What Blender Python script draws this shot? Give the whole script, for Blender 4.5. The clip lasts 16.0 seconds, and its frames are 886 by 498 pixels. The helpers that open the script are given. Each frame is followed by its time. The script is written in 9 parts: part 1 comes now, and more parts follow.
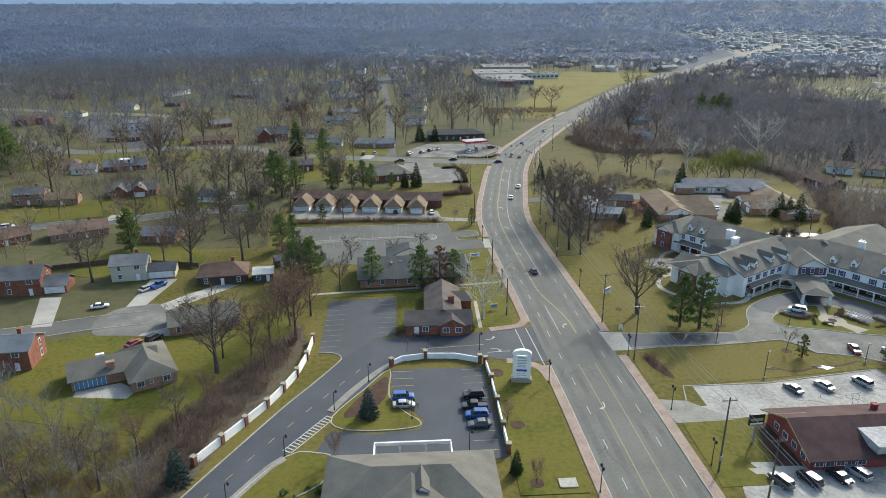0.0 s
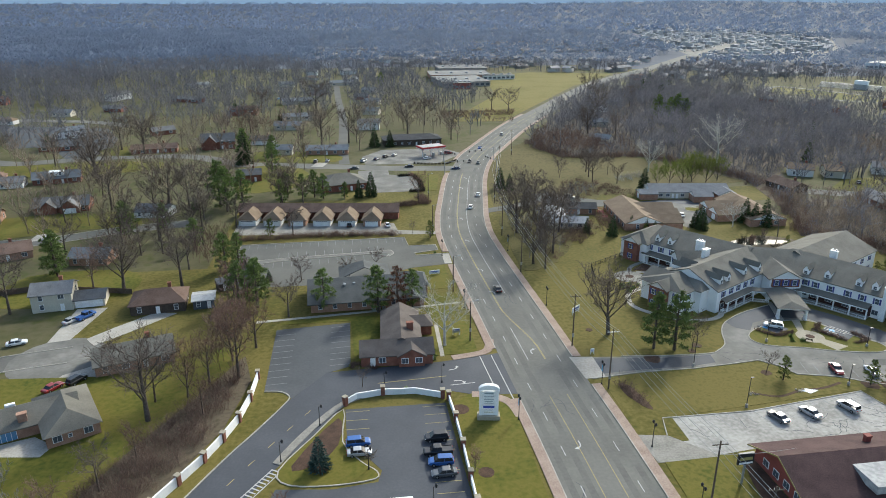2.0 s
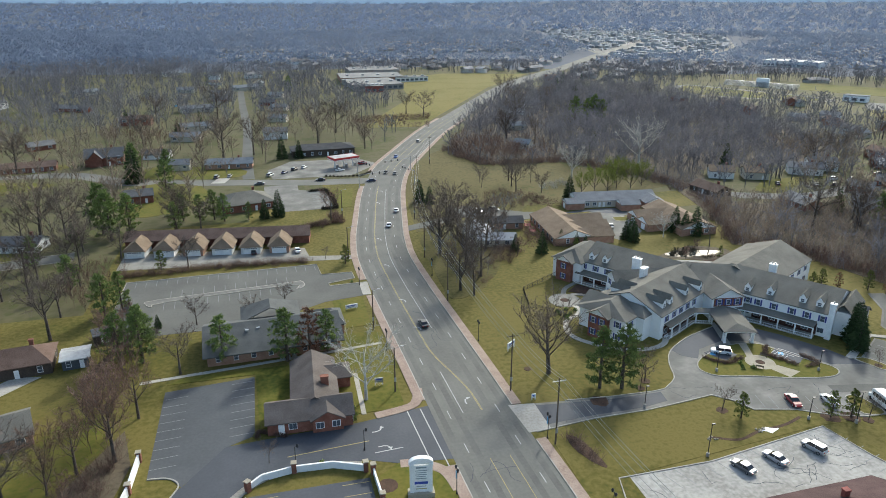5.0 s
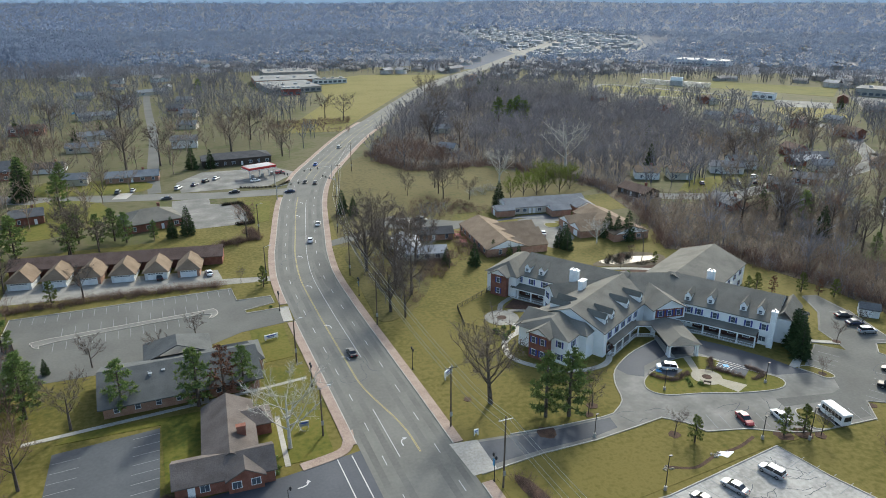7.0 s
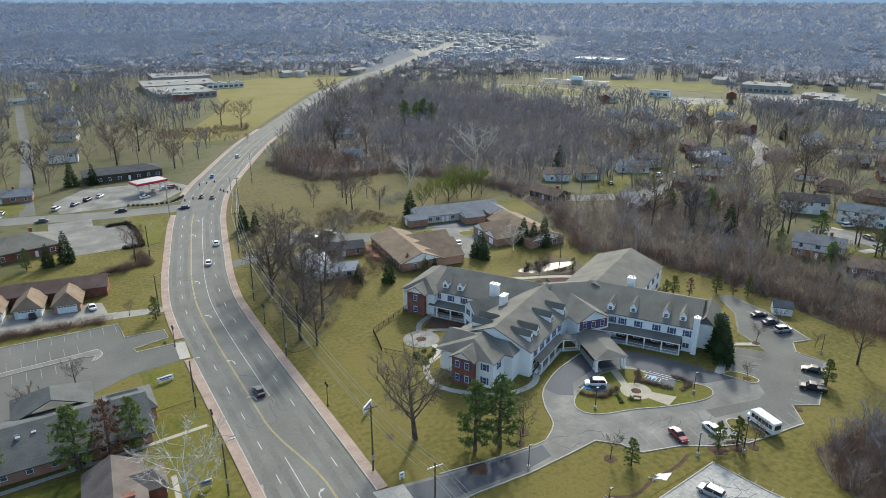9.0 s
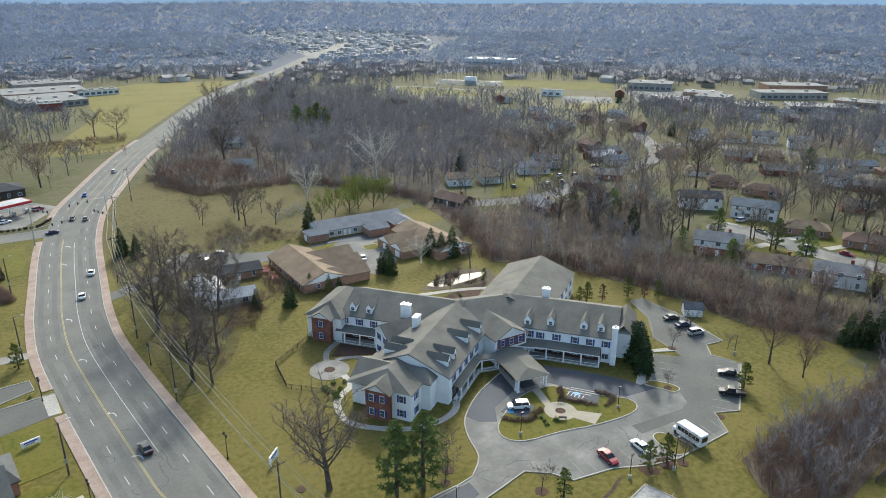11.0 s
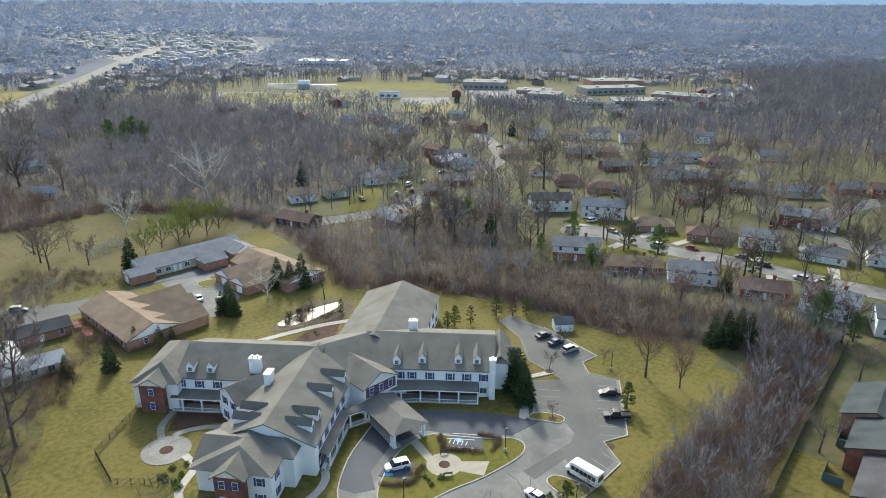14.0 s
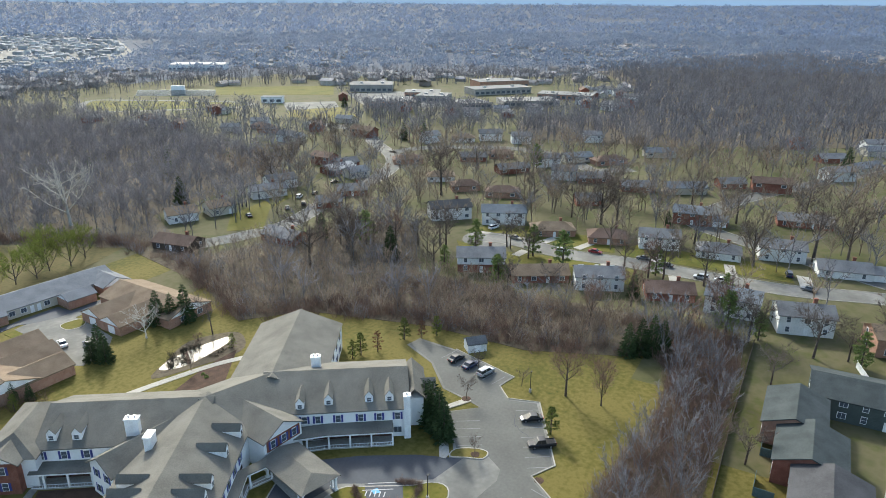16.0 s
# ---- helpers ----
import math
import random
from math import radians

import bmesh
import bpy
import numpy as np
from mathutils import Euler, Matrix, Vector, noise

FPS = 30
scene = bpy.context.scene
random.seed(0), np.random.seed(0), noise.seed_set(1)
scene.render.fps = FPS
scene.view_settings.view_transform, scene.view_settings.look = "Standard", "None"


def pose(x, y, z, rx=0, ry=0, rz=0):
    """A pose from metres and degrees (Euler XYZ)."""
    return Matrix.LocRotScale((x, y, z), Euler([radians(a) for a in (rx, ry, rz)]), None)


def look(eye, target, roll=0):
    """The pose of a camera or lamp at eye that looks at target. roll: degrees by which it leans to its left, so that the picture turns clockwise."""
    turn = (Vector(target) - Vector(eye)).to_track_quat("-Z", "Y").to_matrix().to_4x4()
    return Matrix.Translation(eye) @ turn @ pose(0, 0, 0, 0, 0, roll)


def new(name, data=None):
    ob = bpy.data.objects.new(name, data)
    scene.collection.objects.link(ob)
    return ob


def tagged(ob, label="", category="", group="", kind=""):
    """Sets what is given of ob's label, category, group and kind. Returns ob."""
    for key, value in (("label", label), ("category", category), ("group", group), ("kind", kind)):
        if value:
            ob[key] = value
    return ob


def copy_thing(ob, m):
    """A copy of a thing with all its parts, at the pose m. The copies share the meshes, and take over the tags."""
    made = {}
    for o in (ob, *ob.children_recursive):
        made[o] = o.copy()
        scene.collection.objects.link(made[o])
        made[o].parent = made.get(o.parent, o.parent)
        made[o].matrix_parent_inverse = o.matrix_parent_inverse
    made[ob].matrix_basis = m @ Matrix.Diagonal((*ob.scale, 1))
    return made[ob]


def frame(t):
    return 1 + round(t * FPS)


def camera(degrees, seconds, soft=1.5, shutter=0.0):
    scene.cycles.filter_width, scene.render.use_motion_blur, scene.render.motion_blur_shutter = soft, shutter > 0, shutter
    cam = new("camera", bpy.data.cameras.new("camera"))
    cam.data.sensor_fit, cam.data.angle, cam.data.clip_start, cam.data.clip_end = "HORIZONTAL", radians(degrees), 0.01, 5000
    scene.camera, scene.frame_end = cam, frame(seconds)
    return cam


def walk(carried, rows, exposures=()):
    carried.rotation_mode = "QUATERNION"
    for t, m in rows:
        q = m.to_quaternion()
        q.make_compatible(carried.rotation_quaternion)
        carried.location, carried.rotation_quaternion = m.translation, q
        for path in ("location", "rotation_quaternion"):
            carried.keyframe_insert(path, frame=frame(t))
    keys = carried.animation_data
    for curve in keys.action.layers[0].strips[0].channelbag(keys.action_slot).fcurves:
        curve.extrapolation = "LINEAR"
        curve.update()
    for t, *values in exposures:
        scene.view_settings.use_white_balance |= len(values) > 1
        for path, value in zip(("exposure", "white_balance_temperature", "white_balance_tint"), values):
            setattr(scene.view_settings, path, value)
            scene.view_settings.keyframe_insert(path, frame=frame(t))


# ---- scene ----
cam = camera(66.09, 16.0, 0.9)
# seconds, place, then yaw, pitch and roll in degrees
PATH = [
    (0, -6.027, -34.151, 79.488, -3.301, -19.956, -0.165),
    (0.5, -5.692, -30.523, 79.540, -4.170, -19.951, -0.154),
    (1, -5.371, -26.847, 79.593, -5.071, -19.951, -0.151),
    (1.5, -5.030, -23.071, 79.650, -6.033, -19.958, -0.143),
    (2, -4.629, -19.201, 79.660, -7.003, -19.962, -0.125),
    (2.5, -4.173, -15.381, 79.723, -8.020, -19.959, -0.113),
    (3, -3.537, -11.567, 79.840, -9.028, -19.986, -0.126),
    (3.5, -2.910, -7.818, 79.954, -10.137, -19.988, -0.114),
    (4, -2.299, -4.126, 80.135, -11.347, -20.005, -0.110),
    (6.5, 1.565, 14.459, 79.737, -19.152, -20.008, -0.003),
    (7, 2.409, 17.642, 79.786, -20.858, -20.011, 0.047),
    (7.5, 3.350, 20.744, 79.844, -22.585, -19.987, 0.052),
    (8, 4.370, 23.726, 79.890, -24.509, -19.988, 0.084),
    (8.5, 5.465, 26.612, 79.987, -26.663, -19.998, 0.069),
    (9, 6.652, 29.391, 80.054, -28.861, -19.990, 0.078),
    (11.5, 13.401, 43.281, 80.438, -39.905, -19.962, 0.199),
    (12, 15.206, 45.940, 80.563, -42.108, -19.975, 0.234),
    (12.5, 17.061, 48.674, 80.748, -44.370, -19.986, 0.206),
    (13, 19.029, 51.390, 80.898, -46.660, -19.999, 0.221),
    (13.5, 21.114, 54.102, 80.993, -49.033, -19.985, 0.188),
    (14, 23.414, 56.736, 81.087, -51.401, -19.982, 0.158),
    (14.5, 25.806, 59.406, 81.166, -53.763, -19.979, 0.181),
    (15, 28.333, 61.924, 81.238, -56.139, -19.975, 0.162),
    (15.5, 30.845, 64.286, 81.267, -58.475, -19.960, 0.154),
    (16, 33.254, 66.475, 81.385, -60.894, -19.926, 0.252),
]
walk(cam, [(t, pose(x, y, z, 0, 0, yaw) @ pose(0, 0, 0, 90 + pitch) @ pose(0, 0, 0, 0, 0, roll)) for t, x, y, z, yaw, pitch, roll in PATH],
     exposures=[(0, 0.86, 6260, 2), (9, 0.97, 6240, 2), (16, 1.25, 6330, 2)])

# ---- world, sun and exposure ----
SUN_AZ, SUN_EL = 40.0, 33.0      # degrees: azimuth from +y towards +x, height over the horizon
world = bpy.data.worlds.new("sky")
scene.world = world
world.use_nodes = True
wn = world.node_tree.nodes
sky = wn.new("ShaderNodeTexSky")
sky.sky_type, sky.sun_disc = "NISHITA", False
sky.sun_elevation, sky.sun_rotation = radians(SUN_EL), radians(SUN_AZ)
sky.air_density, sky.dust_density, sky.ozone_density = 1.0, 3.0, 1.0
wn["Background"].inputs["Strength"].default_value = 0.142
world.node_tree.links.new(sky.outputs[0], wn["Background"].inputs[0])
sun_data = bpy.data.lights.new("sun", "SUN")
sun_data.energy, sun_data.angle, sun_data.color = 1.85, radians(5), (1.0, 0.96, 0.90)
sun = new("sun", sun_data)
sun_way = Vector((math.sin(radians(SUN_AZ)) * math.cos(radians(SUN_EL)), math.cos(radians(SUN_AZ)) * math.cos(radians(SUN_EL)), math.sin(radians(SUN_EL))))
sun.matrix_world = look(sun_way * 300, (0, 0, 0))

# ---- materials ----
MATS = {}


def material(name, colours, scale=1.0, fine=8.0, rough=0.85, bump=0.0, metal=0.0, objvar=0.0, mix=0.5, island=False, span=0.26, leak=0.0):
    """A node material: two to four colours mixed by noise at two scales (in metres), with fine relief."""
    if name in MATS:
        return MATS[name]
    m = bpy.data.materials.new(name)
    m.use_nodes = True
    n, l = m.node_tree.nodes, m.node_tree.links
    b = n["Principled BSDF"]
    b.inputs["Roughness"].default_value, b.inputs["Metallic"].default_value = rough, metal
    if rough > 0.8:
        b.inputs["Specular IOR Level"].default_value = 0.18
    geo = n.new("ShaderNodeNewGeometry")
    big, small = n.new("ShaderNodeTexNoise"), n.new("ShaderNodeTexNoise")
    big.inputs["Scale"].default_value, small.inputs["Scale"].default_value = scale, fine
    big.inputs["Detail"].default_value, small.inputs["Detail"].default_value = 6, 4
    for q in (big, small):
        l.new(geo.outputs["Position"], q.inputs["Vector"])
    blend = n.new("ShaderNodeMix")
    blend.data_type = "FLOAT"
    blend.inputs[0].default_value = mix
    l.new(big.outputs[0], blend.inputs[2])
    l.new(small.outputs[0], blend.inputs[3])
    ramp = n.new("ShaderNodeValToRGB")
    els = ramp.color_ramp.elements
    k = len(colours)
    while len(els) < k:
        els.new(0.5)
    for i, c in enumerate(colours):
        els[i].position = 0.5 - span / 2 + span * i / max(k - 1, 1)
        els[i].color = (*c, 1)
    l.new(blend.outputs[0], ramp.inputs[0])
    out = ramp.outputs[0]
    if objvar or island:
        info = geo.outputs["Random Per Island"] if island else n.new("ShaderNodeObjectInfo").outputs["Random"]
        hsv = n.new("ShaderNodeHueSaturation")
        mr = n.new("ShaderNodeMapRange")
        amount = objvar or 0.3
        mr.inputs["To Min"].default_value, mr.inputs["To Max"].default_value = 1 - amount, 1 + amount
        l.new(info, mr.inputs["Value"])
        l.new(mr.outputs[0], hsv.inputs["Value"])
        l.new(out, hsv.inputs["Color"])
        out = hsv.outputs[0]
    l.new(out, b.inputs["Base Color"])
    if bump:
        bp = n.new("ShaderNodeBump")
        bp.inputs["Strength"].default_value, bp.inputs["Distance"].default_value = bump, 0.05
        l.new(small.outputs[0], bp.inputs["Height"])
        l.new(bp.outputs[0], b.inputs["Normal"])
    if leak:
        tr, mx = n.new("ShaderNodeBsdfTranslucent"), n.new("ShaderNodeMixShader")
        mx.inputs[0].default_value = leak
        l.new(out, tr.inputs["Color"])
        l.new(b.outputs[0], mx.inputs[1])
        l.new(tr.outputs[0], mx.inputs[2])
        l.new(mx.outputs[0], n["Material Output"].inputs["Surface"])
    MATS[name] = m
    return m


def plain(name, c, rough=0.6, metal=0.0, coat=0.0):
    d = tuple(min(1, v * 1.12 + 0.004) for v in c)
    m = material(name, [tuple(v * 0.88 for v in c), d], 0.7, 5.0, rough, 0.0, metal)
    if coat:
        m.node_tree.nodes["Principled BSDF"].inputs["Coat Weight"].default_value = coat
    return m


GRASS = material("winter_grass", [(0.056, 0.061, 0.011), (0.099, 0.088, 0.018), (0.146, 0.119, 0.033), (0.115, 0.098, 0.022)], 0.045, 0.9, 0.95, 0.8, mix=0.5, span=0.36)
LAWN = material("green_lawn", [(0.056, 0.070, 0.010), (0.100, 0.100, 0.0155), (0.136, 0.117, 0.024), (0.07, 0.08, 0.0115)], 0.06, 0.9, 0.95, 0.6, mix=0.42, span=0.32)
FIELD = material("dry_field_grass", [(0.06, 0.0544, 0.0176), (0.092, 0.0784, 0.0272), (0.12, 0.0976, 0.0368), (0.072, 0.0704, 0.0192)], 0.05, 0.6, 0.95, 0.6)
PLAYF = material("playing_field_grass", [(0.1056, 0.09856, 0.01936), (0.1452, 0.1276, 0.02992), (0.176, 0.1452, 0.044), (0.1144, 0.11, 0.01936)], 0.03, 0.5, 0.95, 0.6)
VERGE = material("leafy_verge", [(0.058, 0.055, 0.016), (0.09, 0.079, 0.023), (0.12, 0.10, 0.036), (0.08, 0.074, 0.018)], 0.06, 0.9, 0.95, 0.8)
LITTER = material("leaf_litter", [(0.064, 0.051, 0.036), (0.10, 0.08, 0.056), (0.13, 0.105, 0.07), (0.08, 0.066, 0.042)], 0.06, 0.8, 0.95, 0.8)
MULCH = material("bark_mulch", [(0.05, 0.033, 0.024), (0.10, 0.06, 0.042)], 0.6, 5, 0.95, 0.8)
ROAD = material("worn_asphalt", [(0.118, 0.115, 0.102), (0.156, 0.152, 0.135), (0.19, 0.184, 0.163)], 0.10, 1.5, 0.9, 0.3, mix=0.35, span=0.42)
DARK = material("fresh_asphalt", [(0.038, 0.04275, 0.0532), (0.0513, 0.057, 0.0684), (0.0703, 0.076, 0.0874)], 0.12, 2.0, 0.8, 0.3, mix=0.35, span=0.42)
MIDASPH = material("sealed_asphalt", [(0.094, 0.093, 0.084), (0.122, 0.12, 0.108), (0.155, 0.152, 0.137)], 0.09, 1.6, 0.88, 0.3, mix=0.35, span=0.42)
LOTOFF = material("greying_asphalt", [(0.066, 0.070, 0.075), (0.086, 0.091, 0.096), (0.108, 0.112, 0.116)], 0.1, 1.6, 0.9, 0.3, mix=0.35, span=0.42)
CONC = material("concrete", [(0.30, 0.28, 0.24), (0.38, 0.355, 0.31), (0.44, 0.41, 0.36)], 0.15, 2.0, 0.9, 0.3)
LOTB = material("sunbleached_concrete", [(0.2418, 0.2325, 0.2093), (0.3348, 0.3208, 0.293), (0.4092, 0.3906, 0.3581)], 0.15, 1.2, 0.9, 0.3)
LOTC = material("bleached_pavement", [(0.122, 0.118, 0.106), (0.175, 0.169, 0.151), (0.27, 0.259, 0.232)], 0.13, 1.0, 0.9, 0.3, mix=0.22, span=0.38)
PAVER = material("brick_paving", [(0.2484, 0.1794, 0.1426), (0.3128, 0.2346, 0.1886), (0.368, 0.2898, 0.2346)], 0.3, 4.0, 0.9, 0.4)
PLAZAC = material("weathered_concrete", [(0.19, 0.18, 0.155), (0.25, 0.235, 0.205), (0.30, 0.285, 0.25)], 0.35, 2.5, 0.9, 0.3)
STONE = material("pale_stone", [(0.30, 0.265, 0.20), (0.38, 0.34, 0.265)], 0.5, 4, 0.9, 0.4)
WHITEP = plain("white_road_paint", (0.42, 0.42, 0.41), 0.7)
WORNP = plain("worn_stall_paint", (0.21, 0.215, 0.215), 0.8)
YELLOWP = plain("yellow_road_paint", (0.34, 0.28, 0.10), 0.7)
BLUEP = plain("blue_road_paint", (0.10, 0.33, 0.55), 0.7)
SIDING = material("white_siding", [(0.76, 0.76, 0.75), (0.82, 0.82, 0.81), (0.86, 0.86, 0.85)], 0.25, 2.5, 0.7, 0.15, mix=0.3)
TRIM = plain("white_trim", (0.80, 0.80, 0.79), 0.55)
# darker copy of the red brick, with the porch shade in its colour
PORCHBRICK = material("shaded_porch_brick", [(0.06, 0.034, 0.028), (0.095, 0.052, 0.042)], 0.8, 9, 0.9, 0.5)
HALLROOF = material("slate_grey_shingle", [(0.072, 0.075, 0.073), (0.10, 0.103, 0.10), (0.125, 0.128, 0.124)], 0.3, 5, 0.92, 0.6)
ROADW = material("tyre_worn_asphalt", [(0.103, 0.101, 0.09), (0.137, 0.134, 0.12), (0.168, 0.163, 0.146)], 0.12, 1.5, 0.88, 0.3, mix=0.35, span=0.42)
BRICK = material("red_brick", [(0.16, 0.068, 0.048), (0.22, 0.092, 0.064), (0.27, 0.13, 0.095)], 0.8, 9, 0.9, 0.5)
COURTBRICK = material("weathered_brick", [(0.17, 0.098, 0.075), (0.235, 0.135, 0.105), (0.285, 0.175, 0.14)], 0.8, 9, 0.9, 0.5)
TANBRICK = material("tan_brick", [(0.26, 0.15, 0.105), (0.34, 0.20, 0.14), (0.40, 0.26, 0.19)], 0.6, 9, 0.9, 0.5)
SHINGLE = material("grey_brown_shingle", [(0.113, 0.107, 0.091), (0.15, 0.142, 0.121), (0.182, 0.172, 0.148)], 0.25, 5, 0.92, 0.6)
SH_GREY = material("grey_shingle", [(0.11, 0.11, 0.112), (0.16, 0.16, 0.162), (0.20, 0.20, 0.20)], 0.3, 5, 0.92, 0.6, objvar=0.25)
SH_BROWN = material("brown_shingle", [(0.10, 0.065, 0.05), (0.15, 0.10, 0.078), (0.18, 0.125, 0.10)], 0.3, 5, 0.92, 0.6, objvar=0.25)
SH_TAN = material("tan_shingle", [(0.15, 0.108, 0.072), (0.20, 0.147, 0.10), (0.245, 0.183, 0.128)], 0.3, 5, 0.92, 0.6)
SH_RED = material("maroon_shingle", [(0.055, 0.033, 0.032), (0.08, 0.048, 0.046), (0.10, 0.062, 0.058)], 0.3, 5, 0.92, 0.6)
SH_GREEN = material("slate_green_shingle", [(0.036, 0.044, 0.044), (0.052, 0.062, 0.062), (0.07, 0.08, 0.08)], 0.3, 5, 0.92, 0.6)
SH_DARK = material("charcoal_shingle", [(0.045, 0.045, 0.048), (0.065, 0.065, 0.068), (0.085, 0.085, 0.088)], 0.3, 5, 0.92, 0.6)
SH_UMBER = material("umber_shingle", [(0.088, 0.074, 0.066), (0.125, 0.105, 0.094), (0.158, 0.134, 0.12)], 0.3, 5, 0.92, 0.6)
SH_COURT = material("pale_grey_shingle", [(0.125, 0.132, 0.142), (0.17, 0.178, 0.19), (0.215, 0.222, 0.232)], 0.3, 5, 0.92, 0.6)
SH_BLUE = material("blue_grey_shingle", [(0.125, 0.138, 0.152), (0.17, 0.185, 0.20), (0.21, 0.225, 0.24)], 0.3, 5, 0.92, 0.6)
PALEROOF = material("pale_membrane_roof", [(0.26, 0.26, 0.26), (0.38, 0.38, 0.37), (0.46, 0.46, 0.45)], 0.1, 1.2, 0.8, 0.1)
SHUTTER = plain("navy_shutter", (0.035, 0.05, 0.22), 0.5)
GLASS = plain("window_glass", (0.085, 0.10, 0.12), 0.12, 0.0)
WOODPOLE = material("weathered_pole_wood", [(0.08, 0.062, 0.048), (0.14, 0.11, 0.088)], 0.8, 8, 0.9, 0.5)
BLACKM = plain("black_metal", (0.022, 0.022, 0.024), 0.5, 0.3)
GREYM = plain("grey_metal", (0.35, 0.36, 0.37), 0.45, 0.5)
WIRE = plain("wire", (0.40, 0.39, 0.36), 0.6)
BARK = material("bark", [(0.06, 0.048, 0.039), (0.10, 0.081, 0.066), (0.14, 0.117, 0.098)], 0.8, 4, 0.95, 0.6, objvar=0.2)
TWIG = material("twigs", [(0.092, 0.073, 0.06), (0.13, 0.105, 0.088), (0.168, 0.139, 0.118)], 0.3, 2, 0.95, 0.0, objvar=0.22, leak=0.15)
TWIGRED = material("budding_twigs", [(0.15, 0.095, 0.075), (0.20, 0.13, 0.10), (0.24, 0.16, 0.125)], 0.3, 2, 0.95, 0.0, objvar=0.2, leak=0.2)
WILLOW = material("willow_twigs", [(0.13, 0.155, 0.03), (0.18, 0.205, 0.045), (0.22, 0.235, 0.065)], 0.3, 2, 0.95, 0.0, objvar=0.2, leak=0.2)
PALEBARK = material("sycamore_bark", [(0.36, 0.335, 0.285), (0.47, 0.445, 0.39), (0.58, 0.555, 0.50)], 0.8, 3, 0.9, 0.3)
NEEDLE = material("pine_needles", [(0.085, 0.125, 0.04), (0.15, 0.20, 0.062), (0.205, 0.255, 0.085)], 0.5, 3, 0.9, 0.0, objvar=0.2, leak=0.2)
NEEDLEY = material("yellowed_pine_needles", [(0.08, 0.10, 0.022), (0.13, 0.15, 0.035), (0.17, 0.18, 0.05)], 0.5, 3, 0.9, 0.0, objvar=0.2)
FIRN = material("fir_needles", [(0.030, 0.052, 0.020), (0.052, 0.080, 0.030), (0.08, 0.11, 0.042)], 0.5, 3, 0.9, 0.0, objvar=0.2)
SPRUCE = material("blue_spruce_needles", [(0.035, 0.065, 0.055), (0.06, 0.10, 0.085)], 0.5, 3, 0.9, 0.0)
RUSTN = material("russet_needles", [(0.13, 0.06, 0.035), (0.20, 0.10, 0.06)], 0.5, 3, 0.9, 0.0)
WOODS = material("bare_woods", [(0.125, 0.121, 0.132), (0.19, 0.185, 0.20), (0.255, 0.248, 0.265)], 0.09, 0.6, 0.95, 0.0, island=True, objvar=0.28, leak=0.28, mix=0.25, span=0.36)
THICKET = material("pale_thicket_twigs", [(0.185, 0.146, 0.112), (0.248, 0.198, 0.155), (0.31, 0.252, 0.20)], 0.09, 0.6, 0.95, 0.0, island=True, objvar=0.28, leak=0.25, mix=0.25, span=0.36)
BRUSH = material("bare_brush", [(0.125, 0.083, 0.066), (0.175, 0.12, 0.096), (0.225, 0.165, 0.132)], 0.07, 0.6, 0.95, 0.0, island=True, objvar=0.28, leak=0.2, mix=0.3, span=0.34)
WATER = plain("pond_water", (0.03, 0.035, 0.03), 0.10)
# twig grey cooled a little, a faint haze painted into the colour
MIDWOODS = material("middle_woods_haze_grey", [(0.105, 0.105, 0.12), (0.155, 0.156, 0.174), (0.21, 0.21, 0.23)], 0.07, 0.4, 0.95, 0.0, island=True, objvar=0.25, leak=0.3, mix=0.25, span=0.36)
# far and horizon twigs: blue distance haze is mixed into these base colours
FARW_MAT = material("far_woods_haze_blue", [(0.10, 0.127, 0.182), (0.14, 0.175, 0.245), (0.182, 0.222, 0.30)], 0.012, 0.12, 0.95, 0.0, island=True, objvar=0.05, leak=0.55, mix=0.3, span=0.34)
HORW_MAT = material("horizon_woods_haze_blue", [(0.13, 0.168, 0.25), (0.155, 0.198, 0.288), (0.182, 0.228, 0.325)], 0.006, 0.06, 0.95, 0.0, island=True, objvar=0.04, leak=0.55, mix=0.3, span=0.34)
SUBURB = material("suburban_gardens", [(0.052, 0.054, 0.022), (0.082, 0.08, 0.032), (0.108, 0.096, 0.05), (0.072, 0.078, 0.022), (0.085, 0.072, 0.048)], 0.05, 0.35, 0.95, 0.5, mix=0.35, span=0.4)
# far ground: its blue-grey is distance haze put into the colour
FARLAND = material("far_floor_haze_blue", [(0.06, 0.073, 0.098), (0.075, 0.09, 0.118), (0.092, 0.105, 0.13)], 0.004, 0.05, 0.95)
SCHOOLROOF = material("weathered_flat_roof", [(0.155, 0.153, 0.145), (0.20, 0.197, 0.187), (0.25, 0.245, 0.23)], 0.06, 0.8, 0.9)
BLOCKW = material("pale_block_wall", [(0.24, 0.23, 0.21), (0.31, 0.30, 0.275), (0.37, 0.355, 0.33)], 0.2, 2.0, 0.85, 0.2)
SNOW = plain("old_snow", (0.78, 0.80, 0.82), 0.7)
TYRE = plain("tyre_rubber", (0.02, 0.02, 0.02), 0.85)
RIM = plain("alloy_rim", (0.45, 0.45, 0.46), 0.35, 0.8)
CARGLASS = plain("car_glass", (0.02, 0.024, 0.03), 0.06)
LENSR = plain("red_lens", (0.35, 0.02, 0.02), 0.25)
LENSW = plain("clear_lens", (0.7, 0.72, 0.74), 0.2)

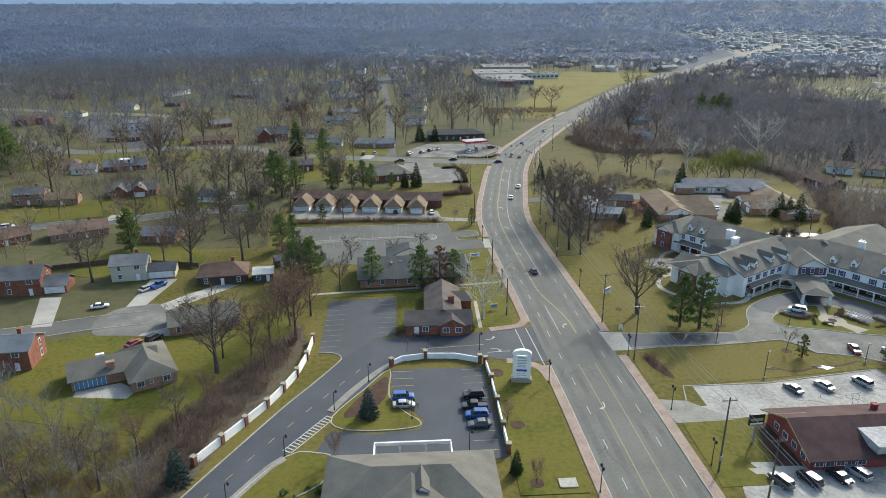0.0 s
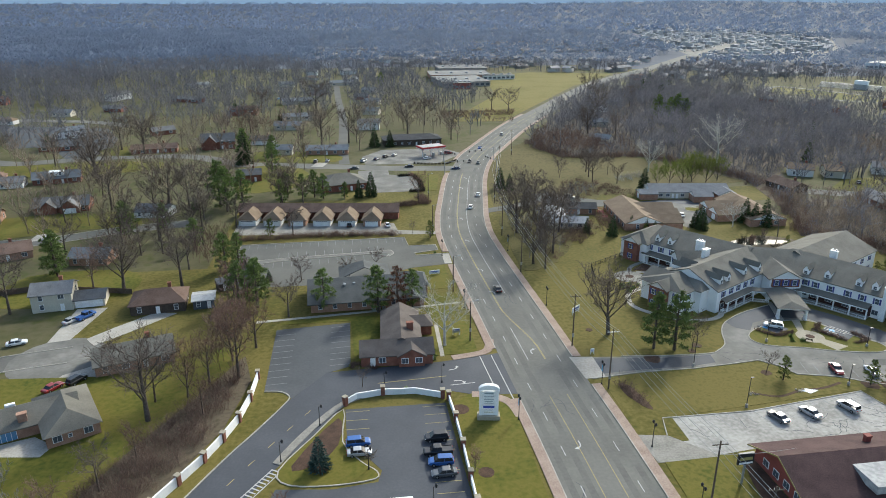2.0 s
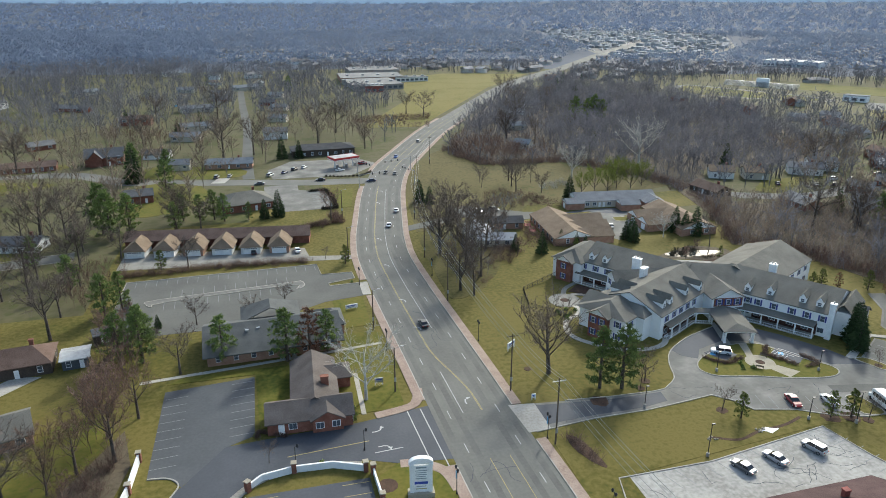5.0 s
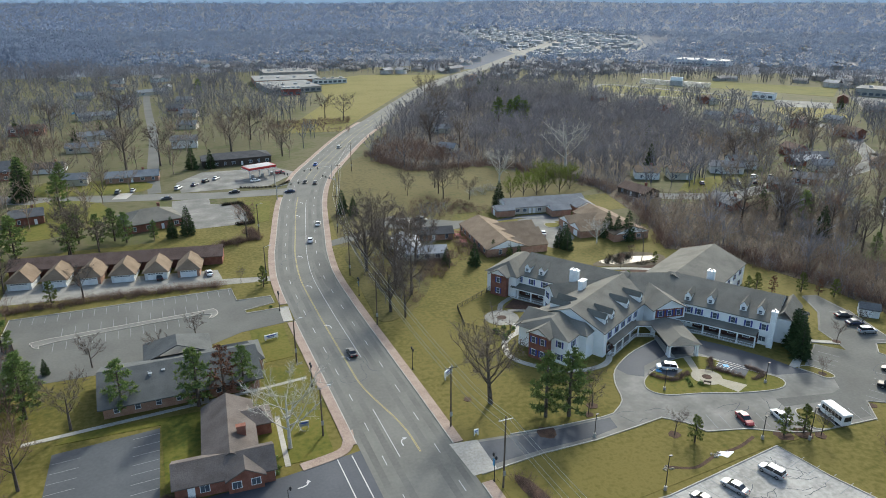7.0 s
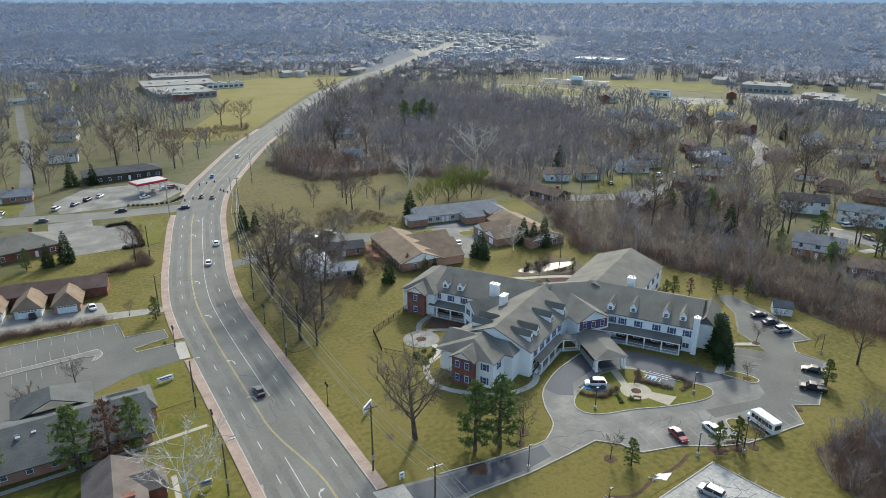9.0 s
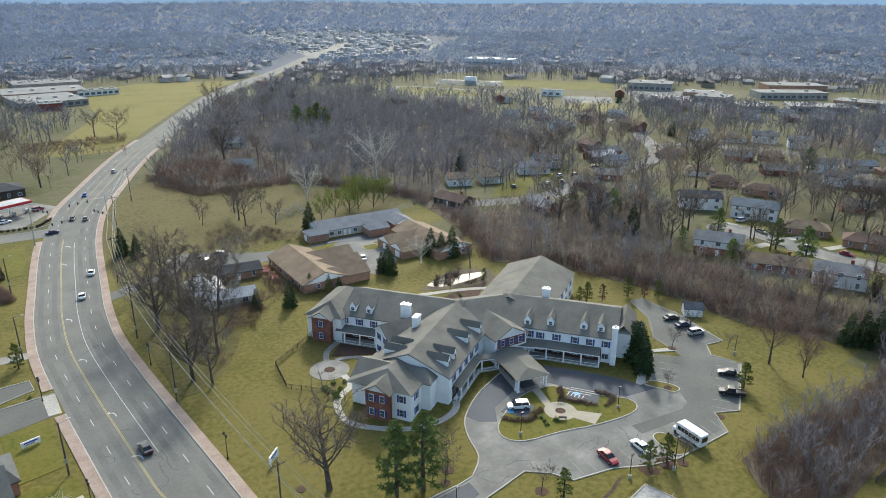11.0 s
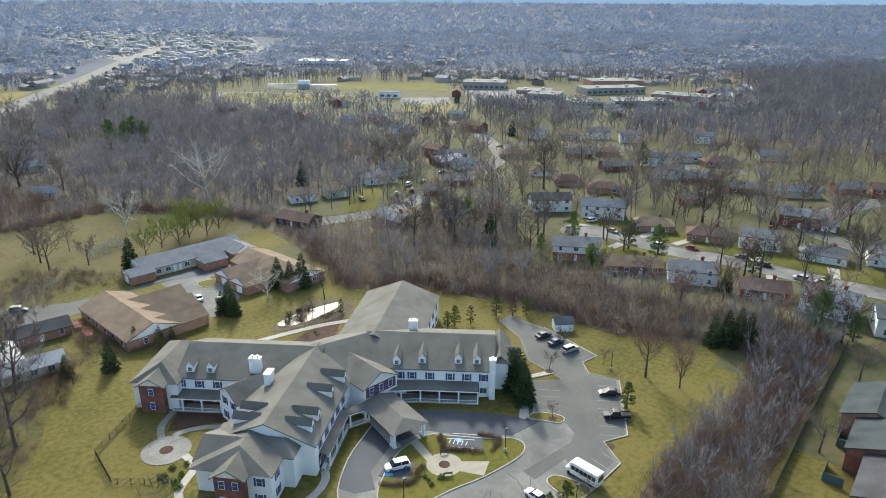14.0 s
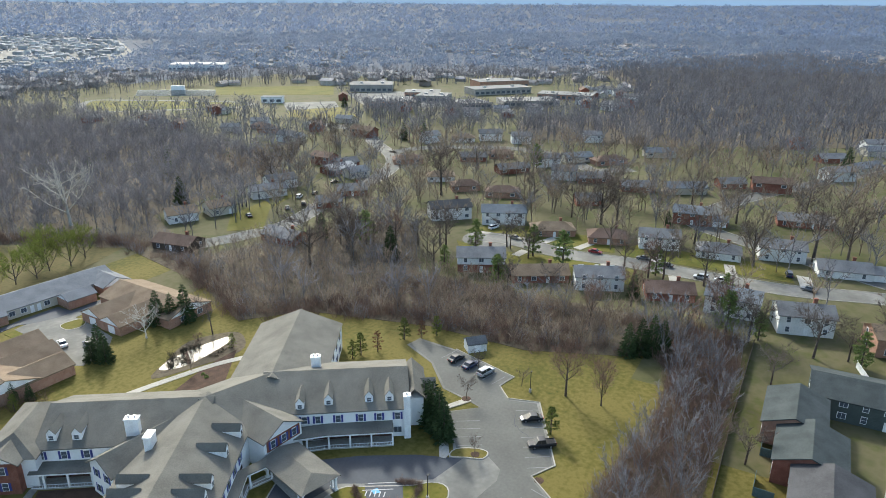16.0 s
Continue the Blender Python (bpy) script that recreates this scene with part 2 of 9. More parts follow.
# ---- mesh helpers ----


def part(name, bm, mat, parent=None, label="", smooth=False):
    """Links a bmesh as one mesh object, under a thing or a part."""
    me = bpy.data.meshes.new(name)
    bmesh.ops.recalc_face_normals(bm, faces=bm.faces)
    bm.to_mesh(me)
    bm.free()
    me.materials.append(mat)
    if smooth:
        for p in me.polygons:
            p.use_smooth = True
    ob = new(name, me)
    ob.parent = parent
    return tagged(ob, label)


def share(name, me, parent, m=None):
    """An object of its own on a mesh that others use too."""
    ob = new(name, me)
    ob.parent = parent
    if m is not None:
        ob.matrix_basis = m
    return ob


def base(name, m, label, category, group="", kind=""):
    """The Empty of a thing."""
    ob = new(name)
    ob.empty_display_size = 0.5
    ob.matrix_basis = m
    return tagged(ob, label, category, group, kind)


def box(bm, x0, y0, z0, x1, y1, z1, m=None):
    vs = [bm.verts.new(p) for p in [(x0, y0, z0), (x1, y0, z0), (x1, y1, z0), (x0, y1, z0), (x0, y0, z1), (x1, y0, z1), (x1, y1, z1), (x0, y1, z1)]]
    for q in ((0, 3, 2, 1), (4, 5, 6, 7), (0, 1, 5, 4), (1, 2, 6, 5), (2, 3, 7, 6), (3, 0, 4, 7)):
        bm.faces.new([vs[i] for i in q])
    if m is not None:
        bmesh.ops.transform(bm, matrix=m, verts=vs)
    return vs


def slab(bm, pts, z0, z1):
    """A prism over a plan polygon."""
    a = [bm.verts.new((x, y, z0)) for x, y in pts]
    b = [bm.verts.new((x, y, z1)) for x, y in pts]
    n = len(pts)
    bm.faces.new(a[::-1])
    bm.faces.new(b)
    for i in range(n):
        bm.faces.new((a[i], a[(i + 1) % n], b[(i + 1) % n], b[i]))


def tube(bm, a, b, r0, r1, n=8, caps=True):
    a, b = Vector(a), Vector(b)
    w = (b - a).normalized()
    s = w.orthogonal().normalized()
    t = w.cross(s)
    ra = [bm.verts.new(a + (s * math.cos(6.2832 * i / n) + t * math.sin(6.2832 * i / n)) * r0) for i in range(n)]
    rb = [bm.verts.new(b + (s * math.cos(6.2832 * i / n) + t * math.sin(6.2832 * i / n)) * r1) for i in range(n)]
    for i in range(n):
        bm.faces.new((ra[i], ra[(i + 1) % n], rb[(i + 1) % n], rb[i]))
    if caps:
        bm.faces.new(ra[::-1])
        bm.faces.new(rb)


def rounded(pts, closed=True, steps=6):
    """A smooth line along plan points."""
    n, out = len(pts), []
    for i in range(n if closed else n - 1):
        p = [Vector(pts[(i + k) % n] if closed else pts[min(max(i + k, 0), n - 1)]) for k in (-1, 0, 1, 2)]
        for s in range(steps):
            t = s / steps
            out.append(0.5 * ((2 * p[1]) + (p[2] - p[0]) * t + (2 * p[0] - 5 * p[1] + 4 * p[2] - p[3]) * t * t + (3 * p[1] - p[0] - 3 * p[2] + p[3]) * t ** 3))
    if not closed:
        out.append(Vector(pts[-1]))
    return [(q.x, q.y) for q in out]


def offset(line, d, closed=False):
    """The line shifted d metres to its right."""
    n, out = len(line), []
    for i in range(n):
        a = Vector(line[(i - 1) % n] if closed else line[max(i - 1, 0)])
        b = Vector(line[(i + 1) % n] if closed else line[min(i + 1, n - 1)])
        w = (b - a).normalized()
        out.append((line[i][0] + w.y * d, line[i][1] - w.x * d))
    return out


def ribbon(bm, line, d0, d1, z0, z1, closed=False):
    """A strip with thickness between two offsets of a line."""
    a, b = offset(line, d0, closed), offset(line, d1, closed)
    n = len(line)
    rows = [[bm.verts.new((*a[i], z0)), bm.verts.new((*a[i], z1)), bm.verts.new((*b[i], z1)), bm.verts.new((*b[i], z0))] for i in range(n)]
    for i in range(n if closed else n - 1):
        p, q = rows[i], rows[(i + 1) % n]
        for k in range(3):
            bm.faces.new((p[k], q[k], q[k + 1], p[k + 1]))
    if not closed:
        bm.faces.new(rows[0])
        bm.faces.new(rows[-1][::-1])


def sheet(name, pts, z, mat, label, category="ground", kind="structure", deep=0.3):
    bm = bmesh.new()
    slab(bm, pts, z - deep, z)
    return tagged(part(name, bm, mat, None, label), "", category, "", kind)


def kerb(name, line, closed, label="pale concrete kerb", h=0.15, parent=None):
    bm = bmesh.new()
    ribbon(bm, line, -0.12, 0.12, -0.1, h, closed)
    ob = part(name, bm, CONC, parent, label)
    return ob if parent else tagged(ob, "", "kerb", "", "structure")


def along(line, every, start=0.0, stop=1e9):
    """Points and headings at even steps along a line."""
    out, gone, want = [], 0.0, start
    for a, b in zip(line, line[1:]):
        d = math.dist(a, b)
        while want <= gone + d and want < stop:
            k = (want - gone) / d
            out.append((a[0] + (b[0] - a[0]) * k, a[1] + (b[1] - a[1]) * k, math.degrees(math.atan2(b[1] - a[1], b[0] - a[0]))))
            want += every
        gone += d
    return out


# ---- ground ----
def relief(x, y):
    """Flat near by; low wooded hills far off."""
    r = math.hypot(x, y)
    k = min(max((r - 1800) / 2600, 0), 1)
    return k * k * (70 + 14 * noise.noise((x * 0.0007, y * 0.0007, 3.1))) - 0.02


def build_ground():
    n = 120
    xs = [math.copysign(abs(u) ** 2.2 * 5200, u) for u in np.linspace(-1, 1, n)]
    vs = [(x + 60, y + 150, relief(x + 60, y + 150)) for y in xs for x in xs]
    fs = [(j * n + i, j * n + i + 1, (j + 1) * n + i + 1, (j + 1) * n + i) for j in range(n - 1) for i in range(n - 1)]
    me = bpy.data.meshes.new("ground")
    me.from_pydata(vs, [], fs)
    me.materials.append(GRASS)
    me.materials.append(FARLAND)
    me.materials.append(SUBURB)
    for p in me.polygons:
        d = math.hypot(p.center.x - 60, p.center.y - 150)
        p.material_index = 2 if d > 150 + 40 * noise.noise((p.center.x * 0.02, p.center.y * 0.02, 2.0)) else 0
        # beyond 900 m the haze-coloured ground takes over
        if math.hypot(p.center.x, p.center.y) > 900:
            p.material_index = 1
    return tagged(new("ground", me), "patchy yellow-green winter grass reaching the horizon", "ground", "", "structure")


build_ground()


def build_backdrop():
    """A far ring behind the hills, added and glowing pale blue like hazy sky."""
    m = bpy.data.materials.new("horizon_glow")
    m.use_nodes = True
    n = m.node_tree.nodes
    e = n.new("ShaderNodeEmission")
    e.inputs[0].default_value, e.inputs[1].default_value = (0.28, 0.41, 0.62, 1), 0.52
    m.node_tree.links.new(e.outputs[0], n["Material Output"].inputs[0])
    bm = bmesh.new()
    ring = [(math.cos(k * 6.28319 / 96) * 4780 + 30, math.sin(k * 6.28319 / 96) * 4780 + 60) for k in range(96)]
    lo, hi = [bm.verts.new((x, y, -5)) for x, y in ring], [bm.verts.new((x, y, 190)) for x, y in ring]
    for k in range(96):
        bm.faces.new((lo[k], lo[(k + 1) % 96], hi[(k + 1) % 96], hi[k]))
    tagged(part("backdrop", bm, m, None, "glowing backdrop ring of pale blue hazy sky low over the horizon"), "", "sky", "", "structure")


build_backdrop()

# the main road
ROADLINE = rounded([(38, -160), (37.6, -40), (37, 30), (36.4, 70), (36, 90), (35.1, 113), (34.2, 140), (33.2, 165), (32.3, 190), (32.1, 213), (33.8, 232), (36.6, 250),
                    (45.7, 300), (57, 340), (71, 372), (98.5, 431), (125.5, 480), (230, 660), (313, 769), (349, 810), (412, 892), (507, 1018), (605, 1134), (800, 1350), (1200, 1760)], False, 8)
bm = bmesh.new()
ribbon(bm, ROADLINE, -8.5, 8.5, -0.3, 0.02)
road = tagged(part("road", bm, ROAD, None, "wide worn grey asphalt road with five lanes"), "", "road", "", "structure")


def clip_line(line, y0, y1):
    return [p for p in line if y0 <= p[1] <= y1]


for side, y0, y1 in ((1, -160, 109.6), (1, 119.4, 480), (-1, -160, 105.6), (-1, 123.4, 184), (-1, 193, 306), (-1, 330, 480)):
    seg = clip_line(ROADLINE, y0, y1)
    bm = bmesh.new()
    ribbon(bm, seg, 8.5 * side, 8.7 * side, -0.1, 0.15)
    tagged(part("kerb", bm, CONC, None, "pale concrete kerb along the road"), "", "kerb", "", "structure")
    bm = bmesh.new()
    ribbon(bm, seg, 8.7 * side, 10.7 * side, -0.1, 0.14)
    tagged(part("pavement", bm, PAVER, None, "pinkish brick-paved pavement beside the road"), "", "pavement", "", "structure")

# lane paint
bm = bmesh.new()
box(bm, -1.5, -0.07, 0, 1.5, 0.07, 0.006)
dash = part("lane_dash", bm, WHITEP, road)
dash.matrix_basis = pose(38, -30, 0.022, 0, 0, 90)
for d in (-5.2, 5.2):
    for x, y, h in along(offset(ROADLINE, d), 11.5, 130, 760):
        share("lane_dash", dash.data, road, pose(x, y, 0.022, 0, 0, h))


def paint(name, line, d, mat, w=0.07):
    bm = bmesh.new()
    ribbon(bm, line, d - w, d + w, 0.015, 0.028)
    return part(name, bm, mat, road)


for d in (-1.95, 1.95):
    paint("yellow_line", clip_line(ROADLINE, -100, 104), d, YELLOWP, 0.06)
# centre line that swings over for the turning pocket
pocket = [p for p in ROADLINE if 118 <= p[1] <= 310]
swing = []
for i, p in enumerate(pocket):
    k = min(max((p[1] - 124) / 26, 0), 1)
    k = k * k * (3 - 2 * k)
    swing.append(offset(pocket, 1.9 - 3.8 * k)[i])
paint("yellow_line", swing, -0.12, YELLOWP, 0.06)
paint("yellow_line", swing, 0.12, YELLOWP, 0.06)
paint("white_line", clip_line(ROADLINE, 118, 137), -2.2, WHITEP)
paint("white_line", clip_line(ROADLINE, 156, 305), 1.9, WHITEP)
for d in (-1.9, 1.9):
    paint("yellow_line", clip_line(ROADLINE, 332, 620), d, YELLOWP, 0.08)


def turn_arrow(x, y, h, flip=1, name="turn_arrow"):
    bm = bmesh.new()
    ribbon(bm, [(-1.6, 0), (-0.6, 0), (0.1, 0.25 * flip), (0.5, 0.8 * flip)], -0.12, 0.12, 0, 0.006)
    slab(bm, [(0.1, 0.8 * flip), (1.0, 0.75 * flip), (0.6, 1.6 * flip)][::flip], 0, 0.006)
    ob = part(name, bm, WHITEP, road)
    ob.matrix_basis = pose(x, y, 0.022, 0, 0, h)


for x, y, h, f in ((34.2, 124, 95, -1), (34.8, 86, 275, -1), (32.4, 160, 92, 1), (32, 178, 90, 1), (32.2, 206, 88, 1), (34, 232, 82, 1), (41, 278, 76, 1), (45.5, 296, 74, 1)):
    turn_arrow(x, y, h, f)

for d in (-6.9, -3.6, 3.6, 6.9):
    bm = bmesh.new()
    ribbon(bm, clip_line(ROADLINE, -60, 430), d - 0.65, d + 0.65, 0.0, 0.0235)
    part("worn_band", bm, ROADW, road)
# patch of newer asphalt and crack-sealed joints on the road
for pts in ([(36.5, 205), (39.6, 205), (41, 232), (37.5, 231)],):
    bm = bmesh.new()
    slab(bm, rounded(pts, True, 3), 0.01, 0.025)
    part("asphalt_patch", bm, MIDASPH, road)

# the cross street and the streets among the houses
def street(name, pts, w, mat, label, kerbs=True):
    line = rounded(pts, False, 6)
    bm = bmesh.new()
    ribbon(bm, line, -w / 2, w / 2, -0.3, 0.016)
    ob = tagged(part(name, bm, mat, None, label), "", "road", "", "structure")
    if kerbs:
        for d in (-w / 2 - 0.1, w / 2 + 0.1):
            bm = bmesh.new()
            ribbon(bm, line, d - 0.12, d + 0.12, -0.1, 0.12)
            part("kerb", bm, CONC, ob)
    return line


STREETS = [street("road_cross", [(44, 317), (12, 321), (-10.6, 327), (-41.6, 334), (-67, 341), (-92, 361), (-109, 366), (-135, 367), (-163, 362), (-189, 358), (-225, 380), (-263, 415), (-340, 450)], 10.5, ROAD, "grey cross street meeting the main road", False)]
for pts, w in (([(-205, 92), (-150, 118), (-110, 127), (-90, 133), (-76, 136)], 8), ([(-230, 190), (-156, 215), (-135, 222), (-118, 224), (-94, 234), (-68, 240)], 8),
               ([(-380, 548), (-304, 527), (-263, 510), (-226, 501), (-189, 490), (-160, 470)], 9), ([(-13, 334), (-14.4, 378), (-15.8, 477), (-21.5, 591), (-27, 735)], 5.6),
               ([(246, 172), (250, 158), (246, 137), (248.6, 116), (248.4, 90), (249.5, 66), (256, 42), (262, 0), (268, -60)], 9),
               ([(180, 259), (197, 250), (207, 246), (221, 242), (238, 244), (268, 251), (297, 253), (322, 259), (340, 268), (356, 282), (380, 310), (402, 329), (410, 359), (416, 394)], 8.6),
               ([(356, 280), (374, 274), (388, 257), (401, 231), (401, 206), (384, 180), (372, 166), (384, 149)], 8.2), ([(268, 40), (300, 100), (319, 102), (357, 89), (452, 34), (520, 0)], 8)):
    STREETS.append(street("road_side", pts, w, LOTC if w > 8.55 else MIDASPH, "narrow grey residential street", w > 7.5))
bm = bmesh.new()
slab(bm, [(-78 + 11 * math.cos(a * 0.349), 134 + 11 * math.sin(a * 0.349)) for a in range(18)], -0.3, 0.02)
tagged(part("road_side", bm, LOTC, None, "round grey end of a residential street"), "", "road", "", "structure")
bm = bmesh.new()
slab(bm, [(247 + 10 * math.cos(a * 0.349), 166 + 10 * math.sin(a * 0.349)) for a in range(18)], -0.3, 0.024)
tagged(part("road_side", bm, LOTC, None, "round pale end of a residential street"), "", "road", "", "structure")

sheet("parking_crossing", [(-251, 482), (-215, 474), (-172, 463), (-152, 420), (-147, 388), (-150, 372), (-163, 366), (-186, 404), (-206, 398), (-226, 440)], 0.028, LOTOFF, "broad blue-grey asphalt where side streets meet", "parking")
# ---- grounds west of the road ----
sheet("lawn", [(12.6, 60), (24.6, 60), (25, 104), (17, 106.8), (12.8, 104)], 0.10, LAWN, "bright green lawn around the monument sign")
sheet("lawn", [(9.5, 124.5), (21.5, 124.5), (21.6, 160), (12, 162), (11.5, 148), (-24, 149), (-28, 146), (-9, 146), (-8, 124)], 0.05, LAWN, "green lawn round the small brick office")
sheet("lawn", [(12, 164), (20.4, 165), (20.6, 183), (12, 182.5)], 0.05, LAWN, "green lawn with a low white sign")
sheet("lawn", [(-110, 95), (-54, 80), (-47, 100), (-46, 118), (-60, 124), (-88, 126), (-110, 118)], 0.04, LAWN, "green back lawn behind a house")
sheet("road_access", rounded([(-56, 38), (-45, 63), (-38.4, 77), (-32, 90), (-27, 99), (-22.6, 108), (-21, 110)], False, 4) + [(-21, 110), (-15, 119.6), (-4, 120.4), (12, 121.4), (27, 124), (28, 105.4), (17.5, 106.4), (11, 109.2), (-6, 108.4)]
      + rounded([(-6, 108.4), (-10.5, 105), (-16, 96), (-22.5, 86), (-29.3, 74), (-35.5, 63), (-44, 44)], False, 4)[1:], 0.014, DARK, "smooth dark asphalt access road", "road")
for pts in ([(-140, 226), (-112, 236), (-88, 239), (-86, 254), (-112, 259), (-140, 256), (-168, 243), (-166, 226)], [(-200, 318), (-160, 326), (-120, 330), (-100, 346), (-130, 356), (-165, 353), (-200, 347)], [(-60, 283), (-32, 292), (-34, 326), (-62, 333)], [(-44, 342), (-18, 340), (-18, 358), (-60, 372), (-70, 352)],
            [(-110, 168), (-84, 166), (-72, 178), (-80, 192), (-108, 190)], [(-142, 372), (-112, 372), (-104, 388), (-140, 398), (-152, 388)]):
    sheet("lawn", rounded(pts, True, 3), 0.035, LAWN, "bright green lawn between western houses")
ACCESS = rounded([(-52, 44), (-44, 58.5), (-39, 67), (-33, 78), (-27, 88.5), (-21, 98.5), (-15, 108)], False, 5)
access = bpy.data.objects["road_access"]
bm = bmesh.new()
box(bm, -1.0, -0.07, 0, 1.0, 0.07, 0.006)
ydash = part("yellow_dash", bm, YELLOWP, access)
ydash.matrix_basis = pose(-52.5, 43, 0.022, 0, 0, 60)
for x, y, h in along(ACCESS, 5.9, 4):
    share("yellow_dash", ydash.data, access, pose(x, y, 0.022, 0, 0, h))
for a, b, mt in (((-3, 113.6), (12.5, 114.8), YELLOWP), ((13, 110.8), (18.5, 111.2), WHITEP), ((21.6, 122.8), (22.6, 107), WHITEP), ((24.4, 123), (25.6, 103), WHITEP)):
    bm = bmesh.new()
    ribbon(bm, [a, b], -0.1, 0.1, 0.015, 0.03)
    part("road_line", bm, mt, access)
for x, y, h, f in ((15, 117.5, 5, 1), (15.5, 112.6, 5, -1)):
    turn_arrow(x, y, h, f)
for pts in ([(-22.4, 87.6), (-18.6, 94.9), (-14.2, 101.6), (-11.1, 105.5), (-7.9, 108), (-4, 109.5), (4, 109.4), (10, 108)], [(-29.4, 72.7), (-31.3, 70.7), (-33.4, 67.4), (-37.5, 60)]):
    bm = bmesh.new()
    ribbon(bm, rounded(pts, False, 4), -0.8, 0.8, -0.1, 0.135)
    tagged(part("pavement", bm, PLAZAC, None, "pale concrete footway beside the access road"), "", "pavement", "", "structure")
# hatched crossing
bm = bmesh.new()
for k in np.linspace(0, 1, 15):
    x, y = -28.6 + 7.0 * k, 74.5 + 10.8 * k
    ribbon(bm, [(x, y), (x - 1.5, y + 0.9)], -0.14, 0.14, 0.015, 0.028)
ribbon(bm, [(-28.4, 74.3), (-21.4, 85.2)], -0.1, 0.1, 0.015, 0.028)
ribbon(bm, [(-30, 75.2), (-23, 86.1)], -0.1, 0.1, 0.015, 0.028)
part("crosswalk", bm, WHITEP, access)
kerb("kerb", rounded([(-55.6, 40), (-45.3, 63), (-38.6, 77), (-32.2, 90), (-27.2, 99), (-22.8, 107.5), (-22, 110.5), (-24, 112.6), (-27.5, 113.2)], False, 5), False)
lot_office = sheet("parking_office", [(-28, 143), (-9.2, 145), (-9, 122), (-14.5, 119.4), (-21.4, 109.6), (-23.6, 112.4), (-27.6, 113)], 0.021, LOTOFF, "grey asphalt parking beside the brick office", "parking")
lot_wall = sheet("parking_walled", [(-10, 104), (11, 104), (12, 70.4), (-10, 70), (-24, 73.4), (-21.8, 80.6), (-12, 79.4), (-4, 80.4), (-3.2, 83.5), (-9.6, 94)], 0.018, DARK, "dark asphalt parking inside a low white wall", "parking")
for nm, pts, mt in (("island", [(-21.8, 85.6), (-16, 95.5), (-10.4, 104), (-10.4, 93), (-7, 86.5), (-4.2, 83.4), (-4.6, 81.2), (-12, 80.4), (-19.6, 81.4)], LAWN), ("island", [(-29.2, 73.2), (-23.6, 74), (-20.4, 72), (-22, 65), (-30, 60), (-37, 60)], LAWN)):
    line = rounded(pts, True, 3)
    sheet("island", line, 0.11, mt, "grass island with a concrete kerb", "island")
    kerb("kerb", line, True)
sheet("mulch_bed", rounded([(-19.6, 86.6), (-11.4, 101), (-11.2, 92), (-16, 86)], True, 3), 0.13, MULCH, "reddish bark mulch bed", "mulch")
for x, y, r in ((-17, 74.6 - 6, 1.1), (15.4, 80.5, 1.5), (16, 63, 1.3), (13.7, 101, 1.9)):
    sheet("mulch_bed", [(x + r * math.cos(a * 0.628), y + r * math.sin(a * 0.628)) for a in range(10)], 0.125, MULCH, "round bark mulch bed", "mulch")

bm = bmesh.new()
box(bm, -2.4, -0.06, 0, 2.4, 0.06, 0.006)
STRIPE = bm
stripe_me = bpy.data.meshes.new("stall_stripe")
bm.to_mesh(stripe_me)
bm.free()
stripe_me.materials.append(WORNP)
stripe_y = stripe_me.copy()
stripe_y.materials.clear()
stripe_y.materials.append(YELLOWP)


def stalls(lot, a, b, n, turn, me=stripe_me, z=0.03):
    """A row of stall stripes from a to b; turn: their heading in degrees."""
    for i in range(n):
        k = i / (n - 1)
        share("stall_stripe", me, lot, pose(a[0] + (b[0] - a[0]) * k, a[1] + (b[1] - a[1]) * k, z, 0, 0, turn))


stalls(lot_wall, (-7.4, 103), (-7.6, 84.4), 7, 0, stripe_y)
stalls(lot_wall, (8.4, 103), (8.4, 73), 11, 0, stripe_y)
stalls(lot_office, (-11.6, 143), (-11.4, 123), 8, 5)
stalls(lot_office, (-25.3, 140), (-25.3, 116), 9, 5)
lot_big = sheet("parking_large", [(-47, 183), (-47, 211), (9.8, 212.5), (10.6, 203), (20, 203), (20.3, 198), (12, 195.6), (12.4, 193.5), (23.4, 194), (22.9, 184.6), (10, 182.4), (-8, 172), (-42, 172)], 0.022, MIDASPH, "large worn grey asphalt parking", "parking")
kerb("kerb", [(-47, 183), (-47, 211), (9.8, 212.5), (10.6, 203.2), (20, 203), (20.3, 198), (12, 195.6), (12.4, 193.5), (23.4, 194)], False)
isl = rounded([(-39, 193), (-36, 195.4), (0, 199), (4, 199.5), (5, 196), (2.5, 193.5), (0.5, 197), (-34, 193.2), (-37, 190.6)], True, 3)
sheet("island", isl, 0.11, LOTC, "long narrow paved parking island with a kerb", "island")
kerb("kerb", isl, True)
stalls(lot_big, (-44, 208.4), (9, 210), 19, 92)
stalls(lot_big, (-34, 190.3), (-2, 193.8), 12, 93)
stalls(lot_big, (-33, 198.6), (0, 201.6), 12, 93)
sheet("apron", [(-52, 222.5), (6, 216.5), (22.6, 214.5), (22.8, 218), (8, 221), (7, 229.5), (-48, 237), (-52, 236)], 0.02, PLAZAC, "pale concrete drive before the garages", "driveway")
sheet("path", [(-34, 147.6), (12, 152.4), (21.4, 153.6), (21.4, 154.6), (12, 153.4), (-34, 148.8)], 0.06, CONC, "narrow concrete footpath across the lawn", "path")
sheet("path", [(12.3, 124), (13.3, 124), (13.6, 141), (12.6, 141)], 0.062, CONC, "short concrete garden path", "path")
# gas station and corner lots
sheet("parking_gas", [(-2, 331), (36, 330), (52, 352), (44, 366), (8, 368), (-4, 350)], 0.02, LOTC, "pale pavement of the filling station", "parking")
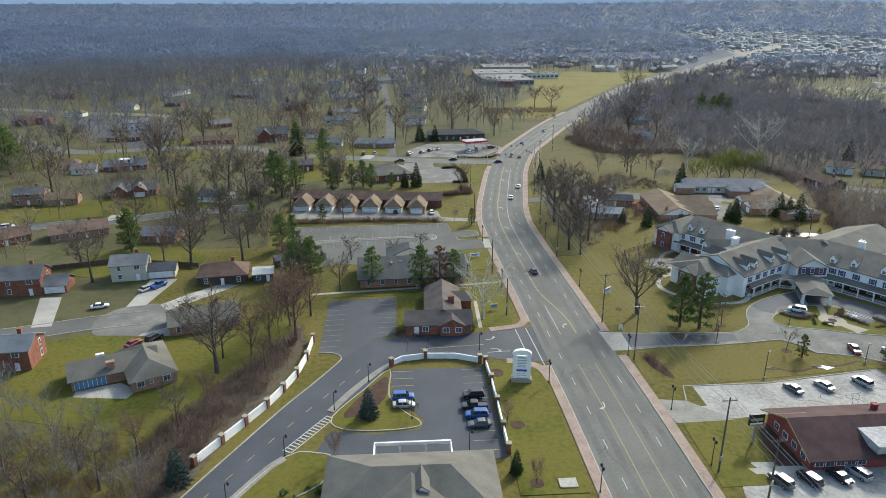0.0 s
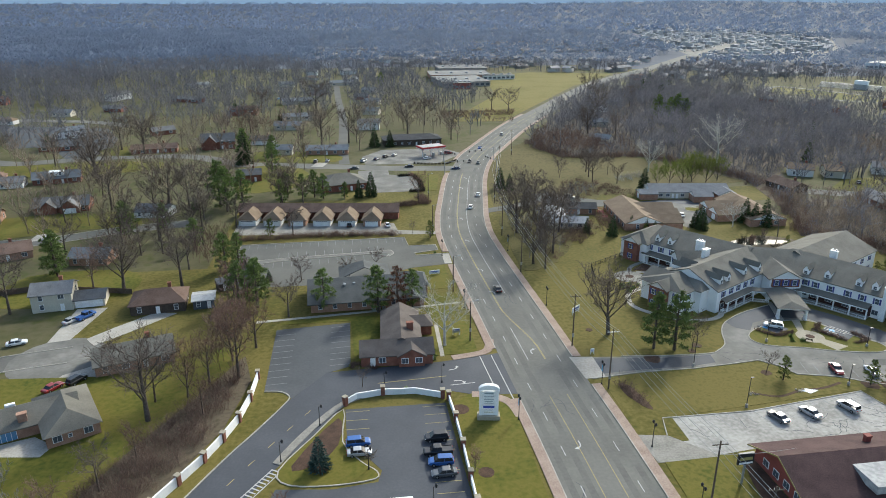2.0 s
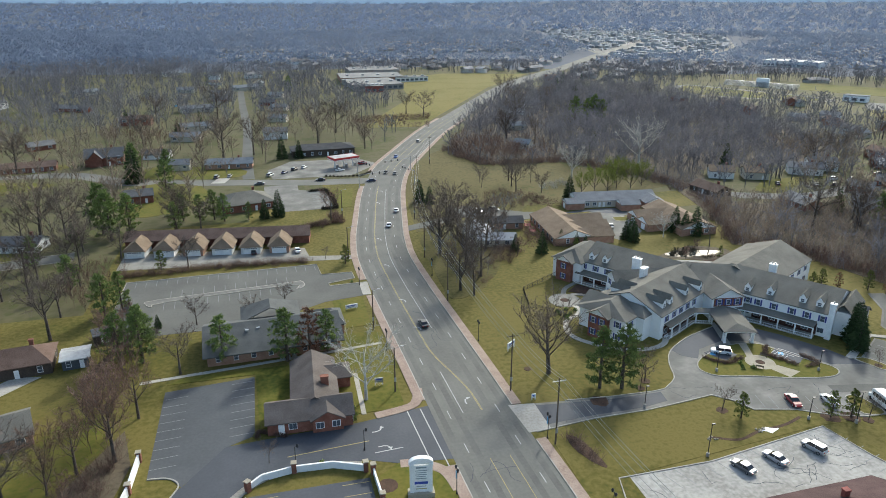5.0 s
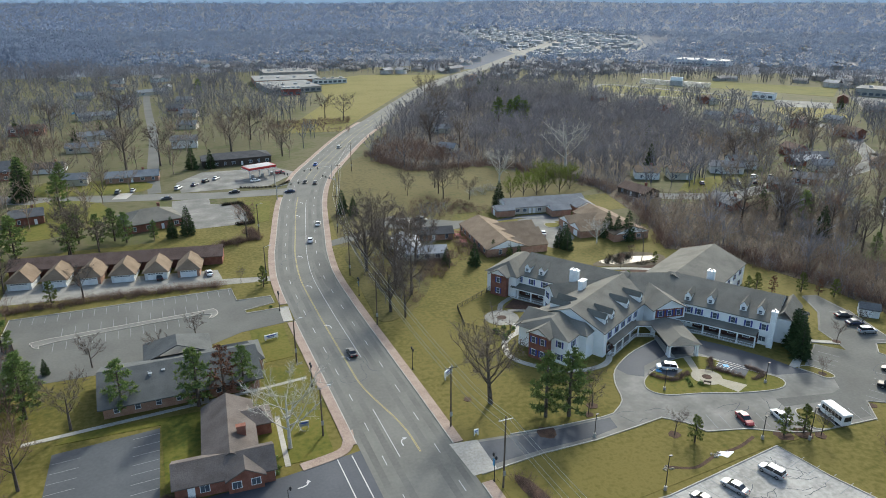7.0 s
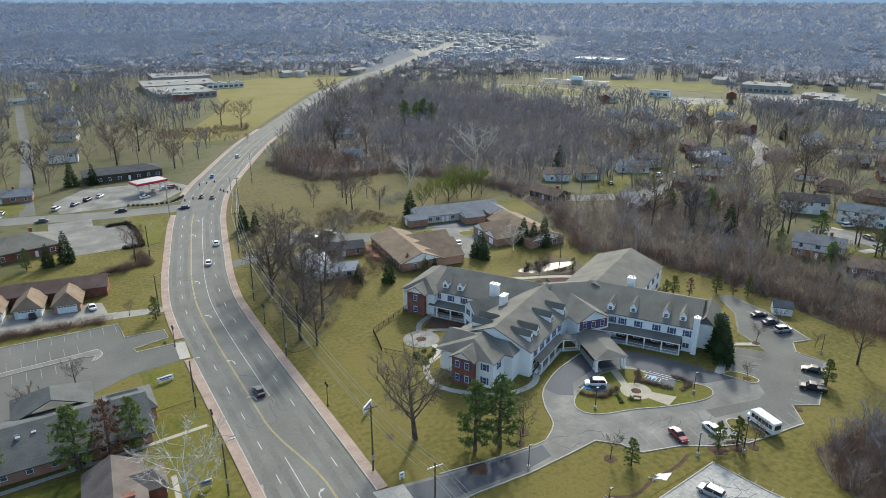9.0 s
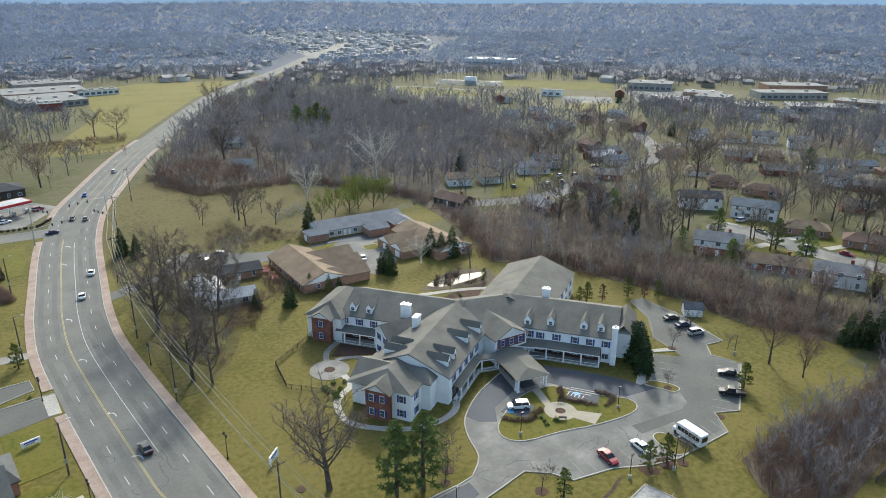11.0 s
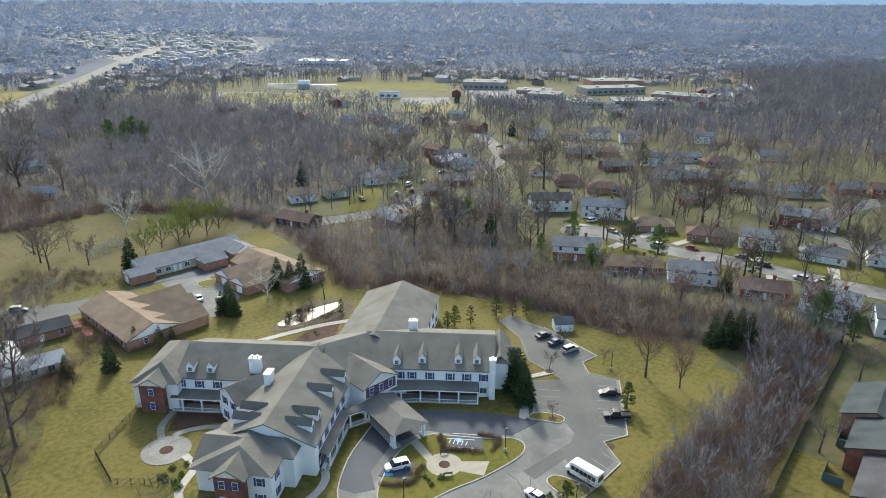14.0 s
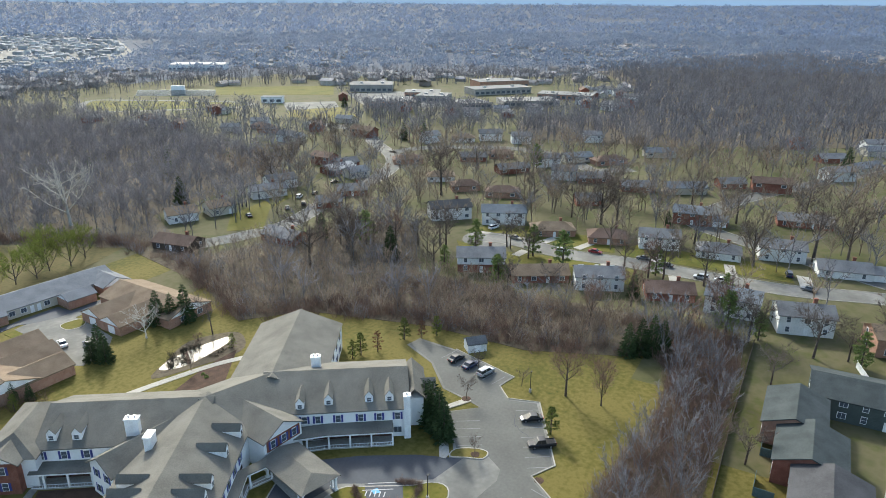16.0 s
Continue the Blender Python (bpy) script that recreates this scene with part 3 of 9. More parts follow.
lot_corner = sheet("parking_corner", [(-6, 318), (-6, 284), (2, 275), (21.4, 275.4), (21.6, 291), (20, 303), (9, 308), (9, 318)], 0.02, LOTC, "pale worn parking by the corner office", "parking")
sheet("lawn", [(21.8, 274), (29, 276), (33, 304), (14, 307), (20.6, 303.2), (22, 291)], 0.05, LAWN, "green corner lawn", "lawn")
stalls(lot_corner, (16.6, 278), (16.6, 300), 8, 0)

# ---- grounds east of the road ----
sheet("lawn", [(46.6, 84), (56, 85), (56, 93), (100, 97.5), (112, 97), (101, 103), (91, 105.2), (88, 110.6), (80, 111.3), (58, 110.6), (47, 109)], 0.03, GRASS, "olive swale lawn between drive and parking")
sheet("lawn", [(48, 60), (58, 60), (56, 66), (62, 80), (48.5, 80.6)], 0.05, LAWN, "bright green verge beside the restaurant")
sheet("field", [(48, 236), (62, 240), (90, 262), (104, 258), (140, 262), (176, 274), (146, 326), (104, 390), (84, 368), (66, 336), (55, 296)], 0.03, FIELD, "dry tawny meadow at the wood's edge", "field")
sheet("field", [(58, 460), (98, 456), (112, 482), (210, 656), (294, 770), (200, 800), (170, 780), (130, 700), (120, 600)], 0.03, PLAYF, "broad tawny school playing field", "field")
lot_home = sheet("parking_home", [(43.4, 119.6), (55, 118.4), (65, 117.4), (75, 117)] + rounded([(78, 117.4), (82.6, 121), (85, 127), (88.6, 132.4), (96, 137.4), (103, 140.2), (108, 142)], False, 3)
                 + [(114, 141), (117, 137), (120.4, 133), (126, 124), (128.4, 118), (131, 118.4), (142, 125.6), (146.6, 120.4), (147.6, 123.5), (149.4, 131), (158, 139), (163, 149), (167.6, 148), (166.8, 137), (161.6, 119), (156.6, 120.2), (152.6, 116.6),
                    (154.6, 110), (136, 99.6), (131, 102.4), (127, 97), (118, 97.6), (112, 98), (106, 100), (100, 103.6), (91.6, 105.8), (89.8, 109.6), (86.4, 112.8), (80, 112), (70, 111), (58, 111), (45, 109.6)], 0.02, LOTC, "pale worn pavement round the care home", "parking")
sheet("parking_home", [(97, 138), (108, 142.2), (114, 141.2), (117.2, 137), (120.5, 133), (126, 124), (128.4, 118), (129.5, 115.5), (121.5, 117.4), (114.4, 127.6), (112, 131.8), (104, 134), (96, 131.5), (93, 127.4), (90, 129.5), (89, 133)], 0.026, DARK, "dark fresh asphalt under the entrance canopy", "parking")
sheet("parking_home", [(46, 111.2), (58, 112), (70, 112), (76, 113), (76.5, 116.5), (65, 116.6), (55, 117.6), (46, 118.6)], 0.026, DARK, "dark strip of asphalt at the drive's mouth", "parking")
kerb("kerb", [(55, 118.5), (65, 117.5), (75, 117.1)] + rounded([(78, 117.4), (82.6, 121), (85, 127), (88.6, 132.4), (96, 137.4), (103, 140.2), (107, 141.6)], False, 3), False)
kerb("kerb", [(45, 109.5), (58, 110.9), (70, 110.9), (80, 111.9), (86.4, 112.7), (89.8, 109.5), (91.6, 105.6), (100, 103.4), (106, 99.8), (112, 97.8), (127, 96.8), (131, 102.2), (136, 99.5), (154.7, 110), (152.8, 116.6), (156.6, 120.3), (161.7, 119), (167, 137)], False)
isle = rounded([(92, 126), (90.4, 122.4), (93, 119.2), (101, 117), (108, 114.4), (117, 112.6), (120.8, 114.2), (120.6, 117.2), (118, 120), (113.6, 127.2), (111, 130.6), (104, 131.4), (97, 129)], True, 3)
sheet("island", isle, 0.12, LAWN, "planted entrance island with a concrete kerb", "island")
kerb("kerb", isle, True)
isle2 = rounded([(128.8, 118), (130, 115), (131.2, 112.2), (133.4, 112.2), (133.4, 114.6), (131.4, 118)], True, 3)
sheet("island", isle2, 0.12, GRASS, "small grass parking island", "island")
kerb("kerb", isle2, True)
isle3 = rounded([(112.6, 98.6), (112.8, 102.6), (114, 105), (116, 104.9), (117, 102.6), (117, 97.8)], True, 3)
sheet("island", isle3, 0.12, GRASS, "narrow grass island beside the parked minibus", "island")
kerb("kerb", isle3, True)
sheet("patch", [(113.6, 109.8), (113, 106.9), (128.4, 104.4), (128.9, 106.8)], 0.036, MIDASPH, "rectangular darker asphalt repair", "parking", deep=0.05)
sheet("pavement_home", [(127.8, 118.4), (129.4, 118.4), (142, 126.4), (147.8, 123), (148.6, 124.4), (142, 128), (127.6, 119.6)], 0.14, CONC, "concrete walk along the parking", "pavement")
sheet("plaza", [(106 + 3.4 * math.cos(a * 0.314), 122.2 + 3.4 * math.sin(a * 0.314)) for a in range(20)], 0.14, STONE, "round pale stone plaza", "plaza")
sheet("plaza", [(104.6, 125), (106.6, 125.6), (109, 131.4), (107, 131.6)], 0.137, STONE, "pale stone path to the entrance", "plaza")
sheet("plaza", [(106, 119.4), (108.4, 120.6), (112, 116.2), (108, 114.6)], 0.137, STONE, "pale stone path to the drive", "plaza")
sheet("mulch_bed", [(106 + 1.1 * math.cos(a * 0.628), 122.2 + 1.1 * math.sin(a * 0.628)) for a in range(10)], 0.155, MULCH, "round planting bed in the plaza", "mulch")
sheet("parking_bay", [(110.5, 124.4), (114.2, 119.2), (118, 121.8), (114.2, 127.4)], 0.145, DARK, "two dark marked bays in the island", "parking")
sheet("parking_bay", [(96, 129.5), (98.5, 124.6), (103, 126.6), (101.5, 131.5)], 0.145, DARK, "dark bay beside the plaza", "parking")
for x, y in ((113.6, 124.6), (97.6, 128.4)):
    sheet("bay_mark", [(x - 0.8, y - 0.2), (x + 0.2, y - 0.9), (x + 0.8, y + 0.2), (x - 0.2, y + 0.9)], 0.15, BLUEP, "blue painted square on a bay", "marking", deep=0.004)
for k in range(5):
    bm = bmesh.new()
    ribbon(bm, [(111.3 + 0.62 * k * 0.57 + 0.3, 125.6 - 0.9 * k * 0.82 - 0.1), (112.9 + 0.62 * k * 0.57, 126.0 - 0.9 * k * 0.82)], -0.09, 0.09, 0.145, 0.153)
    part("hatch_stripe", bm, WHITEP, lot_home)
for a, b in (((112.6, 126.8), (115.6, 122.2)), ((114.6, 127.0), (117.4, 122.6)), ((110.9, 124.6), (113.9, 120.0))):
    bm = bmesh.new()
    ribbon(bm, [a, b], -0.08, 0.08, 0.145, 0.155)
    part("bay_line", bm, WHITEP, lot_home)
stalls(lot_home, (95, 108), (110.2, 103.2), 7, 78)
stalls(lot_home, (133.8, 116.2), (140.9, 120.3), 4, 122, stripe_me, 0.034)
stalls(lot_home, (134.1, 101.8), (150.5, 111.2), 7, 123, stripe_me, 0.034)
stalls(lot_home, (121.4, 100.1), (127.2, 98.6), 3, 77, stripe_me, 0.034)
stalls(lot_home, (158.6, 121.6), (163.6, 137.4), 7, -16, stripe_me, 0.034)
lot_strip = sheet("parking_strip", [(54, 92.6), (73, 92.8), (101, 97), (103, 87), (112, 60), (100, 62), (94.5, 80), (67, 81), (59.2, 80), (52.6, 86.6)], 0.02, LOTB, "cracked pale parking lot", "parking")
kerb("kerb", [(52.4, 87), (54, 92.8), (73, 92.9), (101, 97.1), (103, 87), (112, 60)], False)
sheet("apron", [(46.4, 88), (52.5, 87), (59.2, 80.2), (59, 79.6), (47.2, 79.2)], 0.062, PLAZAC, "worn concrete drive from the road to the lot", "driveway")
sheet("mulch_bed", rounded([(50.2, 107), (52.4, 104.6), (53.6, 96.4), (51.8, 97.6), (49.8, 103)], True, 3), 0.06, MULCH, "dark mulch bed beside the pavement", "mulch")
sheet("path", [(54.8, 64.6), (80.4, 63.8), (92, 63.6), (92, 62.1), (79.4, 62.2), (55.6, 63)], 0.06, CONC, "concrete walk before the restaurant", "path")
sheet("mulch_bed", [(63.2, 78.6), (65.2, 78.4), (65.2, 64.8), (60.4, 65), (61.4, 72)], 0.05, MULCH, "dark planted bed beside the restaurant", "mulch")
stalls(lot_strip, (60, 89.6), (99.6, 94), 15, 108)
stalls(lot_strip, (100.6, 92), (106, 72), 8, 15)
sheet("parking_restaurant", [(53.4, 66.6), (90, 64), (92, 40), (49, 40), (51, 58)], 0.022, LOTB, "pale parking before the restaurant", "parking")
bm = bmesh.new()
ribbon(bm, rounded([(77.4, 162.4), (77, 159.8), (76.2, 157.4), (73.6, 155.8), (70.8, 153.7), (69.2, 149.9), (68.8, 146.4), (70.1, 143), (73.5, 139.2), (77.9, 135.9), (82.8, 134.7), (86.9, 135.1), (89.6, 136.6), (91, 138.4)], False, 4), -0.75, 0.75, -0.1, 0.072)
tagged(part("path", bm, CONC, None, "curving concrete garden path"), "", "path", "", "structure")
sheet("plaza", [(76 + 4.6 * math.cos(a * 0.2094), 166.5 + 4.6 * math.sin(a * 0.2094)) for a in range(30)], 0.064, PLAZAC, "round concrete courtyard plaza", "plaza")
sheet("mulch_bed", [(76 + 1.3 * math.cos(a * 0.628), 166.5 + 1.3 * math.sin(a * 0.628)) for a in range(10)], 0.09, MULCH, "round bed in the courtyard plaza", "mulch")
for pts in ([(79.4, 169.8), (83.4, 168.4), (88.6, 163.6)], [(77.4, 170.6), (79.6, 174.4), (84.4, 177.6)]):
    bm = bmesh.new()
    ribbon(bm, rounded(pts, False, 4), -0.7, 0.7, -0.1, 0.066)
    tagged(part("path", bm, PLAZAC, None, "concrete path from the courtyard plaza to a door"), "", "path", "", "structure")
sheet("mulch_bed", [(79.4, 172), (82.6, 169.6), (85.6, 168.4), (89, 165.4), (90, 168.6), (84.4, 176.4)], 0.04, MULCH, "dark mulched courtyard bed", "mulch")
sheet("bank", rounded([(120, 191), (128, 195), (137, 198), (146, 193), (146, 188), (140, 183), (130, 186)], True, 4), 0.034, LITTER, "muddy brown bank round the pond", "ground")
pond = sheet("pond", rounded([(144.4, 191), (140.4, 192.6), (136.7, 193.6), (133, 194.2), (129, 194.6), (124, 193.4), (124.4, 191.2), (127, 189.4), (130.6, 188.6), (135.7, 188.5), (141.4, 189)], True, 4), 0.045, WATER, "small still pond reflecting the sky", "pond")
bm = bmesh.new()
ribbon(bm, rounded([(109, 190.6), (113.5, 189.9), (124, 186.4), (131.3, 183.6), (138, 179.8)], False, 5), -0.9, 0.9, -0.1, 0.075)
tagged(part("path", bm, CONC, None, "pale concrete walk beside the pond"), "", "path", "", "structure")
sheet("mulch_bed", [(117, 182), (130, 184.6), (140, 184.4), (128, 176), (118, 172)], 0.035, MULCH, "brown planted bank behind the wing", "mulch")
sheet("parking_court", [(122, 243.4), (124, 242.5), (129, 240.4), (137, 239.4), (146, 239.6), (146, 236.6), (131.6, 236), (130.6, 226), (129, 217), (124, 212), (116, 210), (114, 214), (117, 222), (118.5, 232), (119, 243)], 0.04, LOTC, "pale pavement of the cottage court", "parking")
sheet("parking_court", [(107, 244.6), (115, 246.6), (124, 247.4), (133.4, 246.6), (133.6, 241), (146, 240.4), (146, 239.2), (137, 239), (129, 240), (124, 242.1), (121, 244.6), (114, 244.4)], 0.048, DARK, "dark asphalt before the cottage garages", "parking")
isle4 = rounded([(126.6, 235), (131.4, 234), (131.2, 231), (128.7, 229.4), (125.7, 230.8)], True, 3)
sheet("island", isle4, 0.12, LAWN, "small green lawn island in the cottage court", "island")
kerb("kerb", isle4, True)
sheet("lawn", [(116, 242.6), (119, 242.4), (118.6, 236), (116, 234)], 0.05, LAWN, "strip of green lawn beside the cottages", "lawn")
for pts in ([(253, 178), (268, 170), (269, 126), (255, 122), (254.4, 140), (256, 160)], [(232, 170), (240, 176), (237, 160), (241.6, 140), (242.6, 112), (230, 108), (226, 140)], [(254.6, 120), (268, 122), (270, 70), (256, 66)], [(215, 246), (236, 262), (258, 268), (256, 274), (222, 270), (206, 256)]):
    sheet("lawn", pts, 0.034, LAWN, "green front lawns along the residential street", "lawn")
for x, y, x1, y1, w in ((253.4, 148, 262, 145, 1.7), (253, 135, 262, 132, 1.5), (242.4, 150, 236, 151, 1.6), (243.6, 122, 234, 118, 1.6), (243.8, 100, 234, 97, 1.6), (253.4, 108, 262, 109, 1.7), (253.6, 84, 263, 86, 1.7), (243.8, 78, 232, 79, 1.7)):
    bm = bmesh.new()
    ribbon(bm, [(x, y), (x1, y1)], -w, w, -0.1, 0.062)
    tagged(part("driveway", bm, CONC, None, "short pale concrete driveway by a house"), "", "driveway", "", "structure")
sheet("driveway", [(44, 238), (58, 243), (69, 250), (68, 254.5), (56, 248.5), (44, 243.5)], 0.07, MIDASPH, "narrow grey drive past the trees", "driveway")
sheet("snow_patch", rounded([(88.2, 98.8), (89.6, 99.6), (90.6, 99.1), (92, 98.6), (90.6, 98), (89.6, 97.6), (89, 98.4)], True, 3), 0.06, SNOW, "last small patch of old snow", "snow")


for k, (x, y, r, z) in enumerate(((85, 107, 1.2, 0.05), (73, 119, 1.0, 0.05), (75.5, 121.5, 1.2, 0.05), (105, 99.4, 1.9, 0.05), (109, 98.4, 1.9, 0.05), (111.6, 96.6, 1.1, 0.05), (131.6, 114, 0.9, 0.135), (148, 124.4, 1.0, 0.15), (130.6, 100.6, 0.9, 0.05), (-14.4, 85.4, 1.7, 0.15), (62, 116.5, 2.0, 0.05), (52, 133, 0.9, 0.05))):
    sheet("mulch_ring", [(x + r * (1 + 0.13 * math.sin(3 * a + k)) * math.cos(a * 0.4488), y + r * (1 + 0.13 * math.cos(2 * a + k)) * math.sin(a * 0.4488)) for a in range(14)], z, MULCH, "dark mulch ring under a tree", "mulch", deep=0.06)


def cracks(lot, boxes_, n, seed):
    """Dark sealed cracks that wander over a lot."""
    r = random.Random(seed)
    for _ in range(n):
        x0, y0, x1, y1 = r.choice(boxes_)
        x, y, a = r.uniform(x0, x1), r.uniform(y0, y1), r.uniform(0, 6.28)
        line = [(x, y)]
        for _ in range(r.randint(5, 12)):
            a += r.gauss(0, 0.5)
            x, y = x + math.cos(a) * 1.1, y + math.sin(a) * 1.1
            if not (x0 < x < x1 and y0 < y < y1):
                break
            line.append((x, y))
        if len(line) > 3:
            bm = bmesh.new()
            ribbon(bm, line, -0.05, 0.05, 0.015, 0.027)
            part("crack", bm, DARK, lot)


cracks(lot_strip, [(57, 83, 92, 91), (92, 84, 101, 95)], 26, 3)
cracks(road, [(28, 60, 41, 104), (26, 130, 38, 200), (26, 200, 38, 240)], 22, 5)
cracks(lot_home, [(90, 106, 118, 112), (132, 104, 148, 116), (78, 112, 90, 118)], 14, 9)
# driveways of the houses
for pts, lb in (([(-72, 140), (-66, 146), (-56, 157), (-62, 158), (-70, 150), (-75, 144)], "pale concrete driveway to a garage"), ([(-104, 131.5), (-99, 132), (-105, 151), (-111, 151)], "pale concrete driveway before the brick house"),
                ([(-84, 143), (-79, 144), (-76, 163), (-84, 163)], "concrete driveway to an attached garage"), ([(-74, 126), (-68, 130), (-62, 118), (-70, 114), (-76, 120)], "concrete drive with parked cars"), ([(-123, 224), (-118, 226), (-116, 258), (-122, 257)], "long concrete driveway up to a house"),
                ([(252, 173), (262, 171), (262, 168), (252, 169)], "short concrete driveway"), ([(252, 131), (263, 128), (263, 124.6), (252, 127)], "short concrete driveway by the street"), ([(-30, 330), (-24, 329), (-18, 352), (-24, 353)], "driveway with parked cars"), ([(252, 64), (264, 66), (264, 62), (253, 60)], "short pale driveway by a garage")):
    sheet("driveway", pts, 0.03, CONC, lb, "driveway")

sheet("parking_home", [(120, 98.4), (127, 98), (131, 102.6), (136, 100), (154, 110.4), (152, 116.6), (156.6, 120.6), (161.4, 119.6), (166.2, 136.6), (166.6, 147.6), (163.4, 148.4), (158.4, 138.6), (149.8, 130.6), (148, 123), (146.8, 120), (142, 125.2), (131.4, 118), (133.6, 113.4), (130, 108), (122, 106), (117.6, 100)], 0.026, MIDASPH, "grey asphalt of the side parking", "parking", deep=0.2)
for pts, mt, lb in (([(25.4, 131), (24.6, 127), (22.4, 124.4), (15, 122.8)], PAVER, "brick-paved corner by the access road"), ([(25.6, 97), (24.4, 102.4), (20.6, 105.6), (17, 106.4)], PAVER, "brick-paved corner beside the sign")):
    bm = bmesh.new()
    ribbon(bm, rounded(pts, False, 5), -1.1, 1.1, -0.1, 0.13)
    tagged(part("pavement", bm, mt, None, lb), "", "pavement", "", "structure")
for pts in ([(43.4, 109.6), (48.2, 109.9), (48.2, 119.2), (42.6, 119.8)], [(21, 184.8), (23.4, 184.6), (23.6, 193.8), (21, 194)]):
    sheet("apron", pts, 0.046, CONC, "concrete apron where a drive meets the road", "driveway")
bm = bmesh.new()
ribbon(bm, rounded([(77, 99.6), (82, 97.4), (87.6, 98.8), (94, 99.4), (99, 101)], False, 6), -0.35, 0.35, 0.0, 0.045)
tagged(part("ditch", bm, MULCH, None, "dark muddy ditch across the lawn"), "", "ditch", "", "structure")
for k in range(14):
    bm = bmesh.new()
    bmesh.ops.create_icosphere(bm, subdivisions=1, radius=0.2 + 0.03 * (k % 5))
    bmesh.ops.scale(bm, vec=(1.3, 0.9, 0.7), verts=bm.verts)
    r = tagged(part("rock", bm, STONE, None, "small pale rock beside the ditch"), "", "rock", "ditch rocks")
    r.matrix_basis = pose(76.4 + 0.5 * (k % 4) + (11 if k > 6 else 0), 98.6 + 0.45 * (k % 3), 0.1, 20 * k, 0, 50 * k)

# ---- buildings ----
def gable_prism(bm, m, x0, x1, w, z0, z1, over=0.0, thick=0.0, hip0=0.0, hip1=0.0):
    """A roof with its ridge along x from x0 to x1, half-width w, eave z0, ridge z1. hip0, hip1: how far the ridge's ends are set back."""
    s = (z1 - z0) / w
    e = z0 - over * s
    w = w + over
    a = [(x0 - over, -w, e), (x0 - over, w, e), (x0 - over + hip0, 0, z1), (x1 + over, -w, e), (x1 + over, w, e), (x1 + over - hip1, 0, z1)]
    top = [bm.verts.new(p) for p in a]
    low = [bm.verts.new((p[0], p[1], p[2] - thick)) for p in a] if thick else None
    if thick:
        for q in ((0, 2, 5, 3), (1, 4, 5, 2)):
            bm.faces.new([top[i] for i in q])
            bm.faces.new([low[i] for i in q[::-1]])
        for i, j in ((0, 3), (1, 4), (0, 2), (2, 1), (3, 5), (5, 4)):
            bm.faces.new((top[i], top[j], low[j], low[i]))
        if hip0:
            bm.faces.new((top[0], top[1], top[2]))
        if hip1:
            bm.faces.new((top[3], top[4], top[5]))
        vs = top + low
    else:
        for q in ((0, 2, 5, 3), (1, 4, 5, 2), (0, 1, 2), (3, 5, 4), (0, 3, 4, 1)):
            bm.faces.new([top[i] for i in q])
        vs = top
    bmesh.ops.transform(bm, matrix=m, verts=vs)


def roof_part(parent, mat, m, x0, x1, w, z0, z1, hip0=0.0, hip1=0.0, over=0.45, name="roof", label=""):
    bm = bmesh.new()
    gable_prism(bm, m, x0, x1, w, z0 + 0.12, z1 + 0.12, over, 0.22, hip0, hip1)
    return part(name, bm, mat, parent, label)


def wall_part(parent, mat, m, x0, x1, w0, w1, z1, gables=(), ridge=None, z0=-0.3, name="wall", label=""):
    """A block of walls; gables: the ends (0, 1) that rise to the ridge."""
    bm = bmesh.new()
    box(bm, x0, w0, z0, x1, w1, z1)
    for g in gables:
        x, c = (x0, x1)[g], (w0 + w1) / 2
        t = -0.25 if g else 0.25
        v = [bm.verts.new(p) for p in [(x, w0, z1), (x, w1, z1), (x, c, ridge), (x + t, w0, z1), (x + t, w1, z1), (x + t, c, ridge)]]
        for q in ((0, 1, 2), (3, 5, 4), (0, 2, 5, 3), (1, 4, 5, 2), (0, 3, 4, 1)):
            bm.faces.new([v[i] for i in q])
    bmesh.ops.transform(bm, matrix=m, verts=bm.verts)
    return part(name, bm, mat, parent, label)


def mesh_of(name, bm, mat):
    me = bpy.data.meshes.new(name)
    bmesh.ops.recalc_face_normals(bm, faces=bm.faces)
    bm.to_mesh(me)
    bm.free()
    me.materials.append(mat)
    return me


def window_meshes(w, h, side=False):
    """A window's casing, one of its two sashes, and a louvred shutter; they look towards -y. side: the sashes stand side by side."""
    bm = bmesh.new()
    box(bm, -w / 2 - 0.09, -0.05, -h / 2 - 0.09, w / 2 + 0.09, 0.05, h / 2 + 0.09)
    casing = mesh_of("window_frame", bm, TRIM)
    bm = bmesh.new()
    sw, sh = (w / 4 - 0.03, h / 2) if side else (w / 2, h / 4 - 0.03)
    box(bm, -sw, -0.065, -sh, sw, -0.03, sh)
    pane = mesh_of("pane", bm, GLASS)
    bm = bmesh.new()
    box(bm, -0.2, -0.06, -h / 2 - 0.06, 0.2, 0.02, h / 2 + 0.06)
    for k in range(7):
        z = -h / 2 + 0.1 + k * (h - 0.2) / 6
        box(bm, -0.15, -0.085, z - 0.05, 0.15, -0.055, z + 0.04)
    shift = (w / 4, 0) if side else (0, h / 4)
    return casing, pane, mesh_of("shutter", bm, SHUTTER), shift, w / 2


WIN = window_meshes(0.95, 1.5)
WINW = window_meshes(1.5, 1.25, True)
WINS = window_meshes(0.6, 0.7)


def window(parent, m, kind=WIN, shutters=False, shutter_mesh=None):
    w = share("window", kind[0], parent, m)
    for s in (-1, 1):
        share("pane", kind[1], w, pose(s * kind[3][0], 0, s * kind[3][1]))
        if shutters:
            share("shutter", shutter_mesh or kind[2], w, pose(s * (kind[4] + 0.3), 0, 0))
    return w


def axis(ox, oy, ux, uy):
    """The pose whose x runs along (ux, uy) from (ox, oy)."""
    return pose(ox, oy, 0, 0, 0, math.degrees(math.atan2(uy, ux)))


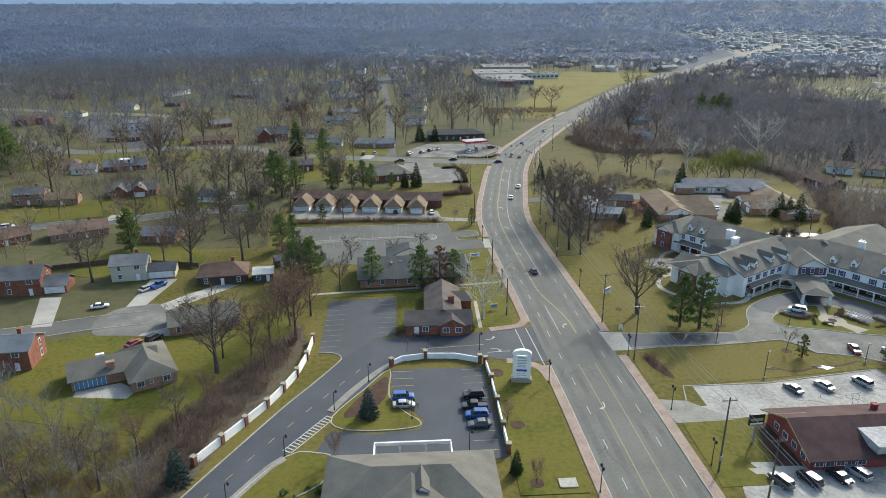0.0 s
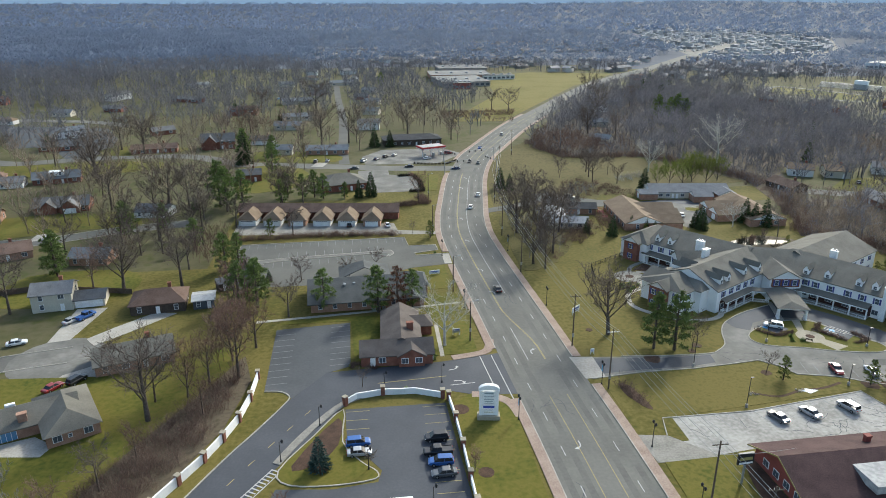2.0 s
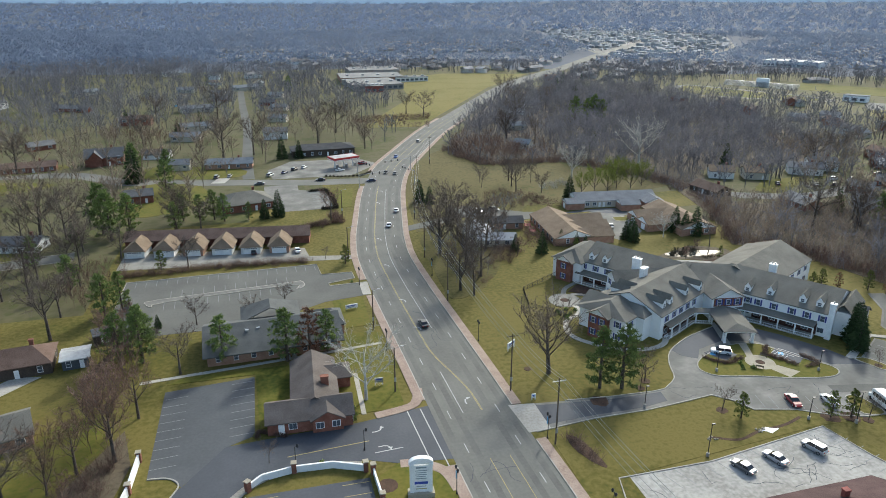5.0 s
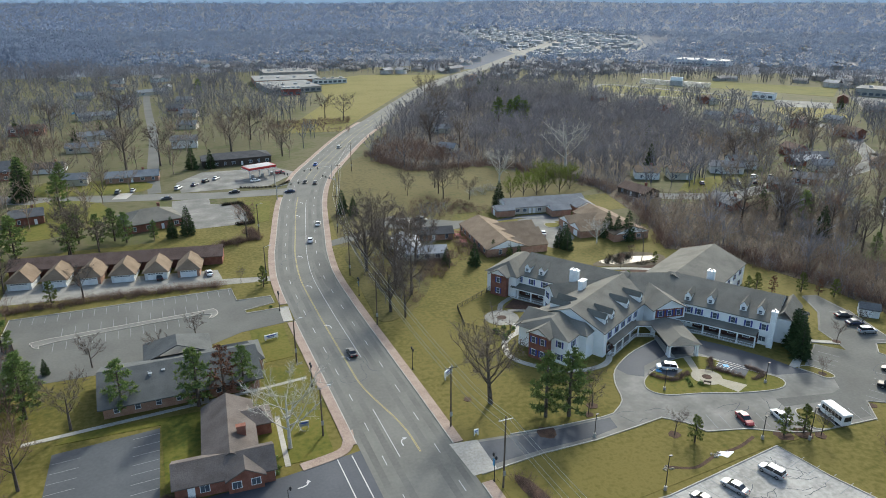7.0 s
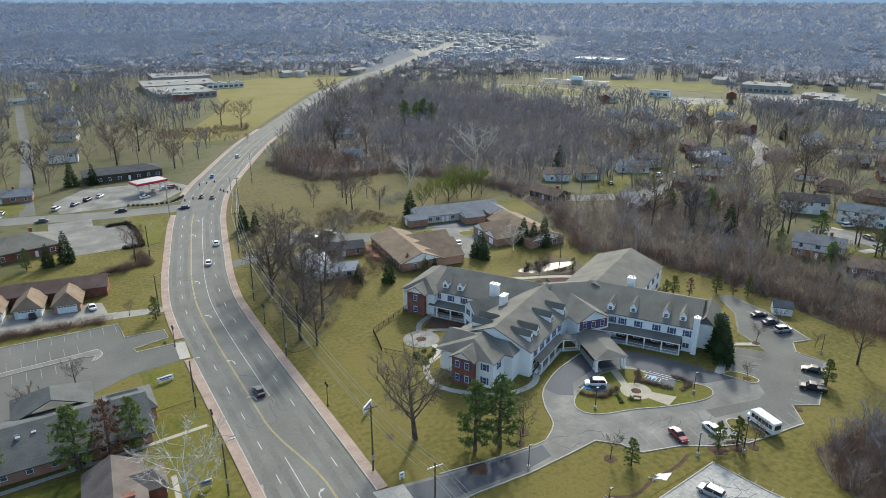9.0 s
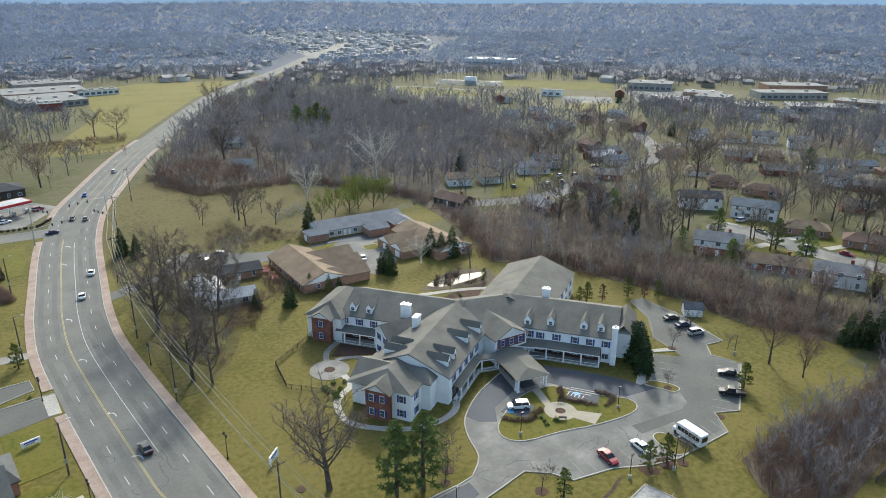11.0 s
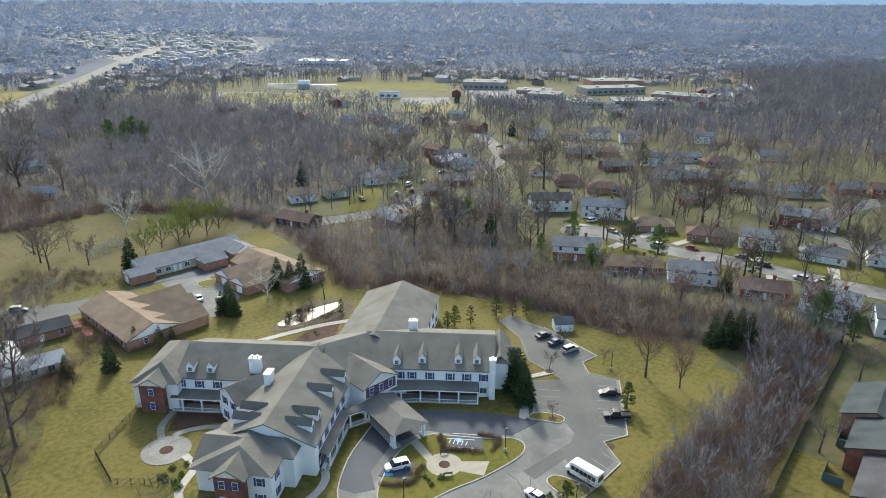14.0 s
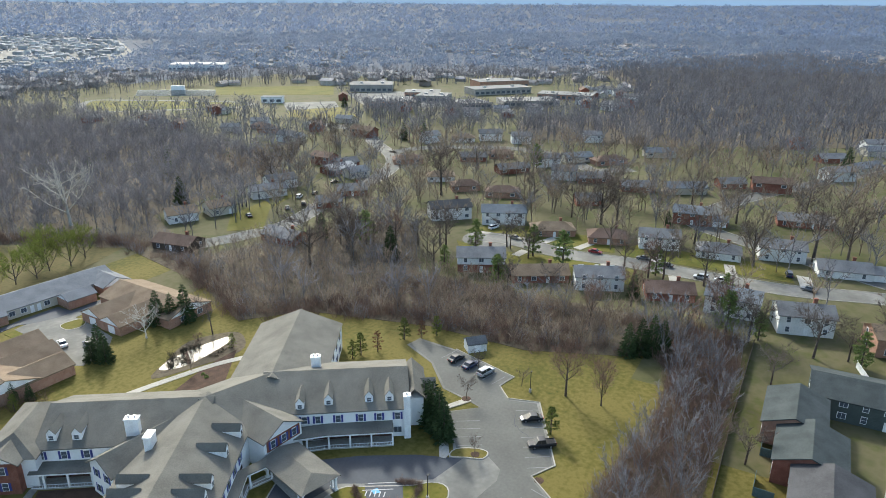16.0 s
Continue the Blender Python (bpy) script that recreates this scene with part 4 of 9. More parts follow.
# ---- the care home ----
home = base("care_home", pose(0, 0, 0), "large white two-storey care home with grey shingle roofs", "building")
EAVE, RIDGE = 6.4, 10.2
# wings: origin, heading, length; in their frames x runs outwards and -y is the left side seen outwards
W_ = axis(109.7, 161, -0.864, -0.504)
N_ = axis(109.7, 161, -0.564, 0.826)
E_ = axis(123, 156.2, 0.57, -0.82)
X_ = axis(123, 156.2, 0.87, 0.49)
C_ = axis(109.7, 161, 13.3, -4.8)
for nm, m, x1, w, g in (("W", W_, 29.3, 9.2, (1,)), ("N", N_, 28, 8.8, (1,)), ("E", E_, 27.3, 9.6, (1,)), ("X", X_, 30, 9.8, (1,))):
    wall_part(home, SIDING, m, 0, x1, -w, w, EAVE, g, RIDGE - 0.05)
    roof_part(home, SHINGLE, m, -1.5, x1, w, EAVE, RIDGE, over=0.3)
wall_part(home, SIDING, C_, -2, 16, -9.2, 9.2, EAVE)
roof_part(home, SHINGLE, C_, -1, 15, 9.4, EAVE, RIDGE, over=0.3)
# end block and brick bay of the west wing (its front is +y of W_)
wall_part(home, SIDING, W_, 29, 36.0, -10.2, -4.8, EAVE - 0.1)
wall_part(home, SIDING, W_, 29, 38.2, -5, 4.5, EAVE - 0.15)
wall_part(home, SIDING, W_, 29, 32.9, 4, 6.5, EAVE - 0.15)
roof_part(home, SHINGLE, W_ @ pose(0, -2.7, 0), 25, 38.2, 7.2, EAVE - 0.15, 8.55, 0, 4.6, over=0.3)
roof_part(home, SHINGLE, W_ @ pose(31.5, -2.8, 0, 0, 0, -90), 0, 7.4, 4.5, EAVE - 0.1, 8.5, over=0.3)
roof_part(home, SHINGLE, W_ @ pose(29.9, 0, 0, 0, 0, 90), 0, 6.5, 3.0, EAVE - 0.12, 7.9, 0, 3.0, over=0.25)
wall_part(home, BRICK, W_, 37.6, 39.8, -5.0, 0.2, EAVE - 0.1, name="brick_bay", label="red brick bay")
wall_part(home, TRIM, W_, 38.3, 39.7, -4.9, 0.1, EAVE + 0.02, (1,), 8.0, EAVE - 0.3, name="gable")
roof_part(home, SHINGLE, W_ @ pose(0, -2.4, 0), 33.5, 39.8, 2.75, EAVE - 0.02, 8.1)
for y in (-3.6, -1.2):
    for z in (1.6, 4.85):
        window(home, W_ @ pose(39.82, y, z, 0, 0, 90), WIN, True)
for z in (1.6, 4.85):
    window(home, W_ @ pose(38.22, 2.4, z, 0, 0, 90), WIN, True)
    window(home, W_ @ pose(35.6, 4.52, z, 0, 0, 180), WIN, True)
# end block and brick bay of the north wing (the courtyard is its +y side)
wall_part(home, SIDING, N_, 27, 36.5, -7, 11, EAVE - 0.1)
roof_part(home, SHINGLE, N_ @ pose(31.8, 2, 0, 0, 0, 90), -9, 9, 4.8, EAVE - 0.1, 8.8, 4.5, 4.5)
wall_part(home, BRICK, N_, 29.4, 34.4, 10.4, 12.6, EAVE - 0.1, name="brick_bay", label="red brick bay")
wall_part(home, TRIM, N_ @ pose(31.9, 0, 0, 0, 0, 90), 11.6, 12.55, -2.5, 2.5, EAVE + 0.02, (1,), 8.0, EAVE - 0.3, name="gable")
roof_part(home, SHINGLE, N_ @ pose(31.9, 0, 0, 0, 0, 90), 6, 12.7, 2.75, EAVE - 0.02, 8.1)
for z in (1.6, 4.85):
    window(home, N_ @ pose(31.9, 12.62, z, 0, 0, 180), WIN, True)
for x in (19.2, 23.1, 27.1):
    window(home, N_ @ pose(x, 8.82, 4.95, 0, 0, 180), WIN, True)
for x in (12, 16, 20, 24):
    window(home, N_ @ pose(x, 8.82, 1.5, 0, 0, 180), WINW)
# cross block towards the courtyard
K_ = axis(104, 162.6, -15, 1.6)
wall_part(home, SIDING, K_, 0, 15, -3.6, 3.6, EAVE, (1,), 8.5)
roof_part(home, SHINGLE, K_, -2, 15.1, 3.6, EAVE, 8.6)
for y in (-1.6, 1.6):
    for z in (1.6, 4.85):
        window(home, K_ @ pose(15.02, y, z, 0, 0, 90), WIN, True)
# windows of the two front wings
for x in (11.8, 15.4, 19, 22.6, 26.4):
    window(home, W_ @ pose(x, 9.22, 4.9, 0, 0, 180), WIN, True)
    window(home, W_ @ pose(x, 9.22, 1.6, 0, 0, 180), WINW)
for x in (7.0, 9.6, 13.5, 17.9, 21.5, 25.1):
    window(home, E_ @ pose(x, -9.62, 4.75, 0, 0, 0), WIN, True)
    window(home, E_ @ pose(x, -9.62, 1.6, 0, 0, 0), WINW)
for x in (6, 11, 16, 21, 26):
    for z in (1.6, 4.85):
        window(home, X_ @ pose(x, -9.82, z, 0, 0, 0), WIN, True)
        window(home, X_ @ pose(x, 9.82, z, 0, 0, 180), WIN, True)
for y in (-5, 5):
    for z in (1.6, 4.85):
        window(home, X_ @ pose(30.02, y, z, 0, 0, 90), WIN, True)
        window(home, E_ @ pose(27.32, y, z, 0, 0, 90), WIN, True)
wall_part(home, SIDING, E_, 27, 30.5, -6.2, 6, EAVE - 0.1)
roof_part(home, SHINGLE, E_ @ pose(28.7, 0, 0, 0, 0, 90), -6.2, 6, 2.2, EAVE, 8.6, 0, 0)
wall_part(home, SIDING, E_, 30.2, 33, -3.4, 3.4, EAVE - 1.2)
roof_part(home, SHINGLE, E_, 30.2, 33, 3.4, EAVE - 1.2, 7.2)
# entrance gable with its brick face
P_ = axis(113.6, 152, -0.14, -0.99)
wall_part(home, SIDING, P_, -4, 7.6, -4.4, 4.4, EAVE, (1,), 8.7)
roof_part(home, SHINGLE, P_, -5, 7.7, 4.4, EAVE, 8.8)
wall_part(home, BRICK, P_, 7.5, 7.72, -3.9, 3.9, 6.2, z0=3.9, name="brick_face", label="red brick panel")
for y in (-2.5, 0, 2.5):
    window(home, P_ @ pose(7.74, y, 5.1, 0, 0, 90), WIN, True)
# canopy over the drive
Q_ = axis(110.6, 143.6, -0.28, -0.96)
roof_part(home, SHINGLE, Q_, 0, 12.6, 3.7, 3.35, 4.3, 0, 3.0, 0.4, "canopy", "shingled entrance canopy roof")
bm = bmesh.new()
box(bm, 0.2, -3.6, 2.95, 12.5, -3.3, 3.4)
box(bm, 0.2, 3.3, 2.95, 12.5, 3.6, 3.4)
box(bm, 12.2, -3.6, 2.95, 12.5, 3.6, 3.4)
bmesh.ops.transform(bm, matrix=Q_, verts=bm.verts)
part("beam", bm, TRIM, home)
for x, y in ((12.2, -3.4), (12.2, 3.4), (11.2, -3.4), (11.2, 3.4), (0.8, -3.4), (0.8, 3.4)):
    bm = bmesh.new()
    box(bm, x - 0.22, y - 0.22, 0, x + 0.22, y + 0.22, 2.95)
    box(bm, x - 0.32, y - 0.32, 0, x + 0.32, y + 0.32, 0.5)
    box(bm, x - 0.3, y - 0.3, 2.75, x + 0.3, y + 0.3, 2.95)
    bmesh.ops.transform(bm, matrix=Q_, verts=bm.verts)
    part("column", bm, TRIM, home)
sheet("pavement_home", [tuple((Q_ @ Vector(p)).xy) for p in ((1, -3.2, 0), (12.6, -3.6, 0), (12.6, -2, 0), (1, -2, 0))], 0.13, CONC, "concrete step under the canopy", "pavement")


def porch(line, m, depth):
    """A flat-pitched porch on posts along a line in the frame m, from its wall towards d."""
    pts = [(m @ Vector((x, y, 0))).xy for x, y in line]
    outer = [tuple(p) for p in pts]
    inner = offset(outer, depth)
    bm = bmesh.new()
    n = len(outer)
    for i in range(n - 1):
        a, b, c, d = outer[i], outer[i + 1], inner[i + 1], inner[i]
        top = [bm.verts.new((*a, 3.3)), bm.verts.new((*b, 3.3)), bm.verts.new((*c, 3.75)), bm.verts.new((*d, 3.75))]
        low = [bm.verts.new((v.co.x, v.co.y, v.co.z - 0.15)) for v in top]
        bm.faces.new(top)
        bm.faces.new(low[::-1])
        for k in range(4):
            bm.faces.new((top[k], top[(k + 1) % 4], low[(k + 1) % 4], low[k]))
    part("porch_roof", bm, SHINGLE, home, "shingled porch roof")
    bm = bmesh.new()
    ribbon(bm, outer, 0.02, 0.3, 2.85, 3.28)
    part("beam", bm, TRIM, home)
    bm = bmesh.new()
    ribbon(bm, outer, 0.1, 0.2, 0.85, 0.95)
    ribbon(bm, outer, 0.1, 0.2, 0.2, 0.28)
    for x, y, h in along(outer, 0.55):
        box(bm, x - 0.02, y - 0.02, 0.2, x + 0.02, y + 0.02, 0.9, pose(*(Vector(offset([(x, y), (x + math.cos(radians(h)), y + math.sin(radians(h)))], 0.15)[0]) - Vector((x, y))), 0))
    part("railing", bm, TRIM, home)
    bm = bmesh.new()
    ribbon(bm, outer, 0.0, depth, -0.1, 0.2)
    part("porch_floor", bm, CONC, home)
    for x, y, h in along(outer, 4.1, 0.1):
        bm = bmesh.new()
        box(bm, -0.16, 0.0, 0.1, 0.16, 0.32, 2.9)
        bmesh.ops.transform(bm, matrix=pose(x, y, 0, 0, 0, h) @ pose(0, -0.32, 0), verts=bm.verts)
        part("post", bm, TRIM, home)


porch([(27.4, 11.0), (14.3, 11.0), (11.4, 14.6)][::-1], W_, 1.9)
porch([(5.0, -13.7), (11.2, -12.8), (24.1, -12.8)][::-1], E_, 3.2)
porch([(28.4, 11.8), (17.6, 11.8)][::-1], N_, 3.0)


# wall panels behind the porches, coloured dark to give the shade there
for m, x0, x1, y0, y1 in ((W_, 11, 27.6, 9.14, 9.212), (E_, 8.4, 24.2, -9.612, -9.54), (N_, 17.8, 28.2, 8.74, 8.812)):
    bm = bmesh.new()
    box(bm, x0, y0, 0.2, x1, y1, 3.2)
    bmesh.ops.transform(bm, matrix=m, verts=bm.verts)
    part("porch_wall", bm, PORCHBRICK, home, "brick wall under the porch, darkened with painted shade")


def dormer(m, big=1.0):
    """A small gabled dormer that looks towards -y."""
    d = base("dormer", m @ Matrix.Scale(1.3, 4), "", "")
    d.parent = home
    for k in ("label", "category"):
        if k in d:
            del d[k]
    wall_part(d, TRIM, pose(0, 0, 0, 0, 0, -90), -3.3, 0, -0.62, 0.62, 1.25, (1,), 2.1, -0.7)
    bm = bmesh.new()
    gable_prism(bm, pose(0, 0, 0, 0, 0, -90), -3.9, 0.03, 0.62, 1.27, 2.1, 0.07, 0.07)
    part("dormer_roof", bm, SHINGLE, d)
    window(d, pose(0, -0.02, 0.6), WINS)


for x, s, y, z in ((7.6, 1, 8.6, 6.75), (13.8, 1, 7.8, 7.0), (22, 1, 7.7, 7.0), (25.6, 1, 7.7, 7.0), (22.2, -1, 7.3, 7.15), (25.6, -1, 7.3, 7.15)):
    dormer(W_ @ pose(x, y * s, z, 0, 0, 180 if s > 0 else 0))
for x, y, z in ((6.2, -8.8, 6.6), (11.7, -8.2, 6.85), (19.6, -8, 6.95), (23.6, -8, 6.95)):
    dormer(E_ @ pose(x, y, z, 0, 0, 0))
for x in (21, 25.4):
    dormer(N_ @ pose(x, 7.5, 6.95, 0, 0, 180))


def chimney(parent, m, w, d, h, mat=TRIM, pots=2, name="chimney"):
    bm = bmesh.new()
    box(bm, -w / 2, -d / 2, -2.5, w / 2, d / 2, h - 0.1)
    box(bm, -w / 2 - 0.1, -d / 2 - 0.1, h - 0.25, w / 2 + 0.1, d / 2 + 0.1, h)
    bmesh.ops.transform(bm, matrix=m, verts=bm.verts)
    c = part(name, bm, mat, parent)
    for k in range(pots):
        bm = bmesh.new()
        tube(bm, (0, 0, h), (0, 0, h + 0.4), 0.16, 0.13, 8)
        tube(bm, (0, 0, h + 0.42), (0, 0, h + 0.5), 0.22, 0.22, 8)
        bmesh.ops.transform(bm, matrix=m @ pose((k - (pots - 1) / 2) * w * 0.45, 0, 0), verts=bm.verts)
        part("flue", bm, GREYM, c)


chimney(home, axis(97.8, 166.6, -0.564, 0.826) @ pose(0, 0, 8.4), 2.4, 1.3, 2.3)
chimney(home, axis(96.2, 160, -0.864, -0.504) @ pose(0, 0, 8.2), 2.4, 1.3, 2.3, TRIM, 0)
chimney(home, axis(131.2, 151.6, 0.57, -0.82) @ pose(0, 0, 9), 1.9, 1.2, 2.3)
chimney(home, E_ @ pose(27.0, -9.9, 2.2), 1.3, 1.3, 7.4, TRIM, 1)

# ---- houses ----
def house(x, y, turn, length, depth, h=2.7, rise=2.0, hip=False, wall=BRICK, roof=SH_GREY, label="", garage=0, chim=True, gable_front=False, storey2=None, shutters=None, name="house", cat="house"):
    """A house whose front looks towards -y of its frame; garage: length of a lower wing at its +x end."""
    r = base(name, pose(x, y, 0, 0, 0, turn), label, cat)
    lx = length / 2
    m0 = pose(0, 0, 0)
    wall_part(r, wall, m0, -lx, lx, -depth / 2, depth / 2, h, () if hip else (0, 1), h + rise - 0.05)
    set_back = depth / 2 * 0.9 if hip else 0
    roof_part(r, roof, m0, -lx, lx, depth / 2, h, h + rise, set_back, set_back)
    if storey2 is not None:
        wall_part(r, storey2, m0, -lx - 0.05, lx + 0.05, -depth / 2 - 0.05, depth / 2 + 0.05, h - 0.02, z0=2.7, name="upper_wall")
    if gable_front:
        g = pose(-lx * 0.45, 0, 0, 0, 0, -90)
        wall_part(r, wall, g, 0, depth / 2 + 1.6, -depth * 0.28, depth * 0.28, h, (1,), h + rise * 0.8)
        roof_part(r, roof, g, 0, depth / 2 + 1.7, depth * 0.28, h, h + rise * 0.85)
    n = max(2, int(length / 4))
    floors = [1.5] if h < 4 else [1.5, 4.2]
    for z in floors:
        for i in range(n):
            xx = -lx + (i + 0.5) * length / n
            for s in (-1, 1):
                if gable_front and s < 0 and abs(xx + lx * 0.45) < depth * 0.3:
                    continue
                if s < 0 and i == n // 2 and z < 2:
                    bm = bmesh.new()
                    box(bm, xx - 0.5, -depth / 2 - 0.06, 0, xx + 0.5, -depth / 2 + 0.02, 2.1)
                    part("door", bm, TRIM, r)
                    continue
                window(r, pose(xx, s * (depth / 2 + (0.07 if storey2 is not None else 0.02)), z, 0, 0, 0 if s < 0 else 180), WINW if (i + (s > 0)) % 2 else WIN, shutters is not None and s < 0, None)
        for s in (-1, 1):
            window(r, pose(s * (lx + (0.07 if storey2 is not None else 0.02)), depth * 0.2, z, 0, 0, 90 * s), WIN)
    if garage:
        wall_part(r, wall, m0, lx, lx + garage, -depth / 2 + 0.6, depth / 2 - 1.2, 2.5, (1,), 2.5 + rise * 0.7)
        roof_part(r, roof, m0 @ pose(0, -0.3, 0), lx - 0.5, lx + garage, depth / 2 - 0.9, 2.5, 2.5 + rise * 0.72)
        bm = bmesh.new()
        for k in range(4):
            box(bm, lx + 0.5, -depth / 2 + 0.52, 0.05 + k * 0.53, lx + garage - 0.5, -depth / 2 + 0.62, 0.53 + k * 0.53)
        part("garage_door", bm, TRIM, r)
    if chim:
        chimney(r, pose(lx * 0.4, depth * 0.12, h + rise * 0.6), 0.9, 0.7, rise * 0.4 + 1.1, BRICK, 0)
    return r


def by_front(x0, y0, x1, y1):
    """Centre of the front wall, its heading and length."""
    return (x0 + x1) / 2, (y0 + y1) / 2, math.degrees(math.atan2(y1 - y0, x1 - x0)), math.dist((x0, y0), (x1, y1))


def put_house(f, depth=8.5, **kw):
    x, y, turn, length = by_front(*f)
    c = pose(x, y, 0, 0, 0, turn) @ Vector((0, depth / 2, 0))
    return house(c.x, c.y, turn, length, depth, **kw)


WHITE = material("white_clapboard", [(0.58, 0.58, 0.56), (0.70, 0.70, 0.68), (0.76, 0.76, 0.74)], 0.3, 3, 0.7, 0.2)
CREAM = material("cream_siding", [(0.46, 0.42, 0.34), (0.56, 0.52, 0.43)], 0.3, 3, 0.7, 0.2)
DARKW = material("dark_wood_siding", [(0.055, 0.042, 0.035), (0.10, 0.078, 0.062)], 0.4, 4, 0.85, 0.4)
TEAL = material("teal_boards", [(0.06, 0.10, 0.105), (0.09, 0.14, 0.145)], 0.5, 4, 0.85, 0.3)
GREENW = material("dark_green_siding", [(0.045, 0.06, 0.055), (0.07, 0.088, 0.08)], 0.4, 4, 0.8, 0.3)
# west side
ranch = base("house", pose(-68, 105, 0), "low stone-brick house with grey hip roofs and a glazed sunroom", "house")
R1, R2 = pose(-5, 1.3, 0, 0, 0, 24), pose(6.5, -5.6, 0, 0, 0, 118.8)
wall_part(ranch, TANBRICK, R1, -8.6, 8, -4.3, 4.3, 2.7)
wall_part(ranch, TANBRICK, R2, 0.4, 17, -4.7, 4.7, 2.72)
roof_part(ranch, SHINGLE, R1, -8.6, 9, 4.3, 2.7, 4.9, 0, 0, 0.6)
roof_part(ranch, SHINGLE, R2, 0.4, 17, 4.7, 2.72, 5.1, 4.6, 4.6, 0.5)
BLUEGLASS = plain("blue_tinted_glass", (0.10, 0.24, 0.40), 0.15)
bm = bmesh.new()
box(bm, -8.0, -4.42, 0.2, -1.8, -4.3, 2.4)
bmesh.ops.transform(bm, matrix=R1, verts=bm.verts)
sunroom = part("sunroom", bm, BLUEGLASS, ranch, "blue-tinted sunroom glazing")
for k in range(8):
    bm = bmesh.new()
    box(bm, -8.04 + k * 0.885, -4.46, 0.1, -7.96 + k * 0.885, -4.4, 2.45)
    bmesh.ops.transform(bm, matrix=R1, verts=bm.verts)
    part("mullion", bm, TRIM, sunroom)
for y, k in ((-2.6, WINW), (0.6, WINS), (2.8, WINW)):
    window(ranch, R2 @ pose(0.38, y, 1.6, 0, 0, -90), k)
for x in (4, 9, 13.5):
    window(ranch, R2 @ pose(x, -4.72, 1.6, 0, 0, 0), WINW)
bm = bmesh.new()
box(bm, -3.2, 1.0, 4.2, -1.4, 1.8, 5.0)
bmesh.ops.transform(bm, matrix=R1, verts=bm.verts)
part("skylight", bm, TRIM, ranch)
chimney(ranch, R1 @ pose(-0.4, -3.2, 2.6), 1.6, 1.0, 2.3, TANBRICK, 0)
sheet("patio", [(-78, 96.6), (-66.4, 95.2), (-65.2, 98.6), (-70, 102), (-78.4, 99)], 0.05, CONC, "grey concrete patio behind a house", "patio")
put_house((-104, 108, -92.6, 109), 9, h=5.2, wall=BRICK, roof=SH_BLUE, label="two-storey brick house with a blue-grey roof")
put_house((-122.7, 152, -111.5, 153.3), 9, h=5.2, rise=2.6, wall=BRICK, roof=SH_GREY, label="two-storey red brick house with white columns", garage=6.5)
put_house((-95, 161.5, -85, 163), 8.5, h=5.2, wall=CREAM, roof=SH_GREY, label="cream two-storey house with an attached garage", garage=8)
put_house((-68, 156.5, -54, 158.3), 10, h=3.0, rise=2.4, wall=DARKW, roof=SH_BROWN, label="dark timber house with a brown roof", hip=True)
put_house((-52, 158.6, -46.5, 159.4), 6, h=2.6, rise=0.5, wall=GLASS, roof=PALEROOF, label="white flat-roofed glazed porch beside a house", chim=False)
put_house((-66, 124, -50, 129.6), 10, rise=2.3, wall=TANBRICK, roof=SHINGLE, label="low brick house behind a bare tree")
put_house((-135, 259.3, -115, 262.5), 10, rise=2.8, gable_front=True, wall=BRICK, roof=SH_GREY, label="brick ranch house with steep front gables", garage=0)
gr = [o for o in scene.objects if o.get("label") == "brick ranch house with steep front gables"][0]
G2 = pose(3.4, 0, 0, 0, 0, -90)
wall_part(gr, BRICK, G2, 0, 7.4, -3.6, 3.6, 2.7, (1,), 5.2)
roof_part(gr, SH_GREY, G2, 0, 7.5, 3.6, 2.7, 5.3)
bm = bmesh.new()
for k in range(4):
    box(bm, 1.0, -7.5, 0.05 + k * 0.53, 5.8, -7.38, 0.53 + k * 0.53)
part("garage_door", bm, TRIM, gr)
put_house((-155.4, 307.7, -136, 312.5), 9, rise=2.6, wall=BRICK, roof=SH_BLUE, label="brick house with a white dormer")
dh = [o for o in scene.objects if o.get("label") == "brick house with a white dormer"][0]
wall_part(dh, TRIM, pose(0, 0, 0), -3.2, 3.2, -3.4, 0.6, 5.5, z0=3.6, name="dormer")
for x in (-1.8, 1.8):
    window(dh, pose(x, -3.42, 4.6), WIN)
put_house((-169, 248.5, -156.8, 250.2), 9, h=4.6, wall=TANBRICK, roof=SH_GREY, label="split-level tan brick house with grey roof")
put_house((-131, 200, -114, 208), 9, rise=2.2, wall=TANBRICK, roof=SH_BROWN, label="low house with a dark brown roof")
put_house((-150, 192, -139, 203), 9, rise=2.2, wall=BRICK, roof=SH_BROWN, label="brown-roofed low brick house by a street")
put_house((-94.5, 380.6, -76.2, 382.8), 11, h=4.6, rise=3.8, gable_front=True, wall=BRICK, roof=SH_GREY, label="tall red brick house with steep gables")
put_house((-62.3, 301.2, -51.4, 302.9), 8, h=3.4, wall=BRICK, roof=SH_GREY, label="small two-storey red brick house among trees")
put_house((-34.4, 359.3, -11.5, 357.7), 9, wall=TANBRICK, roof=SH_BLUE, label="long low house with a blue-grey roof")
put_house((-131, 373, -107, 376.3), 9, wall=BRICK, roof=SH_BROWN, label="low brown house among trees")
put_house((-191.6, 426.2, -176, 433.6), 10, h=4.5, wall=WHITE, roof=SH_BLUE, label="white house with a blue-grey roof")
put_house((-69.4, 392.3, -55.4, 391.1), 9, wall=WHITE, roof=SH_DARK, label="white house with a dark roof")
put_house((-21, 277, -2, 282), 16, h=3.2, rise=3.2, hip=True, wall=BRICK, roof=SHINGLE, label="brick corner office with a broad hip roof", name="office", cat="office")
put_house((-99, 198, -87, 197), 9, wall=TANBRICK, roof=SH_BLUE, label="low house with a blue-grey roof behind bare trees")
